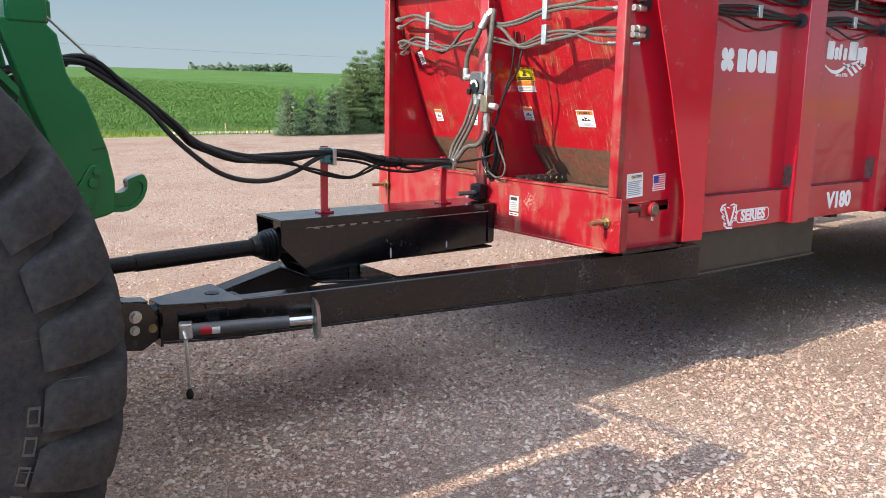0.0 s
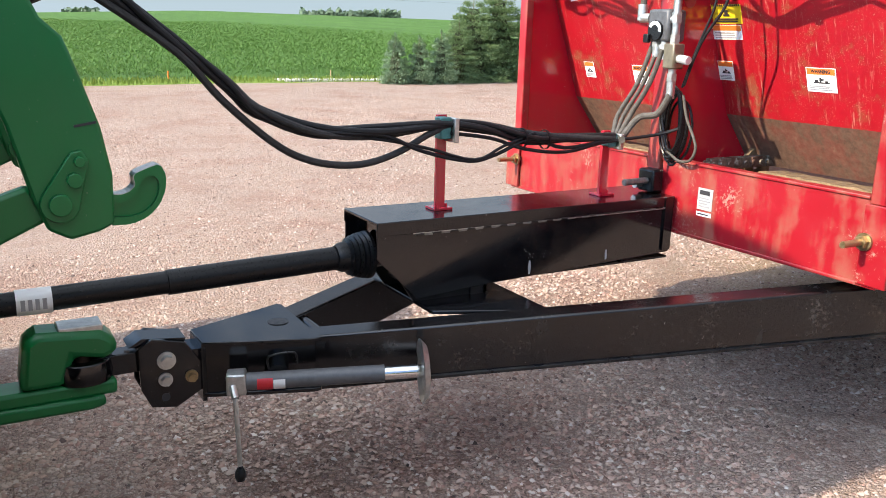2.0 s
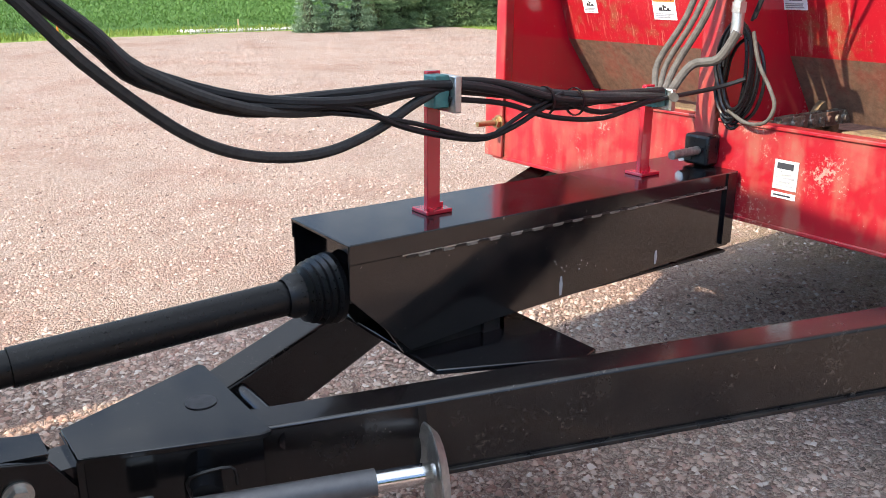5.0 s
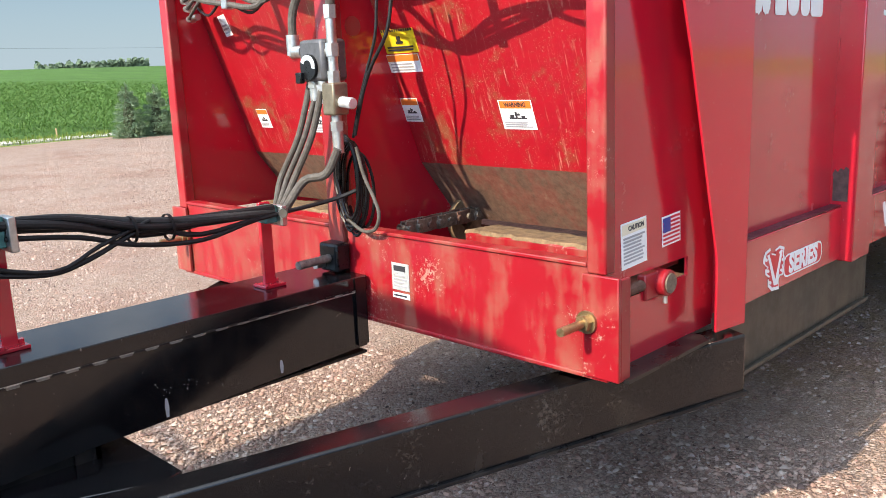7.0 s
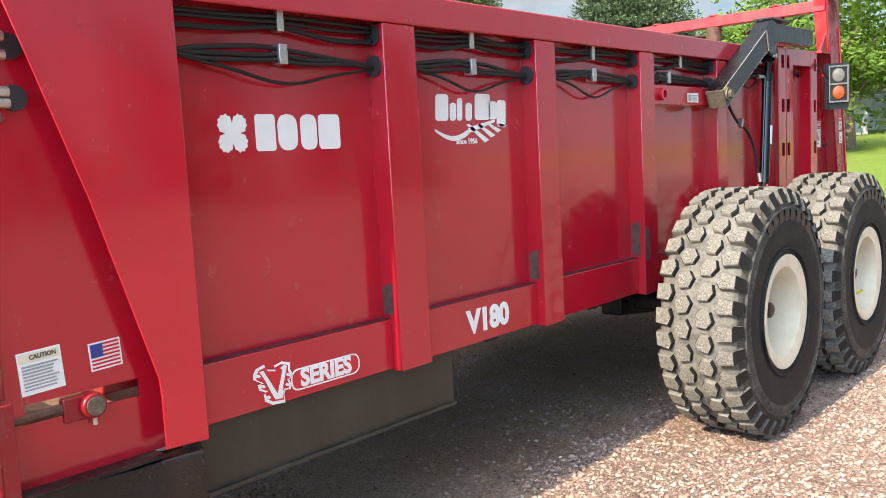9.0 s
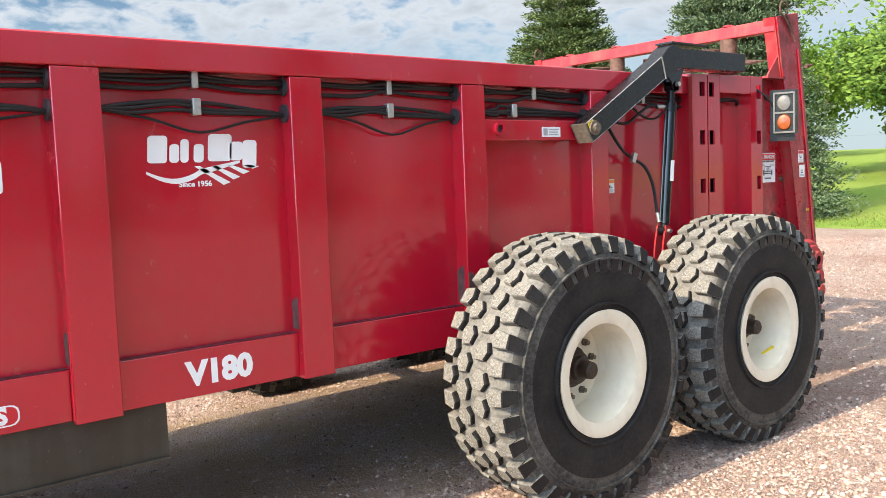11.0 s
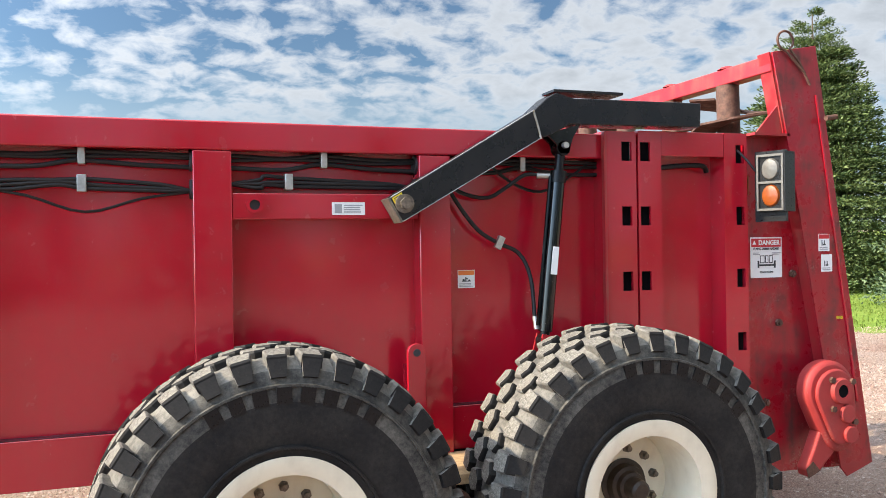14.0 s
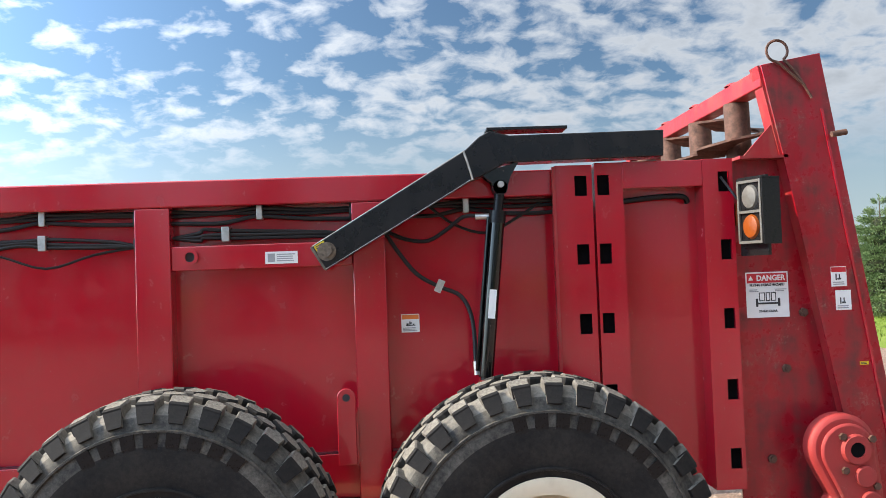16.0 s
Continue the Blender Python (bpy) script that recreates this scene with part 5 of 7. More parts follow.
for k in range(15):
    x0, z0, q = srn.gauss(2.575, 0.03), srn.gauss(0.748, 0.012), srn.uniform(0.0008, 0.0022)
    part("splash_mark", G().prism([(x0 - q, z0), (x0, z0 - q), (x0 + q, z0), (x0, z0 + q * 1.4)], 0.0006, 'y', 3.8492), GREYINK, SP, smooth=False)
part("shield_end_rib", G().box(3.24, 3.285, 3.840, 3.850, 0.70, 0.93), BLACK, SP)
part("hinge_leaf", G().box(2.03, 3.262, 3.8435, 3.849, 0.8815, 0.8845), STEEL, SP, "bright worn hinge edge")
for k in range(34):                                      # piano hinge knuckles
    x = 2.04 + k * 0.036
    z = 0.8785 + 0.0003 * k
    part("hinge_knuckle", G().box(x, x + 0.031, 3.842, 3.849, z - (0.005 if k % 2 else 0.002), z + (0.001 if k % 2 else 0.004)), RUST_DARK if k % 2 else BLACK_DUSTY, SP)
part("driveline_tube", G().cyl((1.93, 3.99, 0.785), (3.31, 3.99, 0.80), 0.05, 18), BLACK_DUSTY, SP)
# bracket that carries the shield on the tongue
plate = [(2.06, 3.75), (2.40, 3.60), (2.46, 3.62), (2.46, far(3.62)), (2.40, far(3.60)), (2.06, far(3.75))]
part("bracket_plate", G().prism(plate, 0.014, 'z', 0.605), BLACK, SP, edge=0.003)
g = G().prism([(1.93, 0.80), (2.05, 0.62), (2.36, 0.60), (2.36, 0.70), (2.1, 0.80)], 0.012, 'y', 3.872)
g.prism([(1.93, 0.80), (2.05, 0.62), (2.36, 0.60), (2.36, 0.70), (2.1, 0.80)], 0.012, 'y', far(3.872))
g.box(2.29, 2.36, 3.86, 3.875, 0.60, 0.69).box(2.345, 2.36, 3.86, far(3.86), 0.60, 0.69)
part("shield_bracket", g, BLACK_DUSTY, SP)

# swung-up parking jack on the near arm
jp, jq = Vector((1.345, 3.80, 0.46)), Vector((1.945, 3.575, 0.477))
jd = (jq - jp).normalized()
jack = part("parking_jack", G().cyl(jp + jd * 0.05, jp + jd * 0.50, 0.029, 24), plain("grey_jack_paint", (0.10, 0.10, 0.105), 0.4, 0.2, 0.15, 40, 0.1), SP, "grey parking jack swung up along the drawbar arm")
part("jack_head", G().box(-0.012, 0.050, -0.034, 0.034, -0.036, 0.036, Matrix.Translation(jp) @ jd.to_track_quat('X', 'Z').to_matrix().to_4x4()), STEEL, jack, "zinc gear head", edge=0.006)
part("inner_tube", G().cyl(jp + jd * 0.49, jp + jd * 0.63, 0.023, 24), CHROME, jack, "bright bare steel inner tube")
dm = Matrix.Translation(jp + jd * 0.635) @ jd.to_track_quat('X', 'Z').to_matrix().to_4x4()
g = G().lathe([(0.0, 0.0), (0.085, 0.0), (0.105, -0.014), (0.11, -0.012), (0.088, 0.008), (0.0, 0.008)], 32, 'x')
g.v = [tuple(dm @ Vector(p)) for p in g.v]
part("jack_foot", g, STEEL, jack, "round dished foot plate")
g = G()
for a0, a1 in ((-1.0, 0.6),):
    n = 8
    for k in range(n):
        u0, u1 = a0 + (a1 - a0) * k / n, a0 + (a1 - a0) * (k + 1) / n
        g.add([jp + jd * e + 0.0302 * (Vector((jd.y, -jd.x, 0)) * math.cos(u) + Vector((0, 0, 1)) * math.sin(u)) for e, u in ((0.085, u0), (0.135, u0), (0.135, u1), (0.085, u1))], [(0, 1, 2, 3)])
part("red_sticker", g, REDVINYL, jack, "red brand sticker")
g = G()
for k in range(8):
    u0, u1 = -1.0 + 1.4 * k / 8, -1.0 + 1.4 * (k + 1) / 8
    g.add([jp + jd * e + 0.0302 * (Vector((jd.y, -jd.x, 0)) * math.cos(u) + Vector((0, 0, 1)) * math.sin(u)) for e, u in ((0.137, u0), (0.175, u0), (0.175, u1), (0.137, u1))], [(0, 1, 2, 3)])
part("white_sticker", g, WHITE, jack)
cr = jp + Vector((-0.005, -0.065, -0.03))
part("crank_arm", G().cyl(cr, cr + Vector((0, 0.03, 0.03)), 0.012, 10).tube([cr, cr + Vector((0.0, -0.01, -0.06)), cr + Vector((0.005, -0.012, -0.23))], 0.008, 8, smooth=2), STEEL, jack)
part("crank_knob", G().lathe([(0.0, -0.038), (0.014, -0.032), (0.019, -0.015), (0.016, 0.0), (0.009, 0.014), (0.0, 0.016)], 16, 'z', tuple(cr + Vector((0.005, -0.012, -0.25)))), PLASTIC, jack, "black crank knob")
part("jack_mount", G().cyl(jp + jd * 0.16 + Vector((0, 0.03, 0.0)), jp + jd * 0.16 + Vector((0.02, 0.10, 0.0)), 0.04, 18), BLACK, jack)
part("pin_clip", G().tube([jp + jd * 0.12 + Vector((0, -0.01, 0.045)), jp + jd * 0.12 + Vector((0.0, -0.01, 0.085)), jp + jd * 0.20 + Vector((0, -0.01, 0.095)), jp + jd * 0.21 + Vector((0, -0.01, 0.055))], 0.004, 6), PLASTIC, jack)

# hose stand posts on the shield
for x, top in ((2.215, 1.288), (3.01, 1.205)):
    hp = part("hose_post", G().box(x - 0.020, x + 0.020, 3.982, 3.998, 0.94, top), RED, SP, "flat red hose post", edge=0.002)
    part("post_base", G().box(x - 0.040, x + 0.040, 3.955, 4.025, 0.932, 0.942), RED, hp, edge=0.002)
    for s in (-1, 1):
        part("base_bolt", G().cyl((x + s * 0.029, 3.975 + 0.02 * s, 0.942), (x + s * 0.029, 3.975 + 0.02 * s, 0.952), 0.009, 6), RED, hp)
    ch = 0.085 if x < 2.5 else 0.060
    part("clamp_block", G().box(x - 0.034, x + 0.010, 3.93, 3.980, top - ch, top - 0.006), TEAL, hp, "teal plastic hose clamp", edge=0.004)
    part("clamp_plate", G().box(x + 0.012, x + 0.032, 3.91, 3.985, top - ch - 0.012, top - 0.008), STEEL, hp, edge=0.003)
# bearing block on the centre post
bb = part("bearing_block", G().box(3.235, 3.297, 3.925, 4.02, 0.937, 1.035), PLASTIC, SP, "black flange bearing with a shaft stub", edge=0.01)
part("stub_shaft", G().cyl((3.10, 3.955, 0.985), (3.25, 3.965, 0.985), 0.014, 14), RUST_DARK, bb)
part("flange_bolt", G().cyl((3.20, 4.00, 0.965), (3.235, 4.00, 0.965), 0.018, 6), STEEL, bb)
# threaded adjusters through the front wall
for y in (2.955, far(2.955)):
    ad = part("chain_adjuster", G().cyl((3.17, y, 0.932), (3.32, y, 0.932), 0.012, 12), BRASSY, SP, "yellow-zinc threaded chain adjuster")
    part("lock_nut", G().cyl((3.262, y, 0.932), (3.288, y, 0.932), 0.023, 6).cyl((3.280, y, 0.932), (3.289, y, 0.932), 0.031, 20), BRASSY, ad)
# take-up bearing in the side slot
tb = part("take_up_bearing", G().cyl((3.585, 2.885, 0.985), (3.585, 2.95, 0.985), 0.038, 20).box(3.50, 3.60, 2.91, 2.94, 0.945, 1.02), RED_WORN, SP, edge=0.006)
part("bearing_face", G().cyl((3.585, 2.880, 0.985), (3.585, 2.886, 0.985), 0.028, 20), NUT, tb)
part("take_up_rod", G().cyl((3.36, 2.93, 0.985), (3.50, 2.925, 0.99), 0.016, 10), RUST, tb)
part("grease_fitting", G().cyl((3.585, 2.90, 0.95), (3.585, 2.90, 0.925), 0.007, 8), STEEL, tb)

# ---- driveline ----
PTO = thing("pto_shaft", (0.3, CY, 0.70), "black plastic-guarded drive shaft between tractor and spreader", "drive shaft")
part("guard_tube", G().cyl((1.20, 3.995, 0.763), (1.86, 3.995, 0.784), 0.042, 24), PLASTIC, PTO, "dusty outer guard tube", edge=0.002)
part("inner_guard_tube", G().cyl((0.10, 3.985, 0.735), (1.24, 3.995, 0.765), 0.0375, 24), PLASTIC, PTO)
g = G().lathe([(0.044, -0.04), (0.054, -0.02), (0.054, 0.0), (0.069, 0.008), (0.064, 0.016), (0.076, 0.024), (0.071, 0.033), (0.081, 0.041), (0.076, 0.05), (0.085, 0.058), (0.079, 0.068), (0.088, 0.076), (0.088, 0.088), (0.06, 0.09)], 36, 'x', (1.83, 3.99, 0.785))
part("guard_cone", g, PLASTIC, PTO, "ribbed black guard cone")
for k in range(4):
    part("printed_bar", G().prism([(0.767 + 0.02 * k, -0.018), (0.779 + 0.02 * k, -0.018), (0.779 + 0.02 * k, 0.016), (0.767 + 0.02 * k, 0.016)], 0.0006, 'y', 0.0), GREYINK, PTO, smooth=False, at=(0.0, 3.9495, 0.755))
part("white_label", G().lathe([(0.0405, 0.0), (0.0405, 0.10)], 24, 'x', (0.755, 3.991, 0.753)), WHITE, PTO, "worn white label wrap")

# ---- hydraulic hoses from the tractor ----
run = [(0.62, 1.62), (0.88, 1.685), (1.04, 1.687), (1.20, 1.572), (1.40, 1.415), (1.50, 1.325), (1.70, 1.252), (1.93, 1.243), (2.18, 1.262), (2.36, 1.250), (2.58, 1.203), (2.80, 1.192), (3.01, 1.19)]
for k, (dy, dz, r, m) in enumerate(((-0.055, 0.0, 0.0125, HOSE), (-0.04, -0.014, 0.013, HOSE), (-0.03, 0.010, 0.0125, HOSE_GREY), (-0.058, -0.024, 0.010, HOSE))):
    rn = random.Random(k)
    pts = []
    for i, (x, z) in enumerate(run):
        sag = 0.009 * rn.uniform(-1, 1) if 1 < i < 11 and i not in (8,) else 0
        ph = 1.1 * i + 1.57 * k                       # the hoses are laid round each other
        lay = 1.0 if 1 < i < 11 and i != 8 else 0.45
        pts.append((x, 3.945 + lay * 0.024 * math.cos(ph), z - 0.006 + lay * 0.017 * math.sin(ph) + 0.4 * sag))
    t0, z1 = pts[-1], None
    ends = ((3.10, 4.12, 1.21), (3.20, 4.05 + 0.06 * k, 1.30), (3.25, 4.00 + 0.05 * k, 1.48))
    part("hydraulic_hose", G().tube(pts, r, 10), m, SP, "black rubber hydraulic hose")
# one slack hose hanging below the bundle
part("hydraulic_hose", G().tube([(1.02, 3.93, 1.66), (1.25, 3.92, 1.50), (1.39, 3.93, 1.35), (1.55, 3.94, 1.215), (1.66, 3.94, 1.155), (1.78, 3.94, 1.128), (1.90, 3.94, 1.13), (2.02, 3.94, 1.165), (2.12, 3.94, 1.215), (2.19, 3.94, 1.245)], 0.0125, 10), HOSE_GREY, SP, "slack rubber hose with a hanging loop")
part("cable", G().tube([(1.20, 3.93, 1.555), (1.42, 3.93, 1.375), (1.60, 3.94, 1.27), (1.78, 3.92, 1.24), (1.95, 3.92, 1.225), (2.10, 3.92, 1.165), (2.30, 3.92, 1.12), (2.42, 3.92, 1.14), (2.58, 3.93, 1.19), (2.75, 3.93, 1.15), (2.95, 3.93, 1.17)], 0.0075, 8), HOSE, SP)
part("cable", G().tube([(1.72, 3.94, 1.24), (1.95, 3.925, 1.21), (2.12, 3.92, 1.175), (2.32, 3.915, 1.125), (2.45, 3.92, 1.17), (2.6, 3.93, 1.215)], 0.006, 8), HOSE, SP)
part("cable", G().tube([(2.22, 3.93, 1.225), (2.4, 3.93, 1.20), (2.55, 3.92, 1.155), (2.75, 3.92, 1.135), (2.95, 3.93, 1.165), (3.2, 3.9, 1.19), (3.27, 3.84, 1.22)], 0.007, 8), HOSE, SP)
for x, z in ((2.55, 1.205), (2.66, 1.195)):
    part("cable_tie", G().lathe([(0.036, -0.004), (0.039, -0.004), (0.039, 0.004), (0.036, 0.004), (0.036, -0.004)], 20, 'x', (x, 3.945, z - 0.01)), PLASTIC, SP)
# from the clamp up to the valve
for y0, y1, x1, z1, r in ((4.06, 3.965, 3.21, 1.575, 0.010), (4.02, 3.935, 3.22, 1.575, 0.009), (3.98, 3.90, 3.20, 1.54, 0.011), (3.93, 3.835, 3.20, 1.36, 0.014)):
    part("hydraulic_hose", G().tube([(3.02, 3.90 + 0.6 * (y0 - 3.93), 1.175), (3.08, 0.5 * (y0 + 3.99), 1.185), (3.14, 0.6 * y0 + 0.4 * y1 + 0.05, 1.26), (3.18, 0.3 * y0 + 0.7 * y1 + 0.015, 1.40 if z1 > 1.5 else 1.28), (x1, y1, z1)], r, 10), HOSE_DUSTY, SP, "dusty rubber hydraulic hose")

# valve stack on the centre post
va = part("control_valve", G().box(3.19, 3.29, 3.87, 3.99, 1.57, 1.70), plain("grey_cast_valve", (0.10, 0.10, 0.105), 0.5, 0.4, 0.25, 40, 0.2), SP, "grey hydraulic flow valve with a dial", edge=0.012)
part("valve_dial", G().cyl((3.180, 3.935, 1.615), (3.192, 3.935, 1.615), 0.040, 28), PLASTIC, va, "dark dial with a pale scale")
part("dial_scale", G().prism([(3.935 + r * math.cos(a), 1.615 + r * math.sin(a)) for r, seq in ((0.038, range(11)), (0.022, range(10, -1, -1))) for a in [math.pi * (0.15 + 0.9 * q / 10) for q in seq]], -0.002, 'x', 3.180), SILVER, va)
part("dial_lever", G().box(3.165, 3.182, 3.955, 3.985, 1.565, 1.60), PLASTIC, va, edge=0.004)
part("elbow_fitting", G().cyl((3.21, 3.99, 1.665), (3.21, 4.05, 1.665), 0.02, 14).cyl((3.21, 4.045, 1.655), (3.21, 4.045, 1.72), 0.021, 14), STEEL, va)
fx, fy = 3.215, 3.850
for z0, z1, r, sg in ((1.54, 1.60, 0.021, 6), (1.60, 1.645, 0.016, 16), (1.645, 1.685, 0.022, 6), (1.685, 1.765, 0.016, 16), (1.76, 1.80, 0.021, 6)):
    part("zinc_fitting", G().cyl((fx, fy, z0), (fx, fy, z1), r, sg), STEEL, va)
part("zinc_fitting", G().cyl((fx, fy, 1.66), (fx, fy + 0.05, 1.66), 0.016, 14), STEEL, va)
part("check_block", G().box(fx - 0.03, fx + 0.03, fy - 0.03, fy + 0.03, 1.465, 1.565), plain("bronze_block", (0.24, 0.20, 0.14), 0.4, 0.7, 0.2, 40, 0.1), va, edge=0.006)
part("white_cap", G().cyl((fx, fy - 0.03, 1.505), (fx, fy - 0.085, 1.50), 0.018, 18), SILVER, va, edge=0.003)
for z0, z1, r, sg in ((1.445, 1.468, 0.016, 16), (1.415, 1.445, 0.022, 6), (1.345, 1.415, 0.018, 16)):
    part("zinc_fitting", G().cyl((fx, fy, z0), (fx, fy, z1), r, sg), STEEL, va)
for y, z in ((3.905, 1.55), (3.95, 1.56)):
    part("fitting", G().cyl((3.215, y, z - 0.05), (3.215, y, z + 0.03), 0.018, 14).cyl((3.215, y, z - 0.01), (3.215, y, z + 0.01), 0.024, 6), STEEL, va)
# hoses above the valve
part("hydraulic_hose", G().tube([(3.21, 4.045, 1.71), (3.21, 4.03, 1.80), (3.22, 3.96, 1.90), (3.23, 3.92, 1.98), (3.26, 3.90, 2.04)], 0.014, 10), HOSE_DUSTY, SP, "dusty rubber hydraulic hose")
part("hydraulic_hose", G().tube([(fx, fy, 1.79), (3.215, 3.83, 1.88), (3.24, 3.85, 1.98), (3.26, 3.86, 2.05)], 0.015, 10), HOSE_DUSTY, SP, "dusty rubber hydraulic hose")
part("hydraulic_hose", G().tube([(3.28, 3.93, 1.70), (3.30, 3.945, 1.80), (3.29, 3.94, 1.92), (3.27, 3.96, 2.0)], 0.010, 10), HOSE_DUSTY, SP)
part("hose_fitting", G().cyl((3.227, 3.935, 1.945), (3.25, 3.905, 2.02), 0.023, 14).cyl((3.255, 3.90, 2.02), (3.27, 3.88, 2.045), 0.026, 6), STEEL, SP)
# cross hoses near the top, both bays
crn = random.Random(3)
for y0, y1 in ((2.985, 3.90), (4.965, 4.06)):
    s = 1 if y1 > y0 else -1
    L = abs(y1 - y0)
    for k, z in enumerate((2.055, 2.005, 1.905, 1.875, 1.835)):
        x0 = 3.335 + 0.01 * k
        mid = 0.5 * (y0 + y1)
        zc = 2.03 if k < 2 else 1.90
        end = (3.27, y1, 1.985 - 0.012 * k) if k < 3 else (3.28, y1 + s * 0.03, 1.90 - 0.02 * (k - 3))
        pts = [(x0, y0, z), (3.31, y0 + s * 0.12, z + 0.005), (3.285, y0 + s * 0.28, zc - 0.022 * (k % 3) + 0.02 + crn.uniform(-.015, .015)), (3.27, mid, zc - 0.022 * (k % 3)), (3.27, mid + s * 0.2, zc - 0.05 - 0.02 * (k % 2) + crn.uniform(-.02, .02)), (3.27, y1 - s * 0.1, end[2] - 0.02), end]
        part("hydraulic_hose", G().tube(pts, (0.0105, 0.009, 0.0105, 0.008, 0.0065)[k], 8), HOSE_DUSTY, SP, "dusty rubber hydraulic hose")
        part("hose_fitting", G().cyl((x0, y0 - s * 0.01, z), (x0 - 0.012, y0 + s * 0.085, z + 0.003), 0.013, 12).cyl((x0, y0 + s * 0.005, z), (x0, y0 + s * 0.03, z), 0.017, 6), STEEL, SP)
        if s > 0:   # the same lines come out through the near side sheet
            part("hose_fitting", G().cyl((3.36 + 0.012 * k, 2.90, z), (3.36, 2.965, z), 0.014, 12), STEEL, SP)
    for z in (2.03, 1.90):
        part("hose_clamp", G().box(3.255, 3.30, mid - 0.018, mid + 0.018, z - 0.062, z + 0.045), STEEL, SP, edge=0.004)
    part("cable", G().tube([(3.29, 3.63, 1.90), (3.28, 3.64, 1.798), (3.275, 3.664, 1.702), (3.27, 3.737, 1.606), (3.27, 3.784, 1.521), (3.27, 3.832, 1.397)] if s > 0 else [(3.30, mid, 1.85), (3.31, mid - 0.1, 1.82), (3.32, mid - 0.2, 1.88)], 0.0058, 8), HOSE, SP)
    part("cable", G().tube([(3.29, 3.70, 1.92), (3.28, 3.705, 1.80), (3.28, 3.72, 1.70), (3.275, 3.76, 1.60), (3.27, 3.80, 1.50), (3.27, 3.84, 1.39)] if s > 0 else [(3.30, mid + .1, 1.87), (3.31, mid + 0.2, 1.83), (3.32, mid + 0.3, 1.87)], 0.005, 8), HOSE, SP)
# hose ends that pass the near side sheet
for k, z in enumerate((2.055, 2.005, 1.905, 1.875)):
    part("side_fitting", G().cyl((3.34, 2.895, z), (3.435, 2.905, z), 0.015, 12).cyl((3.375, 2.898, z), (3.395, 2.90, z), 0.020, 6), STEEL, SP)
for z in (2.03, 1.89):
    part("side_grommet", G().cyl((3.452, 2.905, z), (3.452, 2.92, z), 0.036, 18), INK_SHADE, SP)
# coil of spare cable
g, coil = G(), []
for k in range(9):
    rr, ry = 0.125 + 0.011 * (k % 4), 0.048 + 0.010 * (k % 3)
    coil += [(3.265 + 0.006 * k, 3.872 + ry * math.cos(a) + 0.009 * (k % 4), 1.250 + rr * math.sin(a) - 0.005 * k) for a in [2 * math.pi * j / 14 for j in range(14)]]
g.tube(coil, 0.0055, 6, smooth=2)
part("cable_coil", g, PLASTIC, SP, "coil of black cable tied to the post")
part("cable", G().tube([(3.27, 3.83, 1.36), (3.27, 3.80, 1.27), (3.265, 3.75, 1.20), (3.26, 3.725, 1.15), (3.26, 3.75, 1.10), (3.265, 3.82, 1.09), (3.27, 3.89, 1.12)], 0.006, 8), HOSE_DUSTY, SP)


# ---- stickers and lettering ----
def sticker(name, m, w, h, bands, label, rim=WHITE):
    """A vinyl sticker; bands: (x0, x1, y0, y1, material) in parts of its size, laid on top."""
    st = part(name, G().box(-w / 2, w / 2, -h / 2, h / 2, 0.0006, 0.0016, m), rim, SP, label, smooth=False)
    for i, (x0, x1, y0, y1, mt) in enumerate(bands):
        part("printed_field" if mt not in (INK_SHADE, GREYINK) else "printed_bar", G().box((x0 - 0.5) * w, (x1 - 0.5) * w, (y0 - 0.5) * h, (y1 - 0.5) * h, 0.0016, 0.0022 + 0.0002 * i, m), mt, st, smooth=False)
    return st


def bars(n, x0, x1, y0, y1, mt=GREYINK, seed=0):
    rn = random.Random(seed)
    out = []
    for k in range(n):
        a, b = y0 + (y1 - y0) * (k + 0.25) / n, y0 + (y1 - y0) * (k + 0.75) / n
        out.append((x0, x1 - rn.uniform(0, 0.25) * (x1 - x0), a, b, mt))
    return out


SLOPE = math.degrees(math.atan2(0.382, 1.05))


def on_slope(y, z, roll=0):
    x = 3.309 + (2.312 - z) * 0.382 / 1.05
    return pose(x, y, z, 90 + SLOPE, 0, -90) @ pose(0, 0, 0, 0, 0, roll)


def on_side(x, z, y, roll=0):
    return pose(x, y, z, 90, 0, 0) @ pose(0, 0, 0, 0, 0, roll)


def warn(name, m, w, h, label, seed):
    st = sticker(name, m, w, h, [(0.03, 0.97, 0.72, 0.97, ORANGE), (0.24, 0.78, 0.36, 0.41, INK_SHADE), (0.28, 0.40, 0.41, 0.50, INK_SHADE), (0.44, 0.50, 0.41, 0.60, INK_SHADE), (0.50, 0.58, 0.48, 0.55, INK_SHADE), (0.62, 0.72, 0.41, 0.47, INK_SHADE)] + bars(3, 0.08, 0.92, 0.06, 0.28, GREYINK, seed), label)
    if w > 0.1:
        me_at = m @ Vector((0, 0.345 * h, 0.003))
        q = m.to_euler()
        letters("warning_word", "WARNING", 0.2 * h, INK_SHADE, st, me_at, [math.degrees(a) for a in q], "", 0.9, 0.0004)
    return st


warn("warning_sticker", on_slope(3.453, 1.442), 0.135, 0.100, "white and orange warning sticker on the sloping wall", 1)
warn("warning_sticker", on_slope(4.485, 1.409), 0.110, 0.098, "white and orange warning sticker on the sloping wall", 2)
warn("warning_sticker", on_slope(3.932, 1.456), 0.085, 0.088, "small warning sticker beside the divider plate", 3)
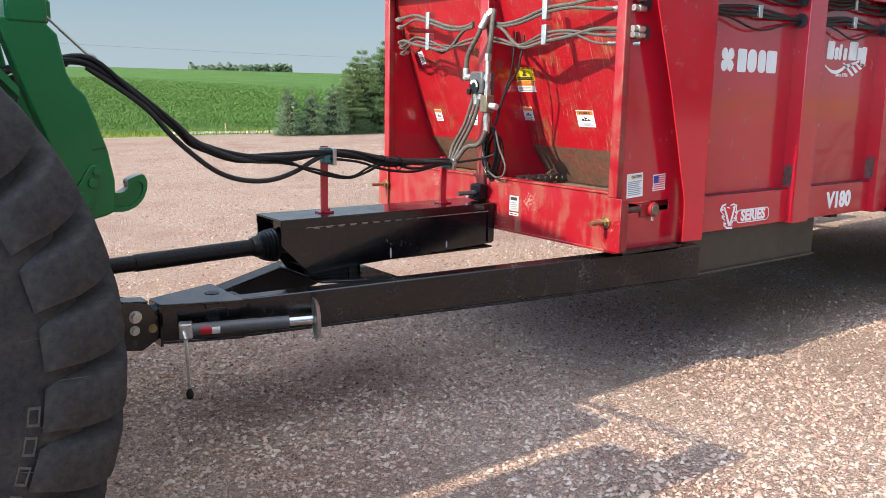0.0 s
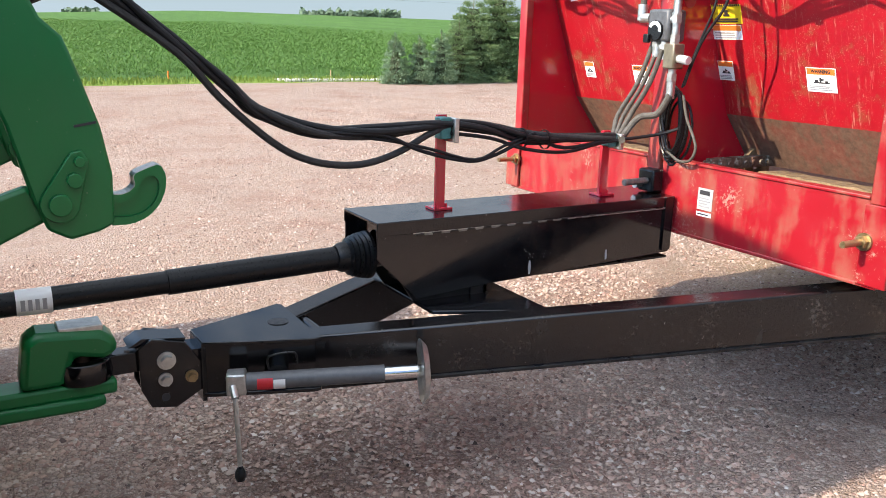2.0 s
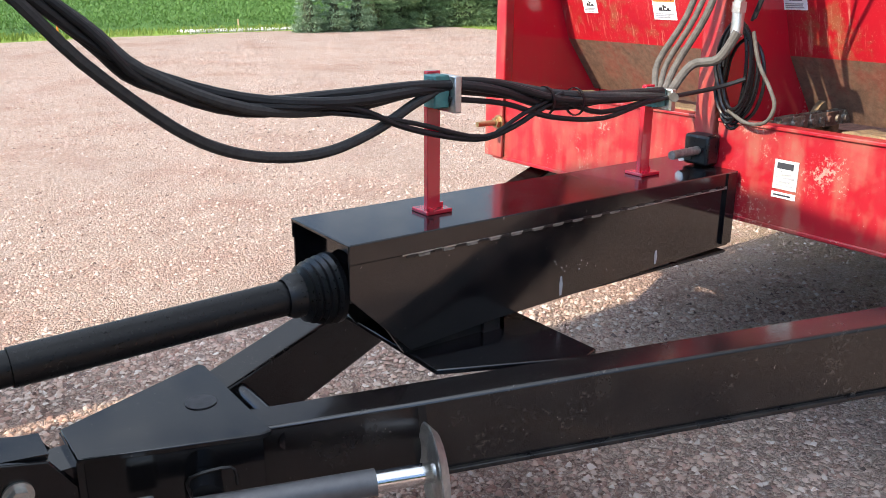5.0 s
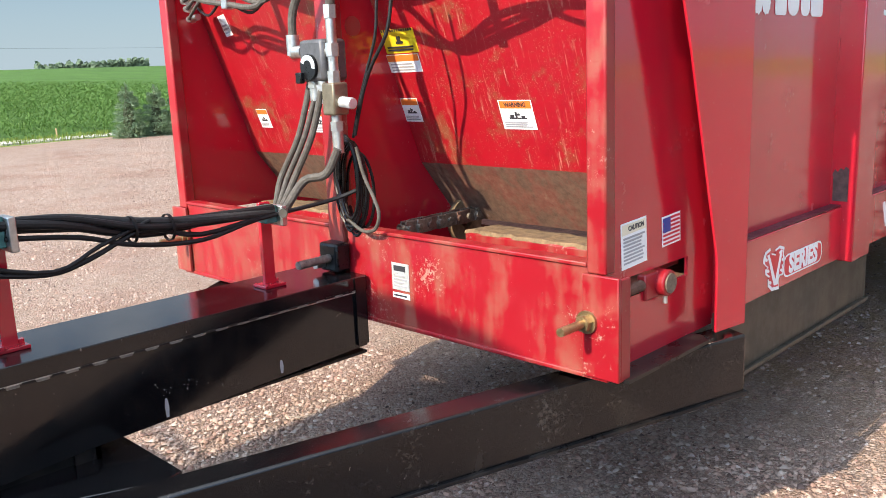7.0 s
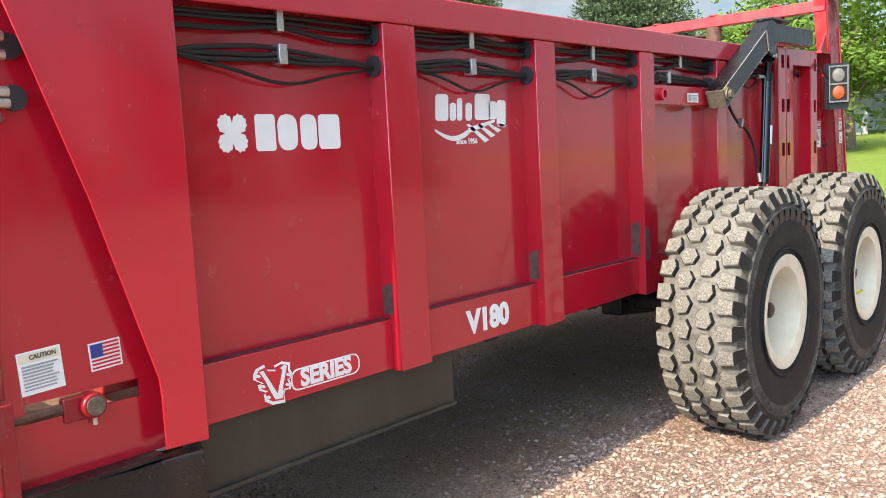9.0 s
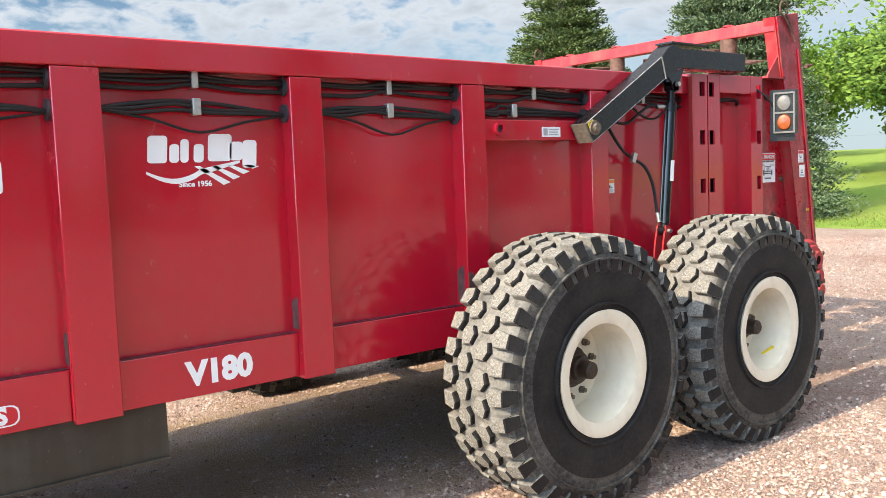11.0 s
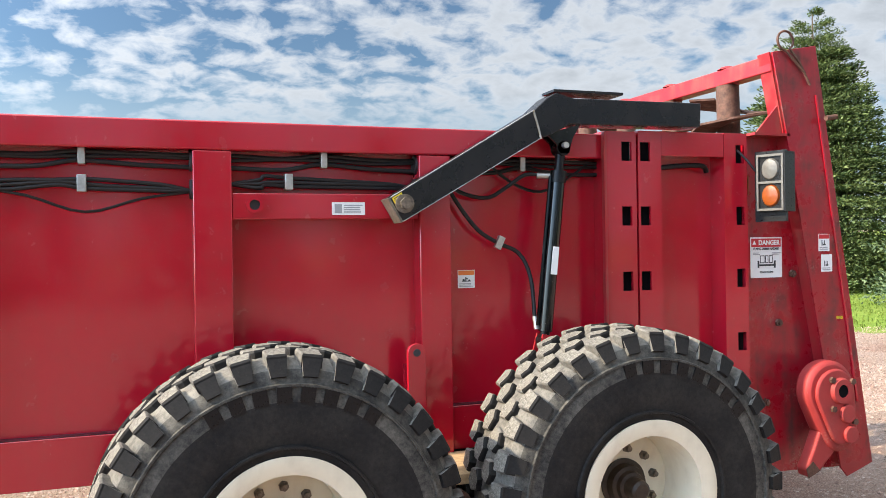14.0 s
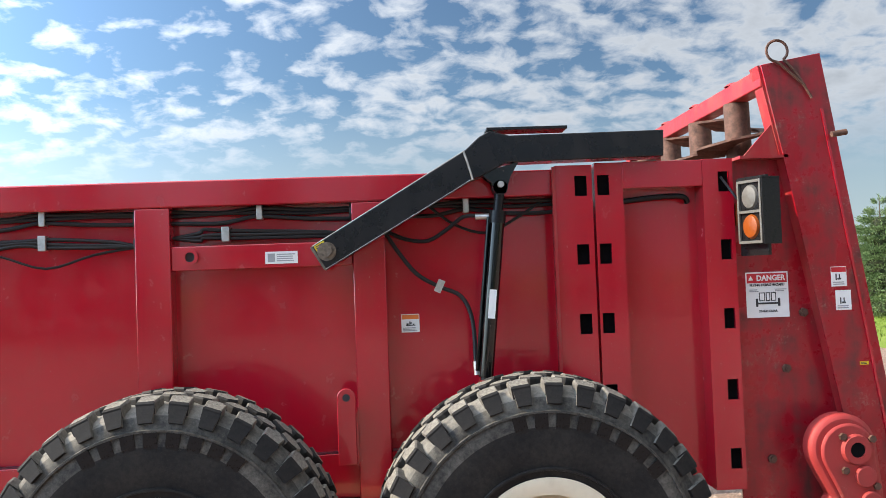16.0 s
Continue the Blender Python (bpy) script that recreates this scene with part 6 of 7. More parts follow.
sticker("yellow_sticker", on_slope(3.886, 1.692), 0.160, 0.084, [(0.02 + 0.07 * k, 0.055 + 0.07 * k, 0.90, 1.0, INK_SHADE) for k in range(14)] + [(0.40, 0.60, 0.40, 0.50, INK_SHADE), (0.45, 0.55, 0.50, 0.70, INK_SHADE)] + bars(2, 0.1, 0.9, 0.08, 0.32, INK_SHADE, 4), "yellow and black hazard sticker", YELLOW)
sticker("white_sticker", on_slope(3.896, 1.618), 0.160, 0.064, [(0.02, 0.98, 0.62, 0.97, ORANGE)] + bars(3, 0.08, 0.92, 0.05, 0.55, GREYINK, 5), "white and orange hazard sticker")
warn("warning_sticker", on_slope(4.877, 1.417), 0.078, 0.086, "small warning sticker on the sloping wall", 6)
sticker("white_sticker", on_slope(4.895, 1.806, 8), 0.055, 0.09, bars(3, 0.1, 0.9, 0.1, 0.6, GREYINK, 7), "small peeling white sticker")
sticker("serial_plate", pose(3.3055, 3.688, 0.945, 90, 0, -90), 0.080, 0.090, [(0.12, 0.80, 0.70, 0.90, INK_SHADE)] + bars(4, 0.12, 0.88, 0.1, 0.6, GREYINK, 8), "silver maker's plate", SILVER)
sticker("serial_tag", pose(3.3055, 3.688, 0.882, 90, 0, -90), 0.080, 0.018, bars(1, 0.08, 0.92, 0.2, 0.8, INK_SHADE, 9), "small white number tag")
st = sticker("caution_sticker", on_side(3.452, 1.118, 2.9195, 3), 0.125, 0.125, [(0.04, 0.96, 0.74, 0.96, plain("cream_vinyl", (0.72, 0.66, 0.5), 0.45, 0, 0.05, 8, 0))] + bars(8, 0.08, 0.94, 0.08, 0.70, GREYINK, 10), "white caution sticker with fine print")
letters("caution_word", "CAUTION", 0.019, INK_SHADE, st, on_side(3.452, 1.118, 2.9165, 3) @ Vector((0.010, 0.044, 0)), (90, -3, 0), "", 0.9, 0.0004)
# flag sticker
st = sticker("flag_sticker", on_side(3.645, 1.125, 2.9195, 3), 0.100, 0.086, [(0.05, 0.95, 0.06 + 0.88 * (2 * k) / 13, 0.06 + 0.88 * (2 * k + 1) / 13, REDVINYL) for k in range(7)] + [(0.05, 0.43, 0.06 + 0.88 * 6 / 13, 0.94, BLUE)], "small striped national flag sticker")
# white rail sticker, bay stickers
sticker("white_sticker", on_side(7.444, 1.946, YS + 0.0115), 0.148, 0.056, [(0.08, 0.30, 0.15, 0.85, GREYINK)] + bars(4, 0.36, 0.95, 0.15, 0.85, GREYINK, 12), "white notice sticker on the pipe rail")
warn("warning_sticker", on_side(8.025, 1.618, YP - 0.001), 0.085, 0.085, "small white and orange warning sticker", 13)
# danger sign on the rear plate
dgm = on_side(9.717, 1.69, 2.8495)
st = sticker("danger_sign", dgm, 0.205, 0.215, [(0.03, 0.97, 0.76, 0.97, REDVINYL), (0.30, 0.44, 0.36, 0.55, INK_SHADE), (0.32, 0.42, 0.38, 0.53, WHITE), (0.46, 0.56, 0.36, 0.55, INK_SHADE), (0.48, 0.54, 0.38, 0.53, WHITE), (0.58, 0.70, 0.36, 0.55, INK_SHADE), (0.60, 0.68, 0.38, 0.53, WHITE), (0.22, 0.27, 0.24, 0.42, INK_SHADE), (0.74, 0.79, 0.24, 0.42, INK_SHADE), (0.22, 0.79, 0.29, 0.33, INK_SHADE)] + bars(2, 0.08, 0.3, 0.56, 0.63, GREYINK, 14) + bars(2, 0.68, 0.95, 0.56, 0.63, GREYINK, 15), "white danger sign with a red heading")
letters("danger_word", "DANGER", 0.036, WHITE, st, dgm @ Vector((0.018, 0.078, 0.0035)), (90, 0, 0), "", 0.95, 0.0004)
letters("danger_line", "FLYING DEBRIS HAZARD", 0.0165, INK_SHADE, st, dgm @ Vector((0, 0.046, 0.0035)), (90, 0, 0), "", 0.92, 0.0004)
letters("danger_foot", "STAND CLEAR", 0.015, INK_SHADE, st, dgm @ Vector((0, -0.078, 0.0035)), (90, 0, 0), "", 0.9, 0.0004)
tri = G().prism([(-0.012, -0.010), (0.012, -0.010), (0.0, 0.012)], 0.0008, 'z', 0.0034)
tri.v = [tuple(dgm @ Vector((p[0] - 0.078, p[1] + 0.079, p[2]))) for p in tri.v]
part("alert_triangle", tri, WHITE, st, smooth=False)
for z in (1.765, 1.655):
    sticker("white_sticker", on_side(10.03 - 0.15 * (z - 1.70), z, 2.7595), 0.074, 0.092, [(0.03, 0.97, 0.72, 0.97, REDVINYL if z > 1.7 else WHITE), (0.28, 0.36, 0.32, 0.64, INK_SHADE), (0.40, 0.64, 0.34, 0.42, INK_SHADE), (0.50, 0.57, 0.42, 0.62, INK_SHADE)] + bars(2, 0.1, 0.9, 0.06, 0.26, GREYINK, 16), "small white pictogram sticker")
sticker("yellow_tag", on_side(10.12, 1.36, 2.7595), 0.042, 0.016, bars(2, 0.1, 0.9, 0.1, 0.9, INK_SHADE, 17), "tiny yellow tag", YELLOW)
sticker("yellow_tag", on_side(7.635, 1.985, 2.6985, 30), 0.05, 0.03, bars(3, 0.1, 0.9, 0.1, 0.9, INK_SHADE, 18), "worn yellow tag on the lift arm", YELLOW)

# maker's marks, as plain white shapes
yl = YP - 0.0012


def blob(name, pts, m, mt=WHITE, parent=None, label="", lift=0.0008):
    g = G().prism(pts, lift, 'z', 0.0)
    g.v = [tuple(m @ Vector(p)) for p in g.v]
    return part(name, g, mt, parent or SP, label, smooth=False)


def rounded(x0, x1, y0, y1, r=0.01, shear=0.0):
    out = []
    for cx, cy, a0 in ((x1 - r, y1 - r, 0), (x0 + r, y1 - r, 90), (x0 + r, y0 + r, 180), (x1 - r, y0 + r, 270)):
        for k in range(4):
            a = radians(a0 + 30 * k)
            x, y = cx + r * math.cos(a), cy + r * math.sin(a)
            out.append((x + shear * (y - y0), y))
    return out


mk = on_side(4.152, 1.782, yl)
pet = []
for k in range(48):
    a = 2 * math.pi * k / 48
    r = 0.030 + 0.036 * abs(math.sin(2 * a)) ** 0.6 + (0.006 if k % 2 else 0)
    pet.append((r * math.cos(a), r * math.sin(a) * 1.1))
logo = blob("clover_mark", pet, mk, label="white four-lobed mark")
for x0, x1, r in ((0.092, 0.178, 0.012), (0.188, 0.276, 0.036), (0.290, 0.366, 0.028), (0.374, 0.478, 0.016)):
    blob("logo_block", rounded(x0, x1, -0.064, 0.064, r), mk, parent=logo)
mk = on_side(5.385, 1.825, yl) @ Matrix.Diagonal((1.38, 1.1, 1, 1))
logo = None
for x0, x1, y0, y1 in ((-0.155, -0.095, -0.005, 0.098), (-0.088, -0.058, -0.005, 0.066), (-0.054, -0.028, -0.005, 0.085), (-0.012, 0.020, -0.005, 0.066), (0.034, 0.112, -0.002, 0.104), (0.106, 0.150, 0.0, 0.074), (0.148, 0.196, -0.03, 0.080)):
    logo = blob("logo_block", rounded(x0, x1, y0, y1, 0.012, 0.06), mk, parent=logo, label="white maker's mark in plain blocks" if logo is None else "")
up = [(-0.16 + 0.30 * k / 16, -0.035 - 0.030 * math.sin(math.pi * min(1, k / 9)) + 0.035 * max(0, (k - 8) / 8)) for k in range(17)]
blob("logo_swoosh", up + [(x, y - 0.010 - 0.012 * math.sin(math.pi * k / 16)) for k, (x, y) in reversed(list(enumerate(up)))], mk, parent=logo)
for k in range(4):
    x = 0.06 + 0.034 * k
    blob("logo_stripe", [(x - 0.07 + 0.02 * k, -0.02), (x - 0.055 + 0.02 * k, -0.018), (x + 0.045, -0.085 + 0.02 * k), (x + 0.022, -0.095 + 0.02 * k)], mk, parent=logo)
letters("since_line", "Since 1956", 0.032, WHITE, logo, mk @ Vector((-0.01, -0.088, 0.0006)), (90, 0, 0), "", 1.05, 0.0006)
letters("model_number", "V180", 0.138, WHITE, SP, (5.412, YB - 0.0012, 0.925), (90, 0, 0), "white model number on the lower band", 1.02, 0.0008, bold=0.05)
mk = on_side(4.212, 0.902, YB - 0.0012) @ Matrix.Diagonal((1.1, 0.95, 1, 1))


def upright(pts):
    """Outline drawn on a slant, set level and at size."""
    return [((x - 185) * 0.00069 / 1.1, 0.008 - (y + 0.30 * (x - 185) - 228) * 0.00060 / 0.95) for x, y in pts]


OUT = upright([(80, 150), (130, 122), (142, 150), (200, 148), (190, 125), (240, 97), (292, 100), (288, 140), (302, 165), (300, 192), (278, 202), (292, 230), (286, 260), (252, 268), (240, 290), (245, 345), (165, 360), (120, 340), (117, 300), (135, 290), (90, 275), (84, 245), (110, 235), (60, 215), (62, 185)])
em = blob("series_emblem", OUT, mk, label="white flower-like series emblem")
ox, oy = sum(p[0] for p in OUT) / len(OUT), sum(p[1] for p in OUT) / len(OUT)
blob("emblem_field", [(ox + (x - ox) * 0.86, oy + (y - oy) * 0.86) for x, y in OUT], mk, REDVINYL, em, lift=0.0012)
blob("emblem_v", upright([(98, 168), (122, 158), (160, 222), (200, 292), (222, 215), (240, 145), (226, 138), (252, 118), (270, 120), (258, 165), (238, 240), (228, 318), (184, 328), (158, 280), (126, 210)]), mk, WHITE, em, lift=0.0016)
for cx, cy in ((88, 192), (112, 252), (140, 315), (278, 175), (268, 235)):
    blob("emblem_petal", upright([(cx + 17 * math.cos(q), cy + 10 * math.sin(q)) for q in [math.pi * k / 5 for k in range(10)]]), mk, WHITE, em, lift=0.0016)
blob("series_backing", rounded(0.066, 0.366, -0.047, 0.037, 0.03), mk, parent=em)
blob("series_inner", rounded(0.072, 0.360, -0.041, 0.031, 0.026), mk, REDVINYL, em, lift=0.0012)
letters("series_word", "SERIES", 0.088, WHITE, em, mk @ Vector((0.216, -0.005, 0.0016)), (90, 0, 0), "", 1.0, 0.0006, bold=0.045)
# scuffed bare patches at the feet of the posts
for (a, b), h in zip(POSTS, (0.13, 0.15, 0.20, 0.12)):
    rn = random.Random(int(a * 10))
    pts = [(0.0, -h * 0.5), (0.055, -h * 0.5), (0.058, h * 0.28), (0.050, h * 0.42), (0.040, h * 0.34), (0.030, h * 0.46), (0.020, h * 0.40), (0.012, h * 0.5), (0.0, h * 0.44)]
    g = G().prism(pts, 0.0012, 'x', a - 0.0016)
    g.v = [(x, YP - 0.062 + y, 1.05 + h * 0.5 + z) for x, y, z in g.v]
    part("bare_patch", g, SCUFF, SP, smooth=False)
    g = G().prism([(p[0] * 0.9 + 0.004 * rn.random(), p[1]) for p in pts], 0.0012, 'y', YS - 0.0014)
    g.v = [(a + 0.002 + x, y, 1.02 + h * 0.5 + z) for x, y, z in g.v]
    part("bare_patch", g, SCUFF, SP, smooth=False) if 6 < a < 7 else None

# ---- the tractor ----
TR = thing("tractor", (-1.2, CY, 0.0), "large green farm tractor with dual rear tyres, seen from behind", "tractor")
TC, RT = (-0.385, 0.92), 1.012       # rear axle, tyre radius


def r1_carcass(w):
    return G().lathe([(0.52, -w * 0.40), (0.54, -w * 0.47), (0.66, -w * 0.51), (RT - 0.20, -w * 0.47), (RT - 0.12, -w * 0.41), (RT - 0.08, -w * 0.3), (RT - 0.07, 0), (RT - 0.08, w * 0.3), (RT - 0.12, w * 0.41), (RT - 0.20, w * 0.47), (0.66, w * 0.51), (0.54, w * 0.47), (0.52, w * 0.40)], 96)


def r1_lug(w, s):
    """A curved bar from the middle out, cut off steeply over the shoulder."""
    rows = ((0.02, 0.0, 0.09, 0.030), (0.12, 0.0, 0.09, 0.034), (0.22, 0.002, 0.095, 0.040), (0.32, 0.006, 0.11, 0.050), (0.38, 0.012, 0.13, 0.058), (0.415, 0.022, 0.15, 0.062), (0.445, 0.050, 0.18, 0.064), (0.475, 0.10, 0.20, 0.064), (0.500, 0.17, 0.22, 0.060))
    vs = []
    for y, dt, db, hw in rows:           # along, top, foot, half width
        a = 0.30 * (1 - y / 0.5) ** 1.25
        rt, rb = RT - dt, RT - db
        for da, r in ((-hw * 1.12, rb), (-hw * 1.0, rt - 0.014), (-hw * 0.84, rt), (hw * 0.84, rt), (hw * 1.0, rt - 0.014), (hw * 1.12, rb)):
            vs.append((r * math.cos(a + da), s * w * y, r * math.sin(a + da)))
    n1 = 6 * (len(rows) - 1)
    fs = [tuple(range(6)), tuple(range(n1 + 5, n1 - 1, -1))]
    for k in range(len(rows) - 1):
        fs += [(6 * k + j, 6 * k + 6 + j, 6 * k + 7 + j, 6 * k + 1 + j) for j in range(5)]
    return G().add(vs, fs)


BIG_ME = mesh_of("tyre", r1_carcass(0.50), BIGTYRE)
autosmooth(BIG_ME, 38)
LUG_ME = {q: mesh_of("lug", r1_lug(0.50, q), BIGTYRE) for q in (-1, 1)}
for me in LUG_ME.values():
    autosmooth(me, 38)
g = G().lathe([(0.53, -0.20), (0.50, -0.21), (0.49, -0.10), (0.46, 0.0), (0.20, 0.02), (0.0, 0.02)], 64).lathe([(0.53, 0.20), (0.49, 0.10), (0.46, 0.0)], 64)
BIGRIM_ME = mesh_of("rim", g, YELLOW)
autosmooth(BIGRIM_ME, 40)
for y in (2.33, 2.93, far(2.33), far(2.93)):
    w = part("rear_wheel", BIGRIM_ME, YELLOW, TR, "yellow tractor rim with a dusty lugged tyre", at=(TC[0], y, TC[1]))
    w.rotation_euler = (0, radians(7 if y < CY else 11), 0 if y < CY else math.pi)
    ob = new("tyre", BIG_ME)
    ob.parent = w
    ob["label"] = "dusty black lugged tractor tyre"
    for i in range(34):
        for q in (-1, 1):
            ob = new("lug", LUG_ME[q])
            ob.parent = w
            ob.rotation_euler = (0, -2 * math.pi * (i + (0.5 if q > 0 else 0)) / 34, 0)
part("rear_axle", G().cyl((TC[0], 2.3, TC[1]), (TC[0], far(2.3), TC[1]), 0.11, 24), GREEN, TR)
# moulded hairs and raised marks on the outer sidewall
trn = random.Random(9)
for k in range(16):
    a = radians(-50 + 8 * k)
    r = 0.80 + trn.uniform(-0.04, 0.06)
    p = Vector((TC[0] + r * math.cos(a), 2.33 - 0.243, TC[1] + r * math.sin(a)))
    t = Vector((math.cos(a), -0.02, math.sin(a)))
    part("moulding_hair", G().tube([p - t * 0.025, p + t * 0.01, p + t * 0.04], 0.0009, 4, smooth=1), HOSE_DUSTY, TR)
for k in range(5):
    a = radians(-8 - 5.4 * k)
    c = Vector((TC[0] + 0.77 * math.cos(a), 2.33 - 0.2415, TC[1] + 0.77 * math.sin(a)))
    t, u = Vector((math.sin(a), 0, -math.cos(a))), Vector((math.cos(a), 0, math.sin(a)))
    g = G()
    for i0, i1, j0, j1 in ((-1, 1, -1, -0.72), (-1, 1, 0.72, 1), (-1, -0.72, -0.72, 0.72), (0.72, 1, -0.72, 0.72)):
        q = [c + t * i * 0.024 + u * j * 0.014 + Vector((0, d, 0)) for d in (0.004, -0.003) for i, j in ((i0, j0), (i1, j0), (i1, j1), (i0, j1))]
        g.add(q, [(0, 1, 2, 3), (7, 6, 5, 4), (0, 4, 5, 1), (1, 5, 6, 2), (2, 6, 7, 3), (3, 7, 4, 0)])
    part("raised_mark", g, HOSE_DUSTY, TR, "raised sidewall character rubbed pale")

# quick hitch frame with two claw legs
leg = [(0.585, 1.82), (0.735, 1.82), (0.79, 1.765), (0.815, 1.63), (0.835, 1.585), (0.878, 1.545), (0.905, 1.47), (0.948, 1.335), (0.968, 1.22), (0.965, 1.10), (0.93, 1.083), (0.865, 1.068), (0.815, 1.095), (0.79, 1.16), (0.745, 1.345), (0.665, 1.56)]
def rounded(pts):
    """The outline with each corner cut once on both sides."""
    return [(a[0] + (b[0] - a[0]) * q, a[1] + (b[1] - a[1]) * q) for a, b in zip(pts, pts[1:] + pts[:1]) for q in (0.2, 0.8)]


hook = rounded([(0.950, 1.183), (0.965, 1.171), (0.985, 1.168), (1.006, 1.175), (1.021, 1.190), (1.016, 1.217), (1.047, 1.230), (1.081, 1.241), (1.096, 1.211), (1.093, 1.177), (1.077, 1.139), (1.047, 1.109), (1.006, 1.093), (0.950, 1.094)])
dish = rounded([(0.957, 1.148), (0.968, 1.148), (0.989, 1.149), (1.009, 1.158), (1.023, 1.171), (1.035, 1.200), (1.050, 1.213), (1.068, 1.211), (1.078, 1.194), (1.076, 1.170), (1.062, 1.141), (1.036, 1.120), (1.002, 1.112), (0.957, 1.115)])


def claw_rim(y):
    """Raised border round the dished side of the claw."""
    n = len(hook)
    vs = [(x, y, z) for x, z in hook] + [(x, y, z) for x, z in dish] + [(x, y + 0.010, z) for x, z in hook] + [(x, y + 0.010, z) for x, z in dish]
    fs = []
    for k in range(n):
        e = (k + 1) % n
        fs += [(k, e, n + e, n + k), (n + k, n + e, 3 * n + e, 3 * n + k), (e, k, 2 * n + k, 2 * n + e)]
    return G().add(vs, fs)


def claw_wear(y):
    """Bare steel worn bright in the throat and over the lip."""
    g = G()
    for (x0, z0), (x1, z1) in zip(hook[2:15], hook[3:16]):
        d = math.hypot(x1 - x0, z1 - z0)
        nx, nz = -(z1 - z0) / d * 0.0015, (x1 - x0) / d * 0.0015
        q = [(x0 + nx, y + 0.001, z0 + nz), (x1 + nx, y + 0.001, z1 + nz), (x1 + nx, y + 0.054, z1 + nz), (x0 + nx, y + 0.054, z0 + nz)]
        g.add(q + [(x - 2 * nx, v, z - 2 * nz) for x, v, z in q], [(0, 1, 2, 3), (7, 6, 5, 4), (0, 4, 5, 1), (1, 5, 6, 2), (2, 6, 7, 3), (3, 7, 4, 0)])
    return g


hq = part("quick_hitch", G().box(0.62, 0.76, 3.40, 4.58, 1.80, 1.92), GREEN, TR, "green quick-hitch frame with claw hooks", edge=0.012)
for y in (3.405, 4.485):
    part("hitch_leg", G().prism(leg, 0.09, 'y', y), GREEN, hq, edge=0.008)
    part("claw", G().prism(hook, 0.045, 'y', y + 0.021), GREEN, hq, "green claw hook with a dished side")
    part("claw_rim", claw_rim(y + 0.011), GREEN, hq)
    part("worn_throat", claw_wear(y + 0.011), STEEL, hq, "bare bright steel worn by the hitch pin")
    strap = [(0.845 + 0.045 * math.cos(a), 1.158 + 0.045 * math.sin(a)) for a in [math.pi * (0.85 + 1.0 * k / 8) for k in range(9)]] + [(0.915, 1.26), (0.90, 1.285), (0.875, 1.28)]
    part("latch_plate", G().prism(strap, 0.012, 'y', y - 0.012), GREEN, hq, edge=0.003)
    for x, z, r in ((0.845, 1.158, 0.026), (0.893, 1.258, 0.013), (0.88, 1.215, 0.019)):
        part("latch_pin", G().cyl((x, y - 0.026, z), (x, y - 0.010, z), r, 20 if r > 0.02 else 8), GREEN, hq, edge=0.002)
    part("leg_fold", G().prism([(0.888, 1.343), (0.938, 1.352), (0.939, 1.346), (0.889, 1.337)], 0.002, 'y', y - 0.0016), INK_SHADE, hq)
    # lower link and lift rod from the tractor
    part("lower_link", G().prism([(-0.45, 0.62), (-0.45, 0.74), (0.55, 1.12), (0.78, 1.20), (0.83, 1.12), (0.62, 1.02)], 0.05, 'y', y + 0.02), GREEN, TR, edge=0.01)
    part("lift_rod", G().cyl((0.70, y + 0.05, 1.27), (0.25, y + 0.05, 1.18), 0.035, 16), GREEN, TR)
part("hitch_hook_centre", G().prism([(0.74, 1.80), (0.86, 1.80), (0.90, 1.86), (0.90, 1.93), (0.85, 1.95), (0.84, 1.88), (0.74, 1.90)], 0.05, 'y', 3.965), GREEN, hq, edge=0.008)
part("top_link", G().cyl((0.70, 3.99, 1.88), (-0.3, 3.99, 1.55), 0.035, 16), GREEN, TR)
part("latch_cord", G().tube([(0.77, 3.92, 1.96), (0.92, 3.93, 1.815), (1.05, 3.94, 1.695)], 0.0055, 6, smooth=1), STEEL, TR)
part("cord_clip", G().tube([(1.03, 3.935, 1.715), (1.06, 3.93, 1.70), (1.065, 3.935, 1.672), (1.04, 3.94, 1.665)], 0.008, 8), STEEL, TR)
part("top_lever", G().prism([(0.70, 1.90), (0.74, 1.90), (0.78, 1.99), (0.77, 2.04), (0.73, 2.05), (0.70, 1.98)], 0.02, 'y', 3.46), GREEN, TR, edge=0.004)
# remote hoses behind the hitch, in a loop down to the couplers
for k in range(4):
    e = 0.018 * k
    part("remote_hose", G().tube([(0.95, 3.955 + e, 1.675), (0.85, 3.98 + e, 1.63), (0.745, 4.0 + e, 1.553 + e), (0.665, 4.0 + e, 1.456 + 1.4 * e), (0.60, 3.99 + e, 1.405 + 1.2 * e), (0.50, 3.96, 1.415 + e), (0.30, 3.9, 1.47 + e), (0.10, 3.87, 1.50 + e), (-0.02, 3.86, 1.50 + e)], 0.013, 8), HOSE, TR)
part("remote_hose", G().tube([(0.60, 3.93, 1.69), (0.48, 3.90, 1.66), (0.34, 3.84, 1.58), (0.15, 3.82, 1.50), (-0.02, 3.82, 1.46)], 0.014, 8), HOSE, TR)
part("hanging_cord", G().tube([(0.765, 3.96, 1.57), (0.722, 3.96, 1.475), (0.70, 3.96, 1.39), (0.69, 3.955, 1.32), (0.672, 3.95, 1.27)], 0.008, 8), HOSE, TR)

# drawbar with hammerstrap
db = part("drawbar", G().box(-0.4, 1.02, 3.93, 4.05, 0.435, 0.485), GREEN, TR, edge=0.012)
part("hammerstrap", G().prism([(0.74, 0.485), (0.76, 0.64), (0.80, 0.665), (0.98, 0.65), (1.025, 0.62), (1.03, 0.575), (0.985, 0.555), (0.90, 0.575), (0.87, 0.485)], 0.13, 'y', 3.925), GREEN, db, edge=0.022)
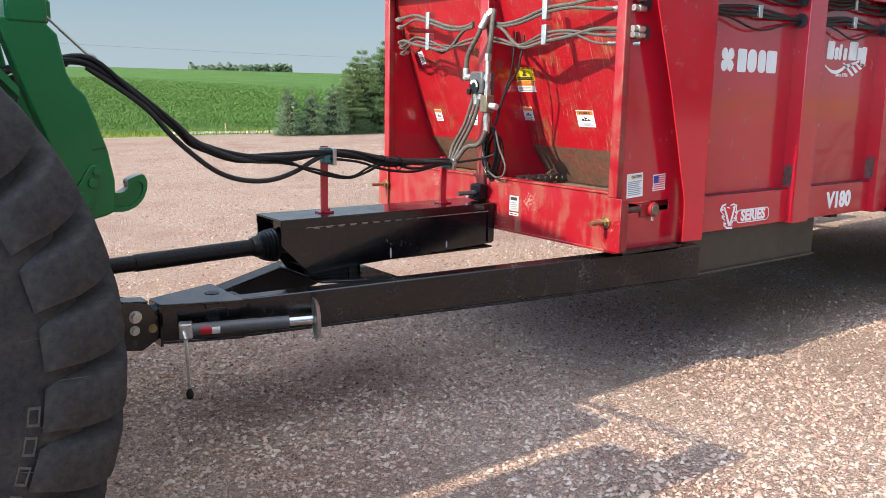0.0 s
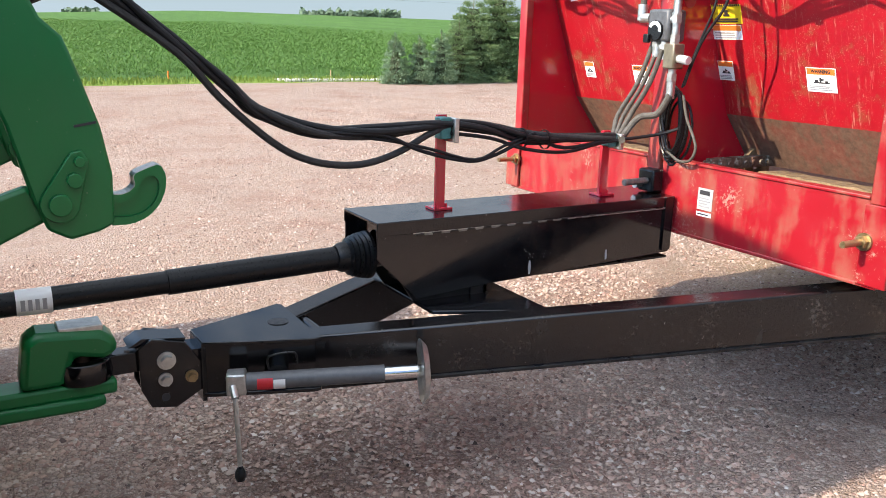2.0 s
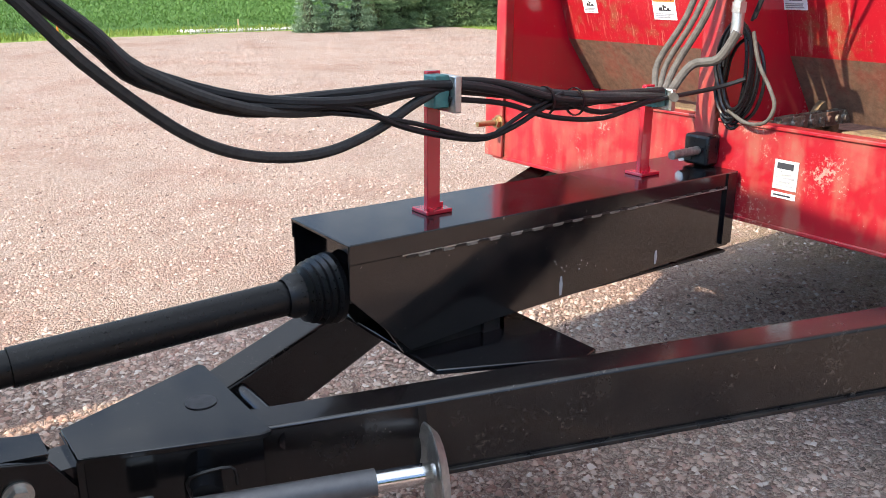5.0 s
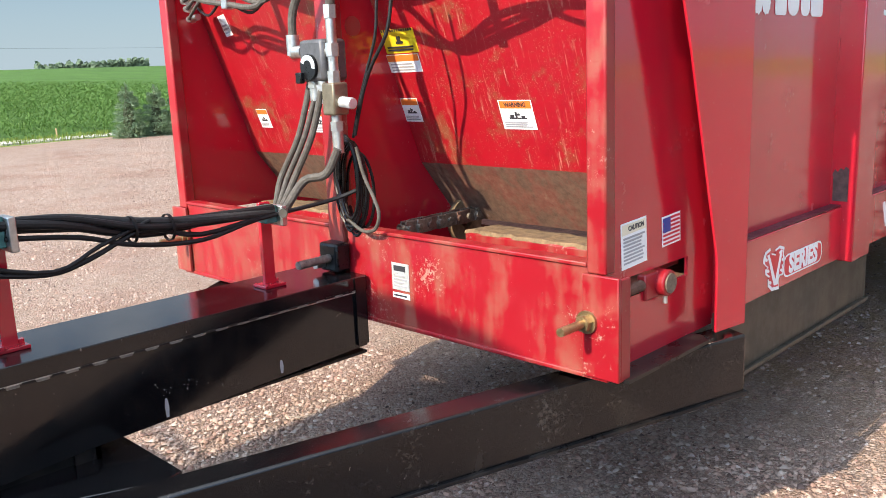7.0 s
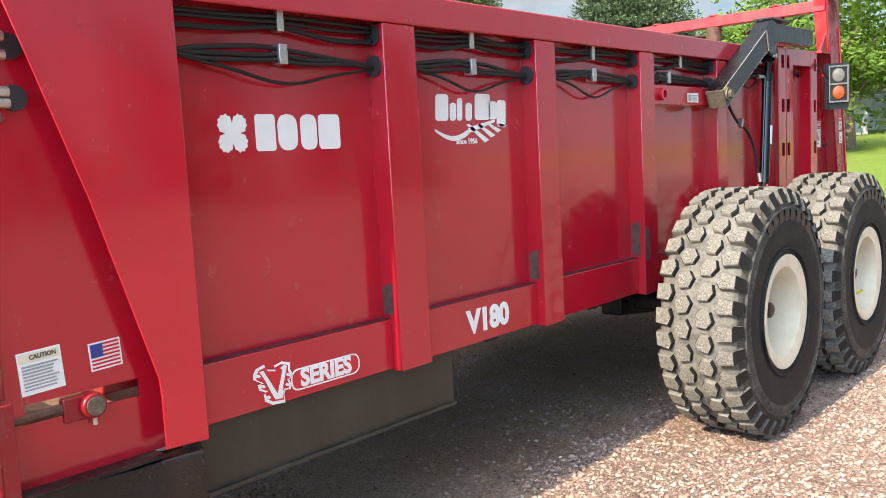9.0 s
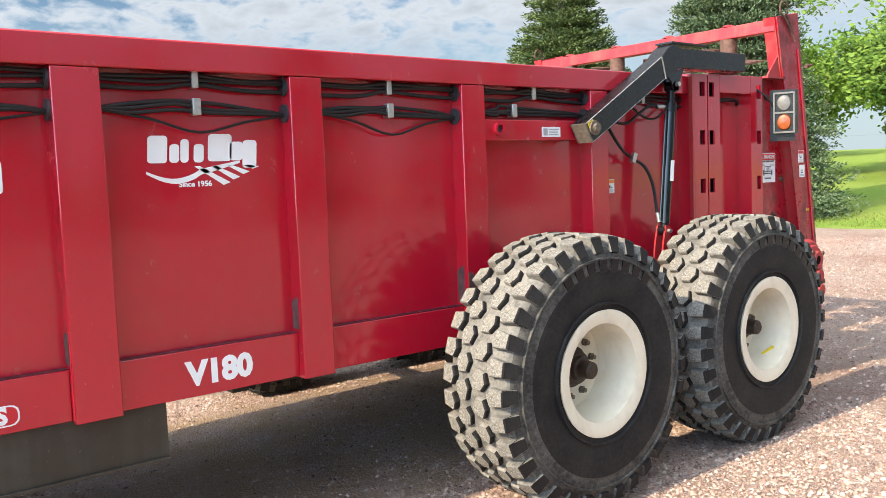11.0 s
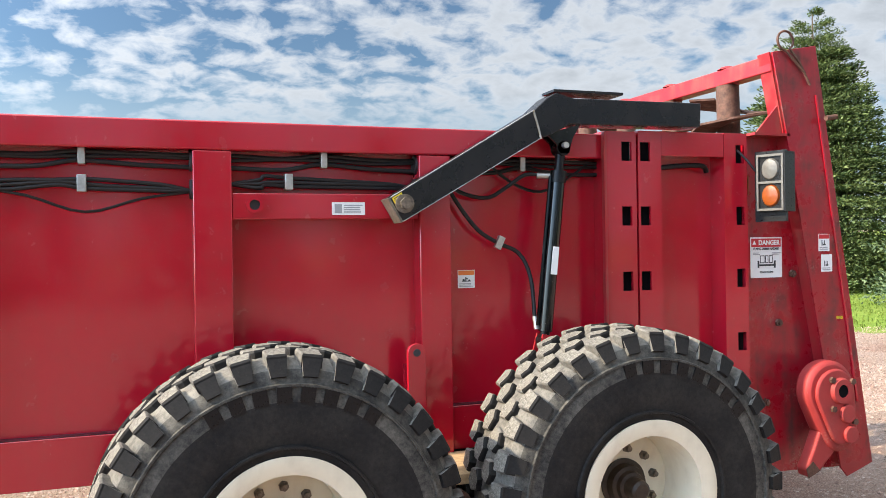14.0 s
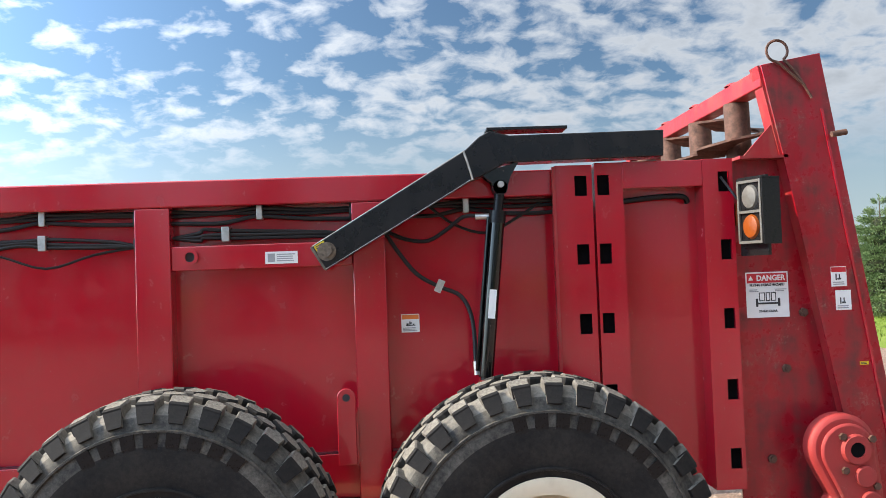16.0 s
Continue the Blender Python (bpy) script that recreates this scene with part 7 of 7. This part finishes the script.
part("strap_plate", G().box(0.86, 0.99, 3.945, 4.035, 0.645, 0.668), STEEL, db, edge=0.004)
part("drawbar_support", G().prism([(0.60, 0.44), (0.98, 0.44), (0.985, 0.405), (0.94, 0.395), (0.60, 0.395)], 0.14, 'y', 3.92), GREEN, db, edge=0.012)
part("hitch_pin", G().cyl((0.93, 3.99, 0.42), (0.93, 3.99, 0.58), 0.022, 16).cyl((0.965, 3.955, 0.405), (0.965, 3.955, 0.437), 0.014, 6), RUST, db)
# main bodies that stay out of sight behind the tyres but throw the tractor's shadow
part("transmission", G().box(-2.6, -0.05, 3.65, 4.33, 0.55, 1.25), GREEN, TR, edge=0.03)
part("rear_housing", G().box(-0.35, -0.0, 3.55, 4.43, 0.60, 1.55), GREEN, TR, edge=0.03)
part("pto_stub", G().cyl((-0.05, 3.985, 0.735), (0.15, 3.985, 0.737), 0.05, 16), STEEL, TR)
fender = [(RT * 1.10 * math.cos(a) + TC[0], RT * 1.10 * math.sin(a) + TC[1]) for a in [math.pi * (0.20 + 0.55 * k / 10) for k in range(11)]]
fender += [(x, z - 0.03) for x, z in reversed(fender)]
for y in (2.70, far(2.70) - 0.62):
    part("fender", G().prism(fender, 0.62, 'y', y), GREEN, TR)
cabp = [(-2.35, 1.3), (-0.62, 1.3), (-0.56, 1.9), (-0.68, 2.95), (-2.1, 2.95), (-2.45, 1.9)]
gm = Mat("tinted_glass", 0.05)
gt = gm.n.new("ShaderNodeBsdfTransparent")
gt.inputs[0].default_value = (0.22, 0.25, 0.24, 1)
gx = gm.n.new("ShaderNodeMixShader")
gx.inputs[0].default_value = 0.88
gm.color((0.03, 0.035, 0.035))
gm.put(gm.b.outputs[0], gx.inputs[1]).put(gt.outputs[0], gx.inputs[2]).put(gx.outputs[0], gm.n["Material Output"].inputs[0])
cab = part("cab", G().prism(cabp, 1.62, 'y', 3.18), gm.m, TR, "tinted glass cab")
for y in (3.165, 4.705):
    part("cab_pillar", G().prism([(-0.66, 1.3), (-0.56, 1.3), (-0.50, 1.9), (-0.62, 2.95), (-0.74, 2.95), (-0.62, 1.9)], 0.11, 'y', y), PLASTIC, cab)
    part("cab_pillar", G().prism([(-2.38, 1.3), (-2.26, 1.3), (-2.36, 1.9), (-2.02, 2.95), (-2.14, 2.95), (-2.48, 1.9)], 0.11, 'y', y), PLASTIC, cab)
part("operator_seat", G().prism([(-1.9, 1.35), (-1.2, 1.35), (-1.2, 1.75), (-1.3, 2.35), (-1.42, 2.35), (-1.4, 1.8), (-1.9, 1.8)], 0.55, 'y', 3.72), PLASTIC, cab, edge=0.04)
part("cab_roof", G().prism([(3.02, 2.95), (3.03, 3.22), (3.40, 3.33), (3.75, 3.38), (4.23, 3.38), (4.58, 3.33), (4.95, 3.22), (4.96, 2.95)], 1.98, 'x', -2.5), GREEN, cab, edge=0.04)
part("hood", G().box(-4.7, -2.4, 3.55, 4.43, 1.1, 1.9), GREEN, TR, edge=0.08)
for y in (2.6, far(2.6)):
    fw = part("front_wheel", G().lathe([(0.3, -0.2), (0.55, -0.24), (0.72, -0.2), (0.75, 0), (0.72, 0.2), (0.55, 0.24), (0.3, 0.2)], 48, 'y', (-3.9, y, 0.73)), BIGTYRE, TR)
part("front_axle", G().box(-4.0, -3.8, 2.6, far(2.6), 0.6, 0.8), GREEN, TR)
for s in (1, -1):
    ya, yb = (3.16, 2.10) if s > 0 else (far(3.16), far(2.10))
    mi = part("mirror_arm", G().cyl((-1.17, ya, 2.80), (-1.17, yb, 2.86), 0.018, 12), PLASTIC, TR)
    part("mirror", G().box(-1.20, -1.13, min(yb, yb + s * 0.2), max(yb, yb + s * 0.2), 2.55, 2.84), PLASTIC, mi, edge=0.03)

# ---- trees ----
def spruce_meshes(h, rad, seed, needles, size, boughs, shoots, whorls, thick):
    """Trunk and crown of a spruce of height h: crowded drooping boughs of small sprays round a dense heart."""
    rn = random.Random(seed)
    g = G().cyl((0, 0, -0.2), (0, 0, h * 0.98), 0.016 * h, 10, 0.01)
    vs, fs = [], []
    up = Vector((0, 0, 1))

    def reach(a, t):
        lump = noise.noise((math.cos(a) * 1.6, math.sin(a) * 1.6, t * 5 + seed * 7))
        return rad * ((1 - t) ** 0.72 * min(1.0, 0.80 + 3.0 * t) * (1.0 + 0.20 * lump) + 0.015)

    # heart of the crown: dark inner core, shade among the twigs painted in
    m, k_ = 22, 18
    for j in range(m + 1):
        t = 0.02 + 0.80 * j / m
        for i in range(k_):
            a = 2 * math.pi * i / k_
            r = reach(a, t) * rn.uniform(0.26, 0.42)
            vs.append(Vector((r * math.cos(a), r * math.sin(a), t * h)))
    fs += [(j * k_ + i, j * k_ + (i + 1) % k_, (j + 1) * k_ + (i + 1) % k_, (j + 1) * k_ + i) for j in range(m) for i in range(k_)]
    for q in range(boughs):
        t = 1 - (1 - rn.random()) ** 0.60
        t = min(0.985, (math.floor(t * whorls) + 0.15 + 0.45 * rn.random()) / whorls)      # boughs stand in whorls
        a = rn.uniform(0, 6.283)
        R = reach(a, t) * rn.uniform(0.80, 1.10)
        out = Vector((math.cos(a), math.sin(a), 0))
        side = Vector((-math.sin(a), math.cos(a), 0))
        tilt = 0.80 * t - 0.22 + rn.uniform(-0.15, 0.15)
        wide = 0.20 * R + 0.9 * size
        for e in range(shoots):          # one bough: a fan of upturned shoots, thick at its rim
            f = 0.34 + 0.70 * rn.random() ** 0.8
            v = rn.uniform(-1, 1) * wide * (0.35 + 0.65 * f)
            b = out * (R * f - abs(v) * 0.35) + side * v + up * (t * h + R * (f - 0.5) * tilt - 0.10 * R * f * f + rn.uniform(-0.8, 0.4) * size)
            sl = size * rn.uniform(0.55, 1.15) * (1.0 if t < 0.85 else 0.65)
            d = (out * 0.8 + side * (v / wide * 0.8 + rn.uniform(-0.8, 0.8)) + up * (tilt + rn.uniform(-0.9, 1.3))).normalized()
            w = Vector((rn.gauss(0, 1), rn.gauss(0, 1), rn.gauss(0, 1)))
            w = (w - d * w.dot(d)).normalized() * sl * thick
            o = len(vs)
            vs += [b - w * 0.5, b + d * sl * 0.5 - w, b + d * sl, b + d * sl * 0.5 + w]
            fs.append((o, o + 1, o + 2, o + 3))
    for e in range(16):        # leader shoots
        b = Vector((rn.uniform(-.03, .03), rn.uniform(-.03, .03), h * (0.95 + 0.05 * rn.random())))
        d = Vector((rn.uniform(-.5, .5), rn.uniform(-.5, .5), 1)).normalized() * size
        w = d.orthogonal().normalized() * size * 0.2
        o = len(vs)
        vs += [b, b + d * 0.5 - w, b + d, b + d * 0.5 + w]
        fs.append((o, o + 1, o + 2, o + 3))
    me = bpy.data.meshes.new("crown")
    me.from_pydata([tuple(v) for v in vs], [], fs)
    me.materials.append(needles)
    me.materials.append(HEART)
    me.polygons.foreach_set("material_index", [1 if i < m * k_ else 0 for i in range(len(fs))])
    return mesh_of("trunk", g, BARK), me


def tree(name, meshes, x, y, s, turn, label, group="", lean=1.0):
    z = ground_z(x, y)
    t = thing(name, (x, y, z), label, "tree", group)
    t.rotation_euler = (0, 0, radians(turn))
    t.scale = (s * lean, s * lean, s)
    for n, me in zip(("trunk", "crown"), meshes):
        ob = new(n, me)
        ob.parent = t
    return t


SPR = [spruce_meshes(9.5, 2.7, 1, SPRUCE, 0.115, 1500, 100, 24, 0.19), spruce_meshes(9.5, 2.9, 2, BLUESPRUCE, 0.115, 1600, 100, 24, 0.19),
       spruce_meshes(4.0, 1.6, 3, MIDSPRUCE, 0.12, 480, 70, 13, 0.13), spruce_meshes(1.6, 0.58, 4, YOUNG, 0.085, 150, 46, 9, 0.16), spruce_meshes(9.5, 2.8, 5, SPRUCE, 0.24, 500, 44, 22, 0.17)]
for x, y, s, k, lab in ((12.57, 24.95, 0.92, 3, "small"), (13.35, 24.85, 0.88, 3, "small"), (14.15, 24.9, 1.0, 3, "small")):
    tree("spruce_tree", SPR[k], x, y, s, 50 * x, "small young blue spruce at the edge of the gravel", "young spruces", 1.08)
for x, y, s, tn_ in ((16.1, 26.2, 0.72, 10), (17.4, 26.6, 0.82, 80), (15.2, 25.6, 0.5, 200), (18.9, 26.2, 0.82, 150), (20.6, 26.6, 0.82, 250), (23.3, 25.3, 0.95, 30), (25.6, 26.8, 1.2, 70)):
    tree("spruce_tree", SPR[2], x, y, s, tn_, "bushy green spruce in a row along the yard", "spruces along the yard", 1.22)
TALL = [(29.0, 23.0, 1.04, 0, 0), (27.0, 14.2, 1.10, 90, 1)]
for x, y, s, r, k in TALL:
    tree("spruce_tree", SPR[k], x, y, s, r, "tall full spruce on the mown lawn", "tall spruces", 1.5 if y > 20 else 1.0)


def leafy_meshes(h, rad, seed, leaves, n=5200):
    """A broadleaf tree: tapered trunk, forked limbs, leaves in loose clumps."""
    rn = random.Random(seed)
    g = G().cyl((0, 0, -0.2), (0.1, 0, h * 0.34), 0.030 * h, 12, 0.020 * h)
    tips = []
    for i in range(9):
        a = 2 * math.pi * i / 9 + rn.uniform(-.3, .3)
        e = rn.uniform(0.25, 1.25)
        L = rad * rn.uniform(0.65, 1.0)
        p0 = Vector((0.1, 0, h * rn.uniform(0.24, 0.34)))
        p2 = p0 + Vector((math.cos(a) * math.cos(e), math.sin(a) * math.cos(e), math.sin(e) * 1.35)) * L
        p1 = (p0 + p2) / 2 + Vector((rn.uniform(-.3, .3), rn.uniform(-.3, .3), 0.3))
        g.tube([p0, p1, p2], 0.008 * h, 6)
        for k in range(5):
            tips.append(p2 + Vector((rn.gauss(0, 1), rn.gauss(0, 1), rn.gauss(0, 0.8))) * rad * 0.30)
        tips.append(p1)
    vs, fs = [], []
    for i in range(n):
        c = rn.choice(tips) + Vector((rn.gauss(0, 1), rn.gauss(0, 1), rn.gauss(0, 0.75))) * rad * 0.15
        s = rn.uniform(0.09, 0.20)
        d = Vector((rn.gauss(0, 1), rn.gauss(0, 1), rn.gauss(0, 0.6))).normalized()
        w = d.orthogonal().normalized() * s * 0.55
        o = len(vs)
        vs += [c - d * s, c + w, c + d * s, c - w]
        fs += [(o, o + 1, o + 2, o + 3)]
    me = bpy.data.meshes.new("crown")
    me.from_pydata([tuple(v) for v in vs], [], fs)
    me.materials.append(leaves)
    return mesh_of("trunk", g, BARK), me


MAPLE = [leafy_meshes(8.5, 3.2, 6, LEAF, 7000), leafy_meshes(8.5, 3.6, 7, LEAF, 7000)]
for x, y, s, r, k in ((41.0, 15.4, 0.95, 0, 0), (45.0, 13.0, 1.0, 120, 1), (44.0, 21.5, 0.95, 200, 1), (54.0, 19.5, 1.15, 60, 0), (58.0, 36.0, 1.15, 140, 1), (63.0, 33.0, 1.05, 20, 0)):
    tree("maple_tree", MAPLE[k], x, y, s, r, "leafy green shade tree on the lawn", "shade trees")
BUSH = leafy_meshes(1.5, 1.1, 12, SPRUCE, 2600)
bt = tree("shrub", BUSH, 60.0, 21.5, 1.0, 0, "dark round clipped shrub on the lawn")
tagged(bt, category="shrub")

# a windbreak behind the camera, which the glossy panels mirror
for k in range(12):
    tree("spruce_tree", SPR[4], -16 + 4.4 * k + 1.3 * (k % 3), -25 - 2.6 * (k % 2), 0.62 + 0.17 * (k % 3), 47 * k, "tall full spruce in the windbreak", "windbreak spruces", 1.25)

# far windbreaks on the ridge
rn = random.Random(21)
for az0, az1, dist, hh, nm in ((20.6, 27.0, 560, 12.0, 90), (6.5, 8.5, 520, 6.0, 8), (18.0, 19.2, 640, 5.0, 6)):
    vs, fs = [], []
    for i in range(nm * 60):
        a = radians(rn.uniform(az0, az1))
        dd = dist + rn.uniform(-15, 15)
        u = (math.degrees(a) - az0) / (az1 - az0)
        top = hh * (0.72 + 0.26 * noise.noise((u * 22, dist, 0)) + 0.15 * u)
        zz = rn.uniform(0, 1) ** 0.8 * top
        c = Vector((dd * math.sin(a), dd * math.cos(a), ground_z(0, dd) + 0.3 + zz))
        s = rn.uniform(0.6, 1.5)
        d = Vector((rn.gauss(0, 1), rn.gauss(0, 1), rn.gauss(0, 1))).normalized()
        w = d.orthogonal().normalized() * s
        o = len(vs)
        vs += [c - d * s, c + w, c + d * s, c - w]
        fs.append((o, o + 1, o + 2, o + 3))
    me = bpy.data.meshes.new("windbreak")
    me.from_pydata([tuple(v) for v in vs], [], fs)
    me.materials.append(FARLEAF_HAZE)
    tagged(new("far_windbreak", me), "far belt of trees on the field's horizon", "trees", kind="stuff")

# ---- farm building behind the lawn ----
SHED = thing("open_shed", (62, 10, ground_z(62, 10)), "dark-roofed farm shed with an open front behind the trees", "shed")
bz = ground_z(62, 10)
ROOFM = plain("shingle_roof", (0.045, 0.04, 0.038), 0.85, 0, 0.3, 3, 0.5)
WALLM = plain("grey_metal_siding", (0.36, 0.37, 0.36), 0.6, 0, 0.15, 2, 0.2)
part("roof", G().prism([(6.5, bz + 2.3), (9.0, bz + 4.2), (17.5, bz + 4.2), (19, bz + 2.3)], 0.25, 'x', 58).add([(57.6, 5.8, bz + 2.3), (57.6, 19.6, bz + 2.3), (64, 18, bz + 5.0), (64, 7.5, bz + 5.0), (57.6, 5.8, bz + 2.15), (57.6, 19.6, bz + 2.15), (64, 18, bz + 4.85), (64, 7.5, bz + 4.85)], [(0, 1, 2, 3), (7, 6, 5, 4), (0, 4, 5, 1), (1, 5, 6, 2), (2, 6, 7, 3), (3, 7, 4, 0)]), ROOFM, SHED)
part("back_wall", G().box(63.8, 64, 6.5, 19, bz - 0.3, bz + 2.4), WALLM, SHED)
for y in (6.5, 10.6, 14.8, 19.0):
    part("shed_post", G().box(58.4, 58.6, y, y + 0.2, bz - 0.3, bz + 2.2), BARK, SHED)
for y in (10.7, 16.0):
    part("siding_panel", G().box(58.4, 58.45, y, y + 2.0, bz - 0.3, bz + 2.15), WALLM, SHED)
GRILL = thing("machine", (57.0, 11.5, ground_z(57, 11.5)), "dark small machine parked before the shed", "machine")
part("machine_body", G().box(56.5, 57.4, 11.0, 12.2, bz - 0.05, bz + 0.7), PLASTIC, GRILL, edge=0.1)
part("machine_top", G().box(56.6, 57.3, 11.1, 12.0, bz + 0.7, bz + 0.95), GREYINK, GRILL, edge=0.05)

# ---- pale concrete strip and small stakes at the field's edge ----
sl = G().box(9.6, 13.4, 26.35, 27.6, ground_z(11, 26.5) - 0.05, ground_z(11, 27.5) + 0.035)
CONC = plain("pale_concrete", (0.44, 0.41, 0.37), 0.85, 0, 0.12, 2, 0.2)
ob = new("concrete_strip", mesh_of("concrete_strip", sl, CONC))
tagged(ob, "pale concrete strip beside the field", "pavement", kind="structure")
for x in (11.6, 6.4):
    z = ground_z(x, 27.6)
    ob = new("marker_stake", mesh_of("marker_stake", G().cyl((x, 27.7, z - 0.1), (x, 27.7, z + 0.28), 0.025, 8), ORANGE if x < 8 else WOOD))
    tagged(ob, "short marker stake at the field edge", "stake")
# wire across the far sky
for x in (-60, 420):
    z = ground_z(x, 180)
    pl = thing("utility_pole", (x, 180, z), "weathered wooden utility pole beyond the field", "utility pole", "utility poles")
    part("pole", G().cyl((x, 180, z - 1), (x, 180, 14.5), 0.16, 12, 0.11), BARK, pl)
    part("crossarm", G().box(x - 0.06, x + 0.06, 179.0, 181.0, 13.2, 13.35), BARK, pl)
wire = new("overhead_wire", mesh_of("overhead_wire", G().tube([(-60, 180, 13.3), (0, 180, 10.4), (60, 180, 9.2), (140, 180, 9.2), (240, 180, 10.2), (330, 180, 11.6), (420, 180, 13.3)], 0.03, 4), GREYINK))
tagged(wire, "thin overhead power line far across the field", "power line")


# ---- loose surfaces, made in bulk ----
def bulk(name, verts, faces, mat, label, category):
    me = bpy.data.meshes.new(name)
    me.vertices.add(len(verts))
    me.vertices.foreach_set("co", verts.astype(np.float32).ravel())
    n, k = faces.shape
    me.loops.add(n * k)
    me.loops.foreach_set("vertex_index", faces.astype(np.int32).ravel())
    me.polygons.add(n)
    me.polygons.foreach_set("loop_start", np.arange(0, n * k, k, dtype=np.int32))
    me.polygons.foreach_set("loop_total", np.full(n, k, dtype=np.int32))
    me.update(calc_edges=True)
    me.materials.append(mat)
    return tagged(new(name, me), label, category, kind="stuff")


def gz(x, y):
    z = 0.105 * np.tanh((x - 4.0) / 6.0)
    s = np.clip((y - 27) / 300.0, 0, 1)
    z = z + 5.5 * s ** 1.15
    return z + np.where((x > 27) & (y > 5), np.minimum((x - 27) * 0.028, 2.5), 0)


rg = np.random.RandomState(4)


def stones(name, x0, x1, y0, y1, n, lo, hi, fade=1.0):
    """Loose angular stones: octahedra with shaken corners."""
    x, y = rg.uniform(x0, x1, n), y0 + (y1 - y0) * rg.rand(n) ** fade
    bare = (x > 5.0) & (x < 9.3) & (y > 2.95) & (y < 5.3) & (rg.rand(n) < 0.75)     # trodden-in litter hides most stones
    x, y = x[~bare], y[~bare]
    n = len(x)
    s = lo + (hi - lo) * rg.rand(n) ** 2.4
    base = np.array([[1, 0, 0], [0, 1, 0], [-1, 0, 0], [0, -1, 0], [0, 0, 1]], float)
    v = base[None] * (0.55 + 0.75 * rg.rand(n, 5, 1)) + rg.uniform(-0.28, 0.28, (n, 5, 3))
    a = rg.uniform(0, 6.28, n)
    c, q = np.cos(a)[:, None], np.sin(a)[:, None]
    vx, vy = v[..., 0] * c - v[..., 1] * q, v[..., 0] * q + v[..., 1] * c
    out = np.stack([x[:, None] + vx * s[:, None], y[:, None] + vy * s[:, None], gz(x, y)[:, None] + (v[..., 2] * 0.75 + 0.02) * s[:, None]], -1)
    f = np.array([[0, 1, 4], [1, 2, 4], [2, 3, 4], [3, 0, 4]])      # the buried lower half is left off
    faces = (f[None] + 5 * np.arange(n)[:, None, None]).reshape(-1, 3)
    return bulk(name, out.reshape(-1, 3), faces, STONES, "loose pink and grey crushed stones over the yard", "gravel")


stones("loose_gravel", -0.5, 9.5, 1.0, 5.6, 130000, 0.004, 0.0175)
stones("loose_gravel", -4.0, 16.0, 5.6, 20.0, 120000, 0.006, 0.017, 1.6)
stones("loose_gravel", 9.5, 22.0, 0.5, 12.0, 40000, 0.007, 0.019)


def blades(name, x, y, h, w, mat, label, category, lift=0.0, spread=0.35):
    """Leaves as bent slips: two quads each."""
    n = len(x)
    a = rg.uniform(0, 6.28, n)
    d = np.stack([np.cos(a), np.sin(a)], -1)
    p = np.stack([-d[:, 1], d[:, 0]], -1)
    z = gz(x, y) + lift
    b = np.stack([x, y], -1)
    lean = (spread * h * rg.uniform(0.4, 1.2, n))[:, None]
    hw = (w * rg.uniform(0.6, 1.3, n))[:, None]
    v = np.zeros((n, 4, 3))
    v[:, 0, :2], v[:, 1, :2] = b - p * hw * 0.6, b + p * hw * 0.6
    v[:, 2, :2], v[:, 3, :2] = b + d * lean + p * hw, b + d * lean - p * hw
    v[:, 0, 2] = v[:, 1, 2] = z
    v[:, 2, 2] = v[:, 3, 2] = z + h
    faces = np.arange(4 * n).reshape(-1, 4)
    return bulk(name, v.reshape(-1, 3), faces, mat, label, category)


# beans: dense rows near the edge, thinner farther up
n = 260000
yy = 28.3 + 125 * rg.rand(n) ** 1.7
xx = rg.uniform(-12, 34, n) + (yy - 28) * rg.uniform(-0.25, 0.75, n)
row = np.round(yy / 0.6) * 0.6 + rg.normal(0, 0.10, n)
yy = np.where(yy < 60, row, yy)
hh = rg.uniform(0.08, 0.42, n)
lift = hh * 0.9
blades("bean_plants", xx, np.maximum(yy, 28.2), 0.03 + 0.05 * rg.rand(n), 0.013 + 0.0009 * (yy - 28), CROP, "dense green bean plants in rows", "crop", lift=lift, spread=1.2)
# a rank grass edge, and lawn blades at its border with the gravel
n = 9000
xx, yy = rg.uniform(-12, 24, n), 26.0 + 2.2 * rg.rand(n)
blades("rough_grass", xx, yy, rg.uniform(0.03, 0.14, n), 0.012, GRASS, "strip of rough yellow-green grass along the field", "grass")
n = 26000
xx, yy = rg.uniform(18, 40, n), rg.uniform(6, 26, n)
keep = ((yy > 11 + np.maximum(0, 1.2 * (20 - xx))) & (xx > 18)) | (xx > 24.3)
blades("lawn_grass", xx[keep], yy[keep], rg.uniform(0.02, 0.07, keep.sum()), 0.012, GRASS, "short mown lawn grass", "grass")
